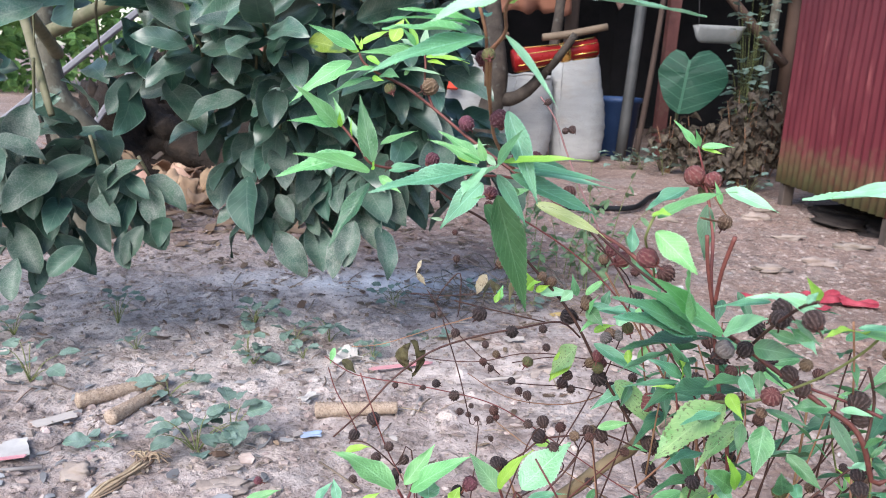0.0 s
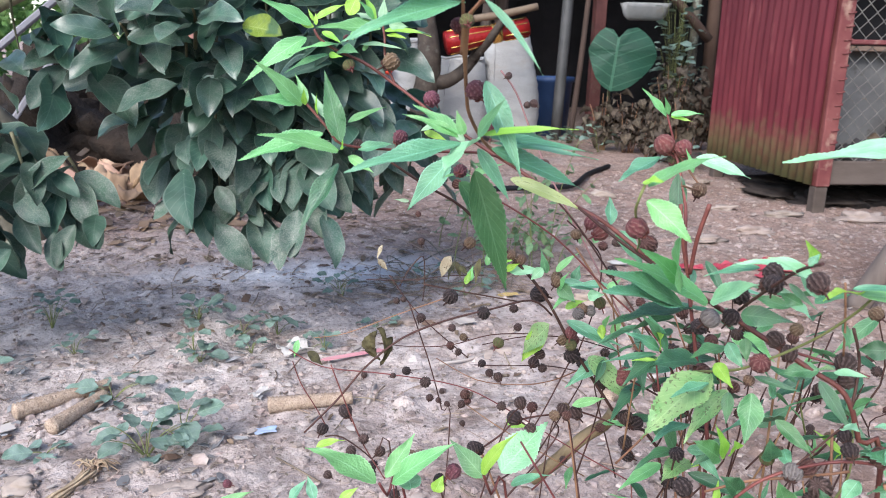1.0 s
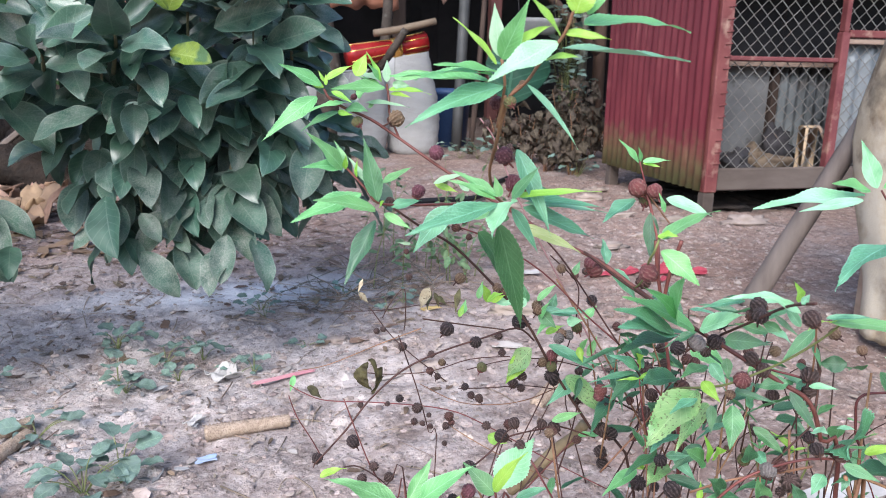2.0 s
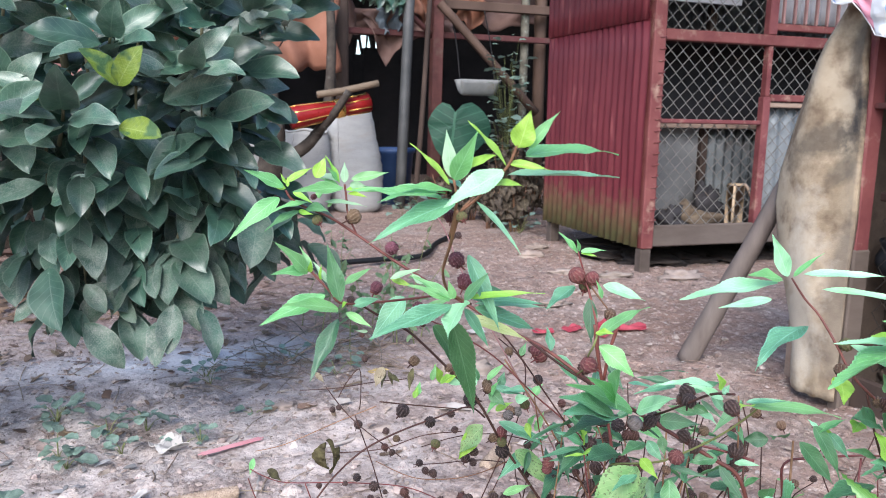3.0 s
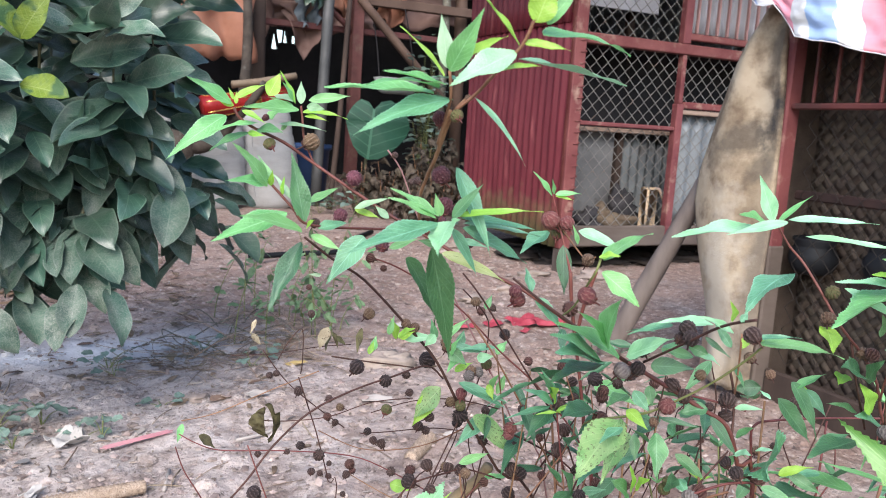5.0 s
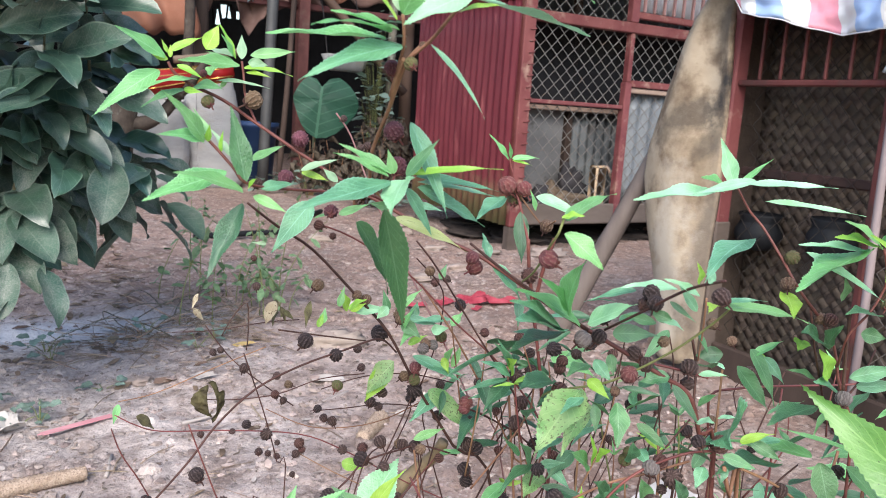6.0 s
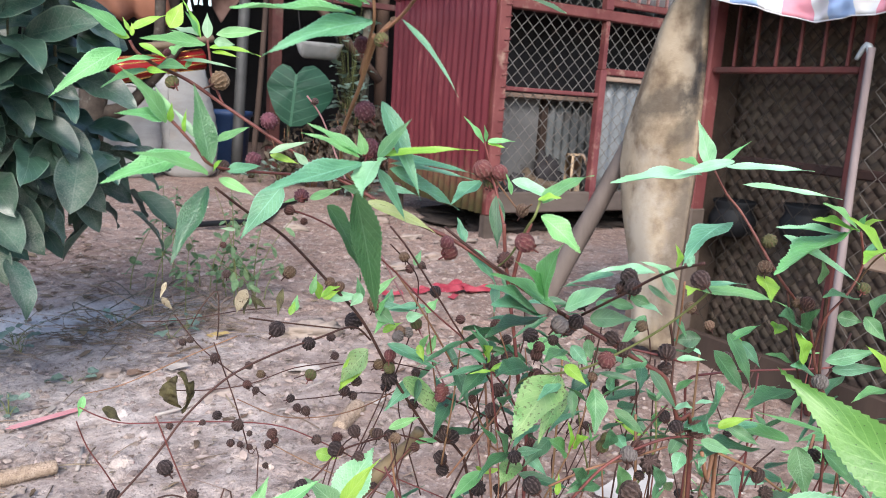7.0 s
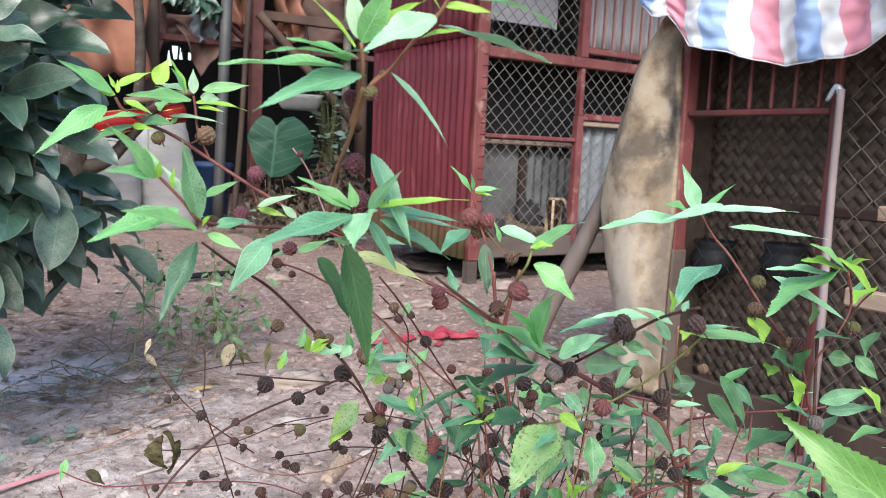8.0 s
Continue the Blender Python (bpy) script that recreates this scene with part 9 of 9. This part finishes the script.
for x, y, n, size, h, sp in ((-0.60, 1.43, 12, 0.026, 0.06, 0.06), (-0.74, 1.65, 9, 0.028, 0.06, 0.05), (-0.57, 1.74, 10, 0.022, 0.07, 0.04), (-0.36, 1.42, 8, 0.034, 0.03, 0.045), (-0.255, 1.22, 16, 0.026, 0.06, 0.055), (-0.21, 1.25, 8, 0.03, 0.07, 0.04),
                             (-0.26, 1.58, 6, 0.02, 0.05, 0.02), (-0.19, 1.71, 7, 0.028, 0.05, 0.04), (-0.12, 1.72, 6, 0.03, 0.05, 0.03), (-0.02, 1.61, 5, 0.018, 0.04, 0.02), (-0.29, 1.77, 6, 0.022, 0.04, 0.03), (0.0, 2.0, 7, 0.022, 0.05, 0.05),
                             (-0.29, 1.79, 8, 0.026, 0.04, 0.05), (-0.16, 1.62, 6, 0.022, 0.03, 0.03), (-0.245, 1.56, 6, 0.024, 0.03, 0.04), (0.01, 1.95, 5, 0.022, 0.04, 0.03), (0.09, 1.74, 5, 0.02, 0.02, 0.04), (-0.05, 1.62, 5, 0.02, 0.02, 0.03),
                             (-0.66, 1.32, 7, 0.028, 0.05, 0.05), (-0.40, 1.24, 4, 0.03, 0.01, 0.02), (0.30, 1.92, 6, 0.02, 0.03, 0.05), (-0.48, 1.6, 5, 0.02, 0.04, 0.03), (0.22, 2.1, 5, 0.024, 0.03, 0.05), (0.35, 1.98, 5, 0.02, 0.03, 0.04)):
    seedling(x, y, n, size, h, sp)

# dry twiggy bush with a few feathery green leaves, beside the pomelo tree
M_BUSHLEAF = leaf_material("bush_leaf", (0.119, 0.217, 0.105), (0.217, 0.329, 0.175), (0.238, 0.336, 0.182), (0.5, 0.7), 0.25, 0.2, veins=5)
BUSHLEAF = [me.copy() for me in WEED]
for me in BUSHLEAF:
    me.materials[0] = M_BUSHLEAF
bush = thing("twiggy_bush", "dry twiggy bush with sparse small green leaves", "bush", (0.30, 2.25, 0))
for i in range(34):
    a = lrnd.uniform(0, 6.28)
    x0, y0 = 0.33 + lrnd.uniform(-0.16, 0.14), 2.22 + lrnd.uniform(-0.2, 0.14)
    h, r = lrnd.uniform(0.015, 0.075), lrnd.uniform(0.10, 0.36)
    sway = lrnd.uniform(-0.9, 0.9)
    pts = [(x0 + r * t * math.cos(a + sway * t), y0 + r * t * math.sin(a + sway * t), h * math.sin(min(1.0, t * 1.15) * 2.5) + 0.003) for t in (0, 0.25, 0.5, 0.75, 1.0)]
    part("twig", Shape().tube(pts, [0.0017, 0.0014, 0.0011, 0.0008, 0.0005], 5, 3, 0.1), M_STRAWBIT if i % 3 else M_BARK, bush)
for i in range(18):
    x0, y0 = 0.40 + lrnd.uniform(-0.15, 0.20), 2.24 + lrnd.uniform(-0.16, 0.22)
    h = lrnd.uniform(0.10, 0.38)
    lean = (lrnd.uniform(-0.12, 0.12), lrnd.uniform(-0.08, 0.08))
    pts = [Vector((x0 + lean[0] * t * t, y0 + lean[1] * t * t, h * t)) for t in (0, 0.35, 0.7, 1.0)]
    part("shoot", Shape().tube(pts, [0.0017, 0.0014, 0.001, 0.0006], 5, 3), STEM_GREEN, bush)
    for k in range(11):
        t = lrnd.uniform(0.25, 1.0)
        p = Vector((x0 + lean[0] * t * t, y0 + lean[1] * t * t, h * t))
        d = Vector((lrnd.uniform(-1, 1), lrnd.uniform(-1, 1), lrnd.uniform(-0.9, 0.3))).normalized() * lrnd.uniform(0.02, 0.042)
        part("leaf", BUSHLEAF[k % 2], None, bush).matrix_basis = leaf_matrix(p, p + d, d.length * 0.46, lrnd.uniform(-40, 40))

# withered weeds beside the coop
M_WITHER = leaf_material("withered_brown_leaf", (0.0442, 0.0333, 0.0250), (0.1156, 0.0925, 0.0702), (0.19, 0.145, 0.10), (0.7, 0.9), 0.15, 0.35, veins=5)
WITHER = [leaf_mesh(f"withered_leaf_{i}", 0.5, 5, 0.5, 0.4, 2.5, 0.4, 1.2, 8, i) for i in range(3)]
for me in WITHER:
    me.materials.append(M_WITHER)


def withered(x, y, n, h, label):
    t = thing("withered_weed", label, "dry weed", (x, y, 0), group="withered weeds")
    for i in range(n):
        a = lrnd.uniform(0, 6.28)
        hh = h * lrnd.uniform(0.5, 1.0)
        r = lrnd.uniform(0.03, 0.16)
        top = Vector((x + r * math.cos(a), y + 0.6 * r * math.sin(a), hh))
        part("stalk", Shape().tube([(x + 0.3 * r * math.cos(a), y, -0.01), (x + 0.6 * r * math.cos(a), y + 0.3 * r * math.sin(a), hh * 0.6), top], [0.004, 0.003, 0.0015], 5, 3), STEM_BROWN, t)
        for k in range(12):
            p = Vector((x + 0.4 * r * math.cos(a), y, 0.0)).lerp(top, lrnd.uniform(0.25, 1.0))
            d = Vector((lrnd.uniform(-1, 1), lrnd.uniform(-1, 0.6), lrnd.uniform(-1.6, 0.1))).normalized() * lrnd.uniform(0.04, 0.085)
            part("leaf", WITHER[k % 3], None, t).matrix_basis = leaf_matrix(p, p + d, d.length * lrnd.uniform(0.5, 0.8), lrnd.uniform(-60, 60))


for x, y, n, h in ((1.62, 4.55, 7, 0.40), (1.78, 4.35, 8, 0.48), (1.72, 4.05, 7, 0.42), (1.50, 4.65, 6, 0.34), (1.60, 4.2, 6, 0.3), (1.9, 4.6, 8, 0.55), (2.1, 4.7, 7, 0.5)):
    withered(x, y, n, h, "withered brown weeds with curled dry leaves")
for x, y, s_, h in ((1.45, 4.55, 0.05, 0.16), (1.38, 4.75, 0.04, 0.12), (1.72, 4.0, 0.04, 0.12), (2.02, 4.95, 0.06, 0.9), (2.1, 5.0, 0.06, 1.05), (2.05, 5.0, 0.05, 1.2), (1.28, 4.8, 0.05, 0.1)):
    seedling(x, y, 12 if h < 0.5 else 26, s_, h, 0.12, "green climbing weed by the shed" if h > 0.5 else "low green weed by the shed")

# ---- behind the pomelo tree: dry banana leaves, boards, a bank of far foliage ----
M_BANANA = material("dry_banana_leaf", (0.14, 0.085, 0.055), (0.36, 0.23, 0.15), 7, (0.7, 0.9), 0.3, 40, vary=0.35)
for i in range(46):
    x, y = lrnd.uniform(-1.9, -0.70), lrnd.uniform(2.75, 4.0)
    z = lrnd.uniform(0.02, 0.42) * (1 if x < -0.2 else 0.6)
    a, l, w = lrnd.uniform(0, 360), lrnd.uniform(0.07, 0.20), lrnd.uniform(0.022, 0.05)
    m = pose(x, y, z * 0.12 + 0.015, lrnd.uniform(-20, 20), lrnd.uniform(-15, 15), a)
    f = lambda u, v: m @ Vector(((u - 0.5) * l * 2, (v - 0.5) * w * 2 * (1 - (2 * u - 1) ** 4 * 0.8), 0.05 * math.sin(u * 5 + i) + 0.03 * noise.noise((u * 5, v * 5, i)) + 0.25 * abs(v - 0.5) * w))
    tagged(part("dry_leaf", Shape().sheet(f, 12, 5, 0.002), M_BANANA), "large dry tan leaf in a heap behind the tree", "leaf", group="heap of dry leaves")
# paler copy of the dry leaf colour stands in for sunlit spots
M_PALELEAF = material("sunlit_dry_leaf", (0.30, 0.18, 0.125), (0.62, 0.43, 0.32), 6, (0.6, 0.85), 0.3, 40, vary=0.4, translucent=0.3)
for i in range(44):
    x, y = lrnd.uniform(-2.0, -0.78), lrnd.uniform(2.95, 3.7)
    l, w, tip_up = lrnd.uniform(0.04, 0.12), lrnd.uniform(0.018, 0.042), lrnd.uniform(15, 75)
    z = 0.01 + w * math.sin(radians(tip_up))
    m = pose(x, y, z, tip_up, lrnd.uniform(-14, 14), lrnd.uniform(-70, 70))
    f = lambda u, v: m @ Vector(((u - 0.5) * l * 2, (v - 0.5) * w * 2 * (1 - (2 * u - 1) ** 4 * 0.8), 0.05 * math.sin(u * 5 + i) + 0.03 * noise.noise((u * 5, v * 5, i)) + 0.25 * abs(v - 0.5) * w))
    tagged(part("dry_leaf", Shape().sheet(f, 12, 5, 0.002), M_PALELEAF if i % 3 else M_BANANA), "dry leaf propped in the heap behind the tree, two in three coloured as sunlit", "leaf", group="heap of dry leaves")
flakes(420, M_BANANA, "dry_leaf_litter", "tan and brown dry leaves heaped behind the pomelo tree", "litter", 0.05, 0.38, area=(-1.9, -0.2, 2.6, 3.7))
flakes(420, M_BANANA, "dry_leaf_litter", "tan and brown dry leaves strewn along the yard's edge", "litter", 0.055, 0.38, area=(-3.4, -1.5, 2.9, 5.2))
M_PALEBOARD = material("bleached_board", (0.1815, 0.1760, 0.1960), (0.2750, 0.2695, 0.2968), 6, (0.75, 0.95), 0.4, 60, stretch=(1, 1, 0.2))
for a, b, w, lab in (((-1.55, 3.6, 0.0), (-0.75, 3.9, 1.25), 0.07, "weathered grey plank leaning behind the tree"), ((-1.9, 3.5, 0.1), (-0.9, 3.8, 1.0), 0.06, "weathered grey plank leaning behind the tree"), ((-1.3, 3.9, 0.0), (-0.2, 4.1, 0.9), 0.05, "brown timber leaning behind the tree")):
    a, b = Vector(a), Vector(b)
    q = (b - a).to_track_quat("Z", "Y").to_matrix().to_4x4()
    q.translation = a
    tagged(part("plank", Shape().box((-w, -0.012, 0), (w, 0.012, (b - a).length), 0.004, q), M_PALEBOARD if "grey" in lab else M_LOG, smooth=False), lab, "plank", group="leaning planks")
cloth = Shape().sheet(lambda u, v: (-0.62 + 0.34 * u, 3.2 + 0.05 * math.sin(u * 14), 0.52 + 0.36 * v - 0.05 * u), 20, 8, 0.004)
tagged(part("faded_cloth", cloth, material("faded_pink_cloth", (0.30, 0.15, 0.13), (0.42, 0.24, 0.21), 6, (0.8, 0.95), 0.3, 40)), "faded pink cloth hanging on a line", "cloth")
part("line", Shape().tube([(-1.2, 3.2, 0.90), (-0.5, 3.2, 0.86), (0.3, 3.2, 0.92), (0.44, 4.7, 0.95)], 0.003, 5), M_DARK, bpy.data.objects["faded_cloth"])
# bank added behind the tree; its near-black colour stands in for shadow
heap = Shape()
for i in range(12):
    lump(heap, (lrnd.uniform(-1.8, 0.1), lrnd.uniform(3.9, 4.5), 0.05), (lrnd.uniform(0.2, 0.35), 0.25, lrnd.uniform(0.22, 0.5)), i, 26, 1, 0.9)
tagged(part("rubbish_bank", heap, material("dark_backdrop", (0.0090, 0.0065, 0.0055), (0.0350, 0.0235, 0.0175), 14, (0.8, 0.95), 0.8, 30, depth=0.03)), "dark bank added for the shadows behind the tree", "earth bank", kind="stuff")
far = Shape()
far_uv = []
for i in range(12000):
    x = lrnd.uniform(-9, 6)
    y = lrnd.uniform(8.8, 11.5)
    z = 2.7 * lrnd.random() ** 0.9 * (0.75 + 0.35 * noise.noise((x * 0.5, y * 0.3, 0))) + 0.05
    s_ = lrnd.uniform(0.10, 0.26)
    if 1.6 < x < 3.0 and z > 1.2:
        continue
    p = Vector((x, y, z))
    d = Vector((lrnd.uniform(-1, 1), lrnd.uniform(-1, 0.3), lrnd.uniform(-1, 0.5))).normalized() * s_
    me = WEED[i % 2]
    m = leaf_matrix(p, p + d, s_ * 0.5, lrnd.uniform(-60, 60))
    far.add([m @ v.co for v in me.vertices], [tuple(f.vertices) for f in me.polygons])
    far_uv.extend(tuple(c.uv) for c in me.uv_layers[0].data)
far_me = far.mesh("hedge")
far_me.uv_layers.new(name="uv").data.foreach_set("uv", [c for q in far_uv for c in q])
tagged(part("far_hedge", far_me, leaf_material("far_foliage", (0.06, 0.13, 0.04), (0.14, 0.26, 0.07), (0.16, 0.28, 0.1), (0.5, 0.7), 0.3, 0.0, veins=3)), "bank of bright green foliage beyond the yard", "hedge", kind="stuff")
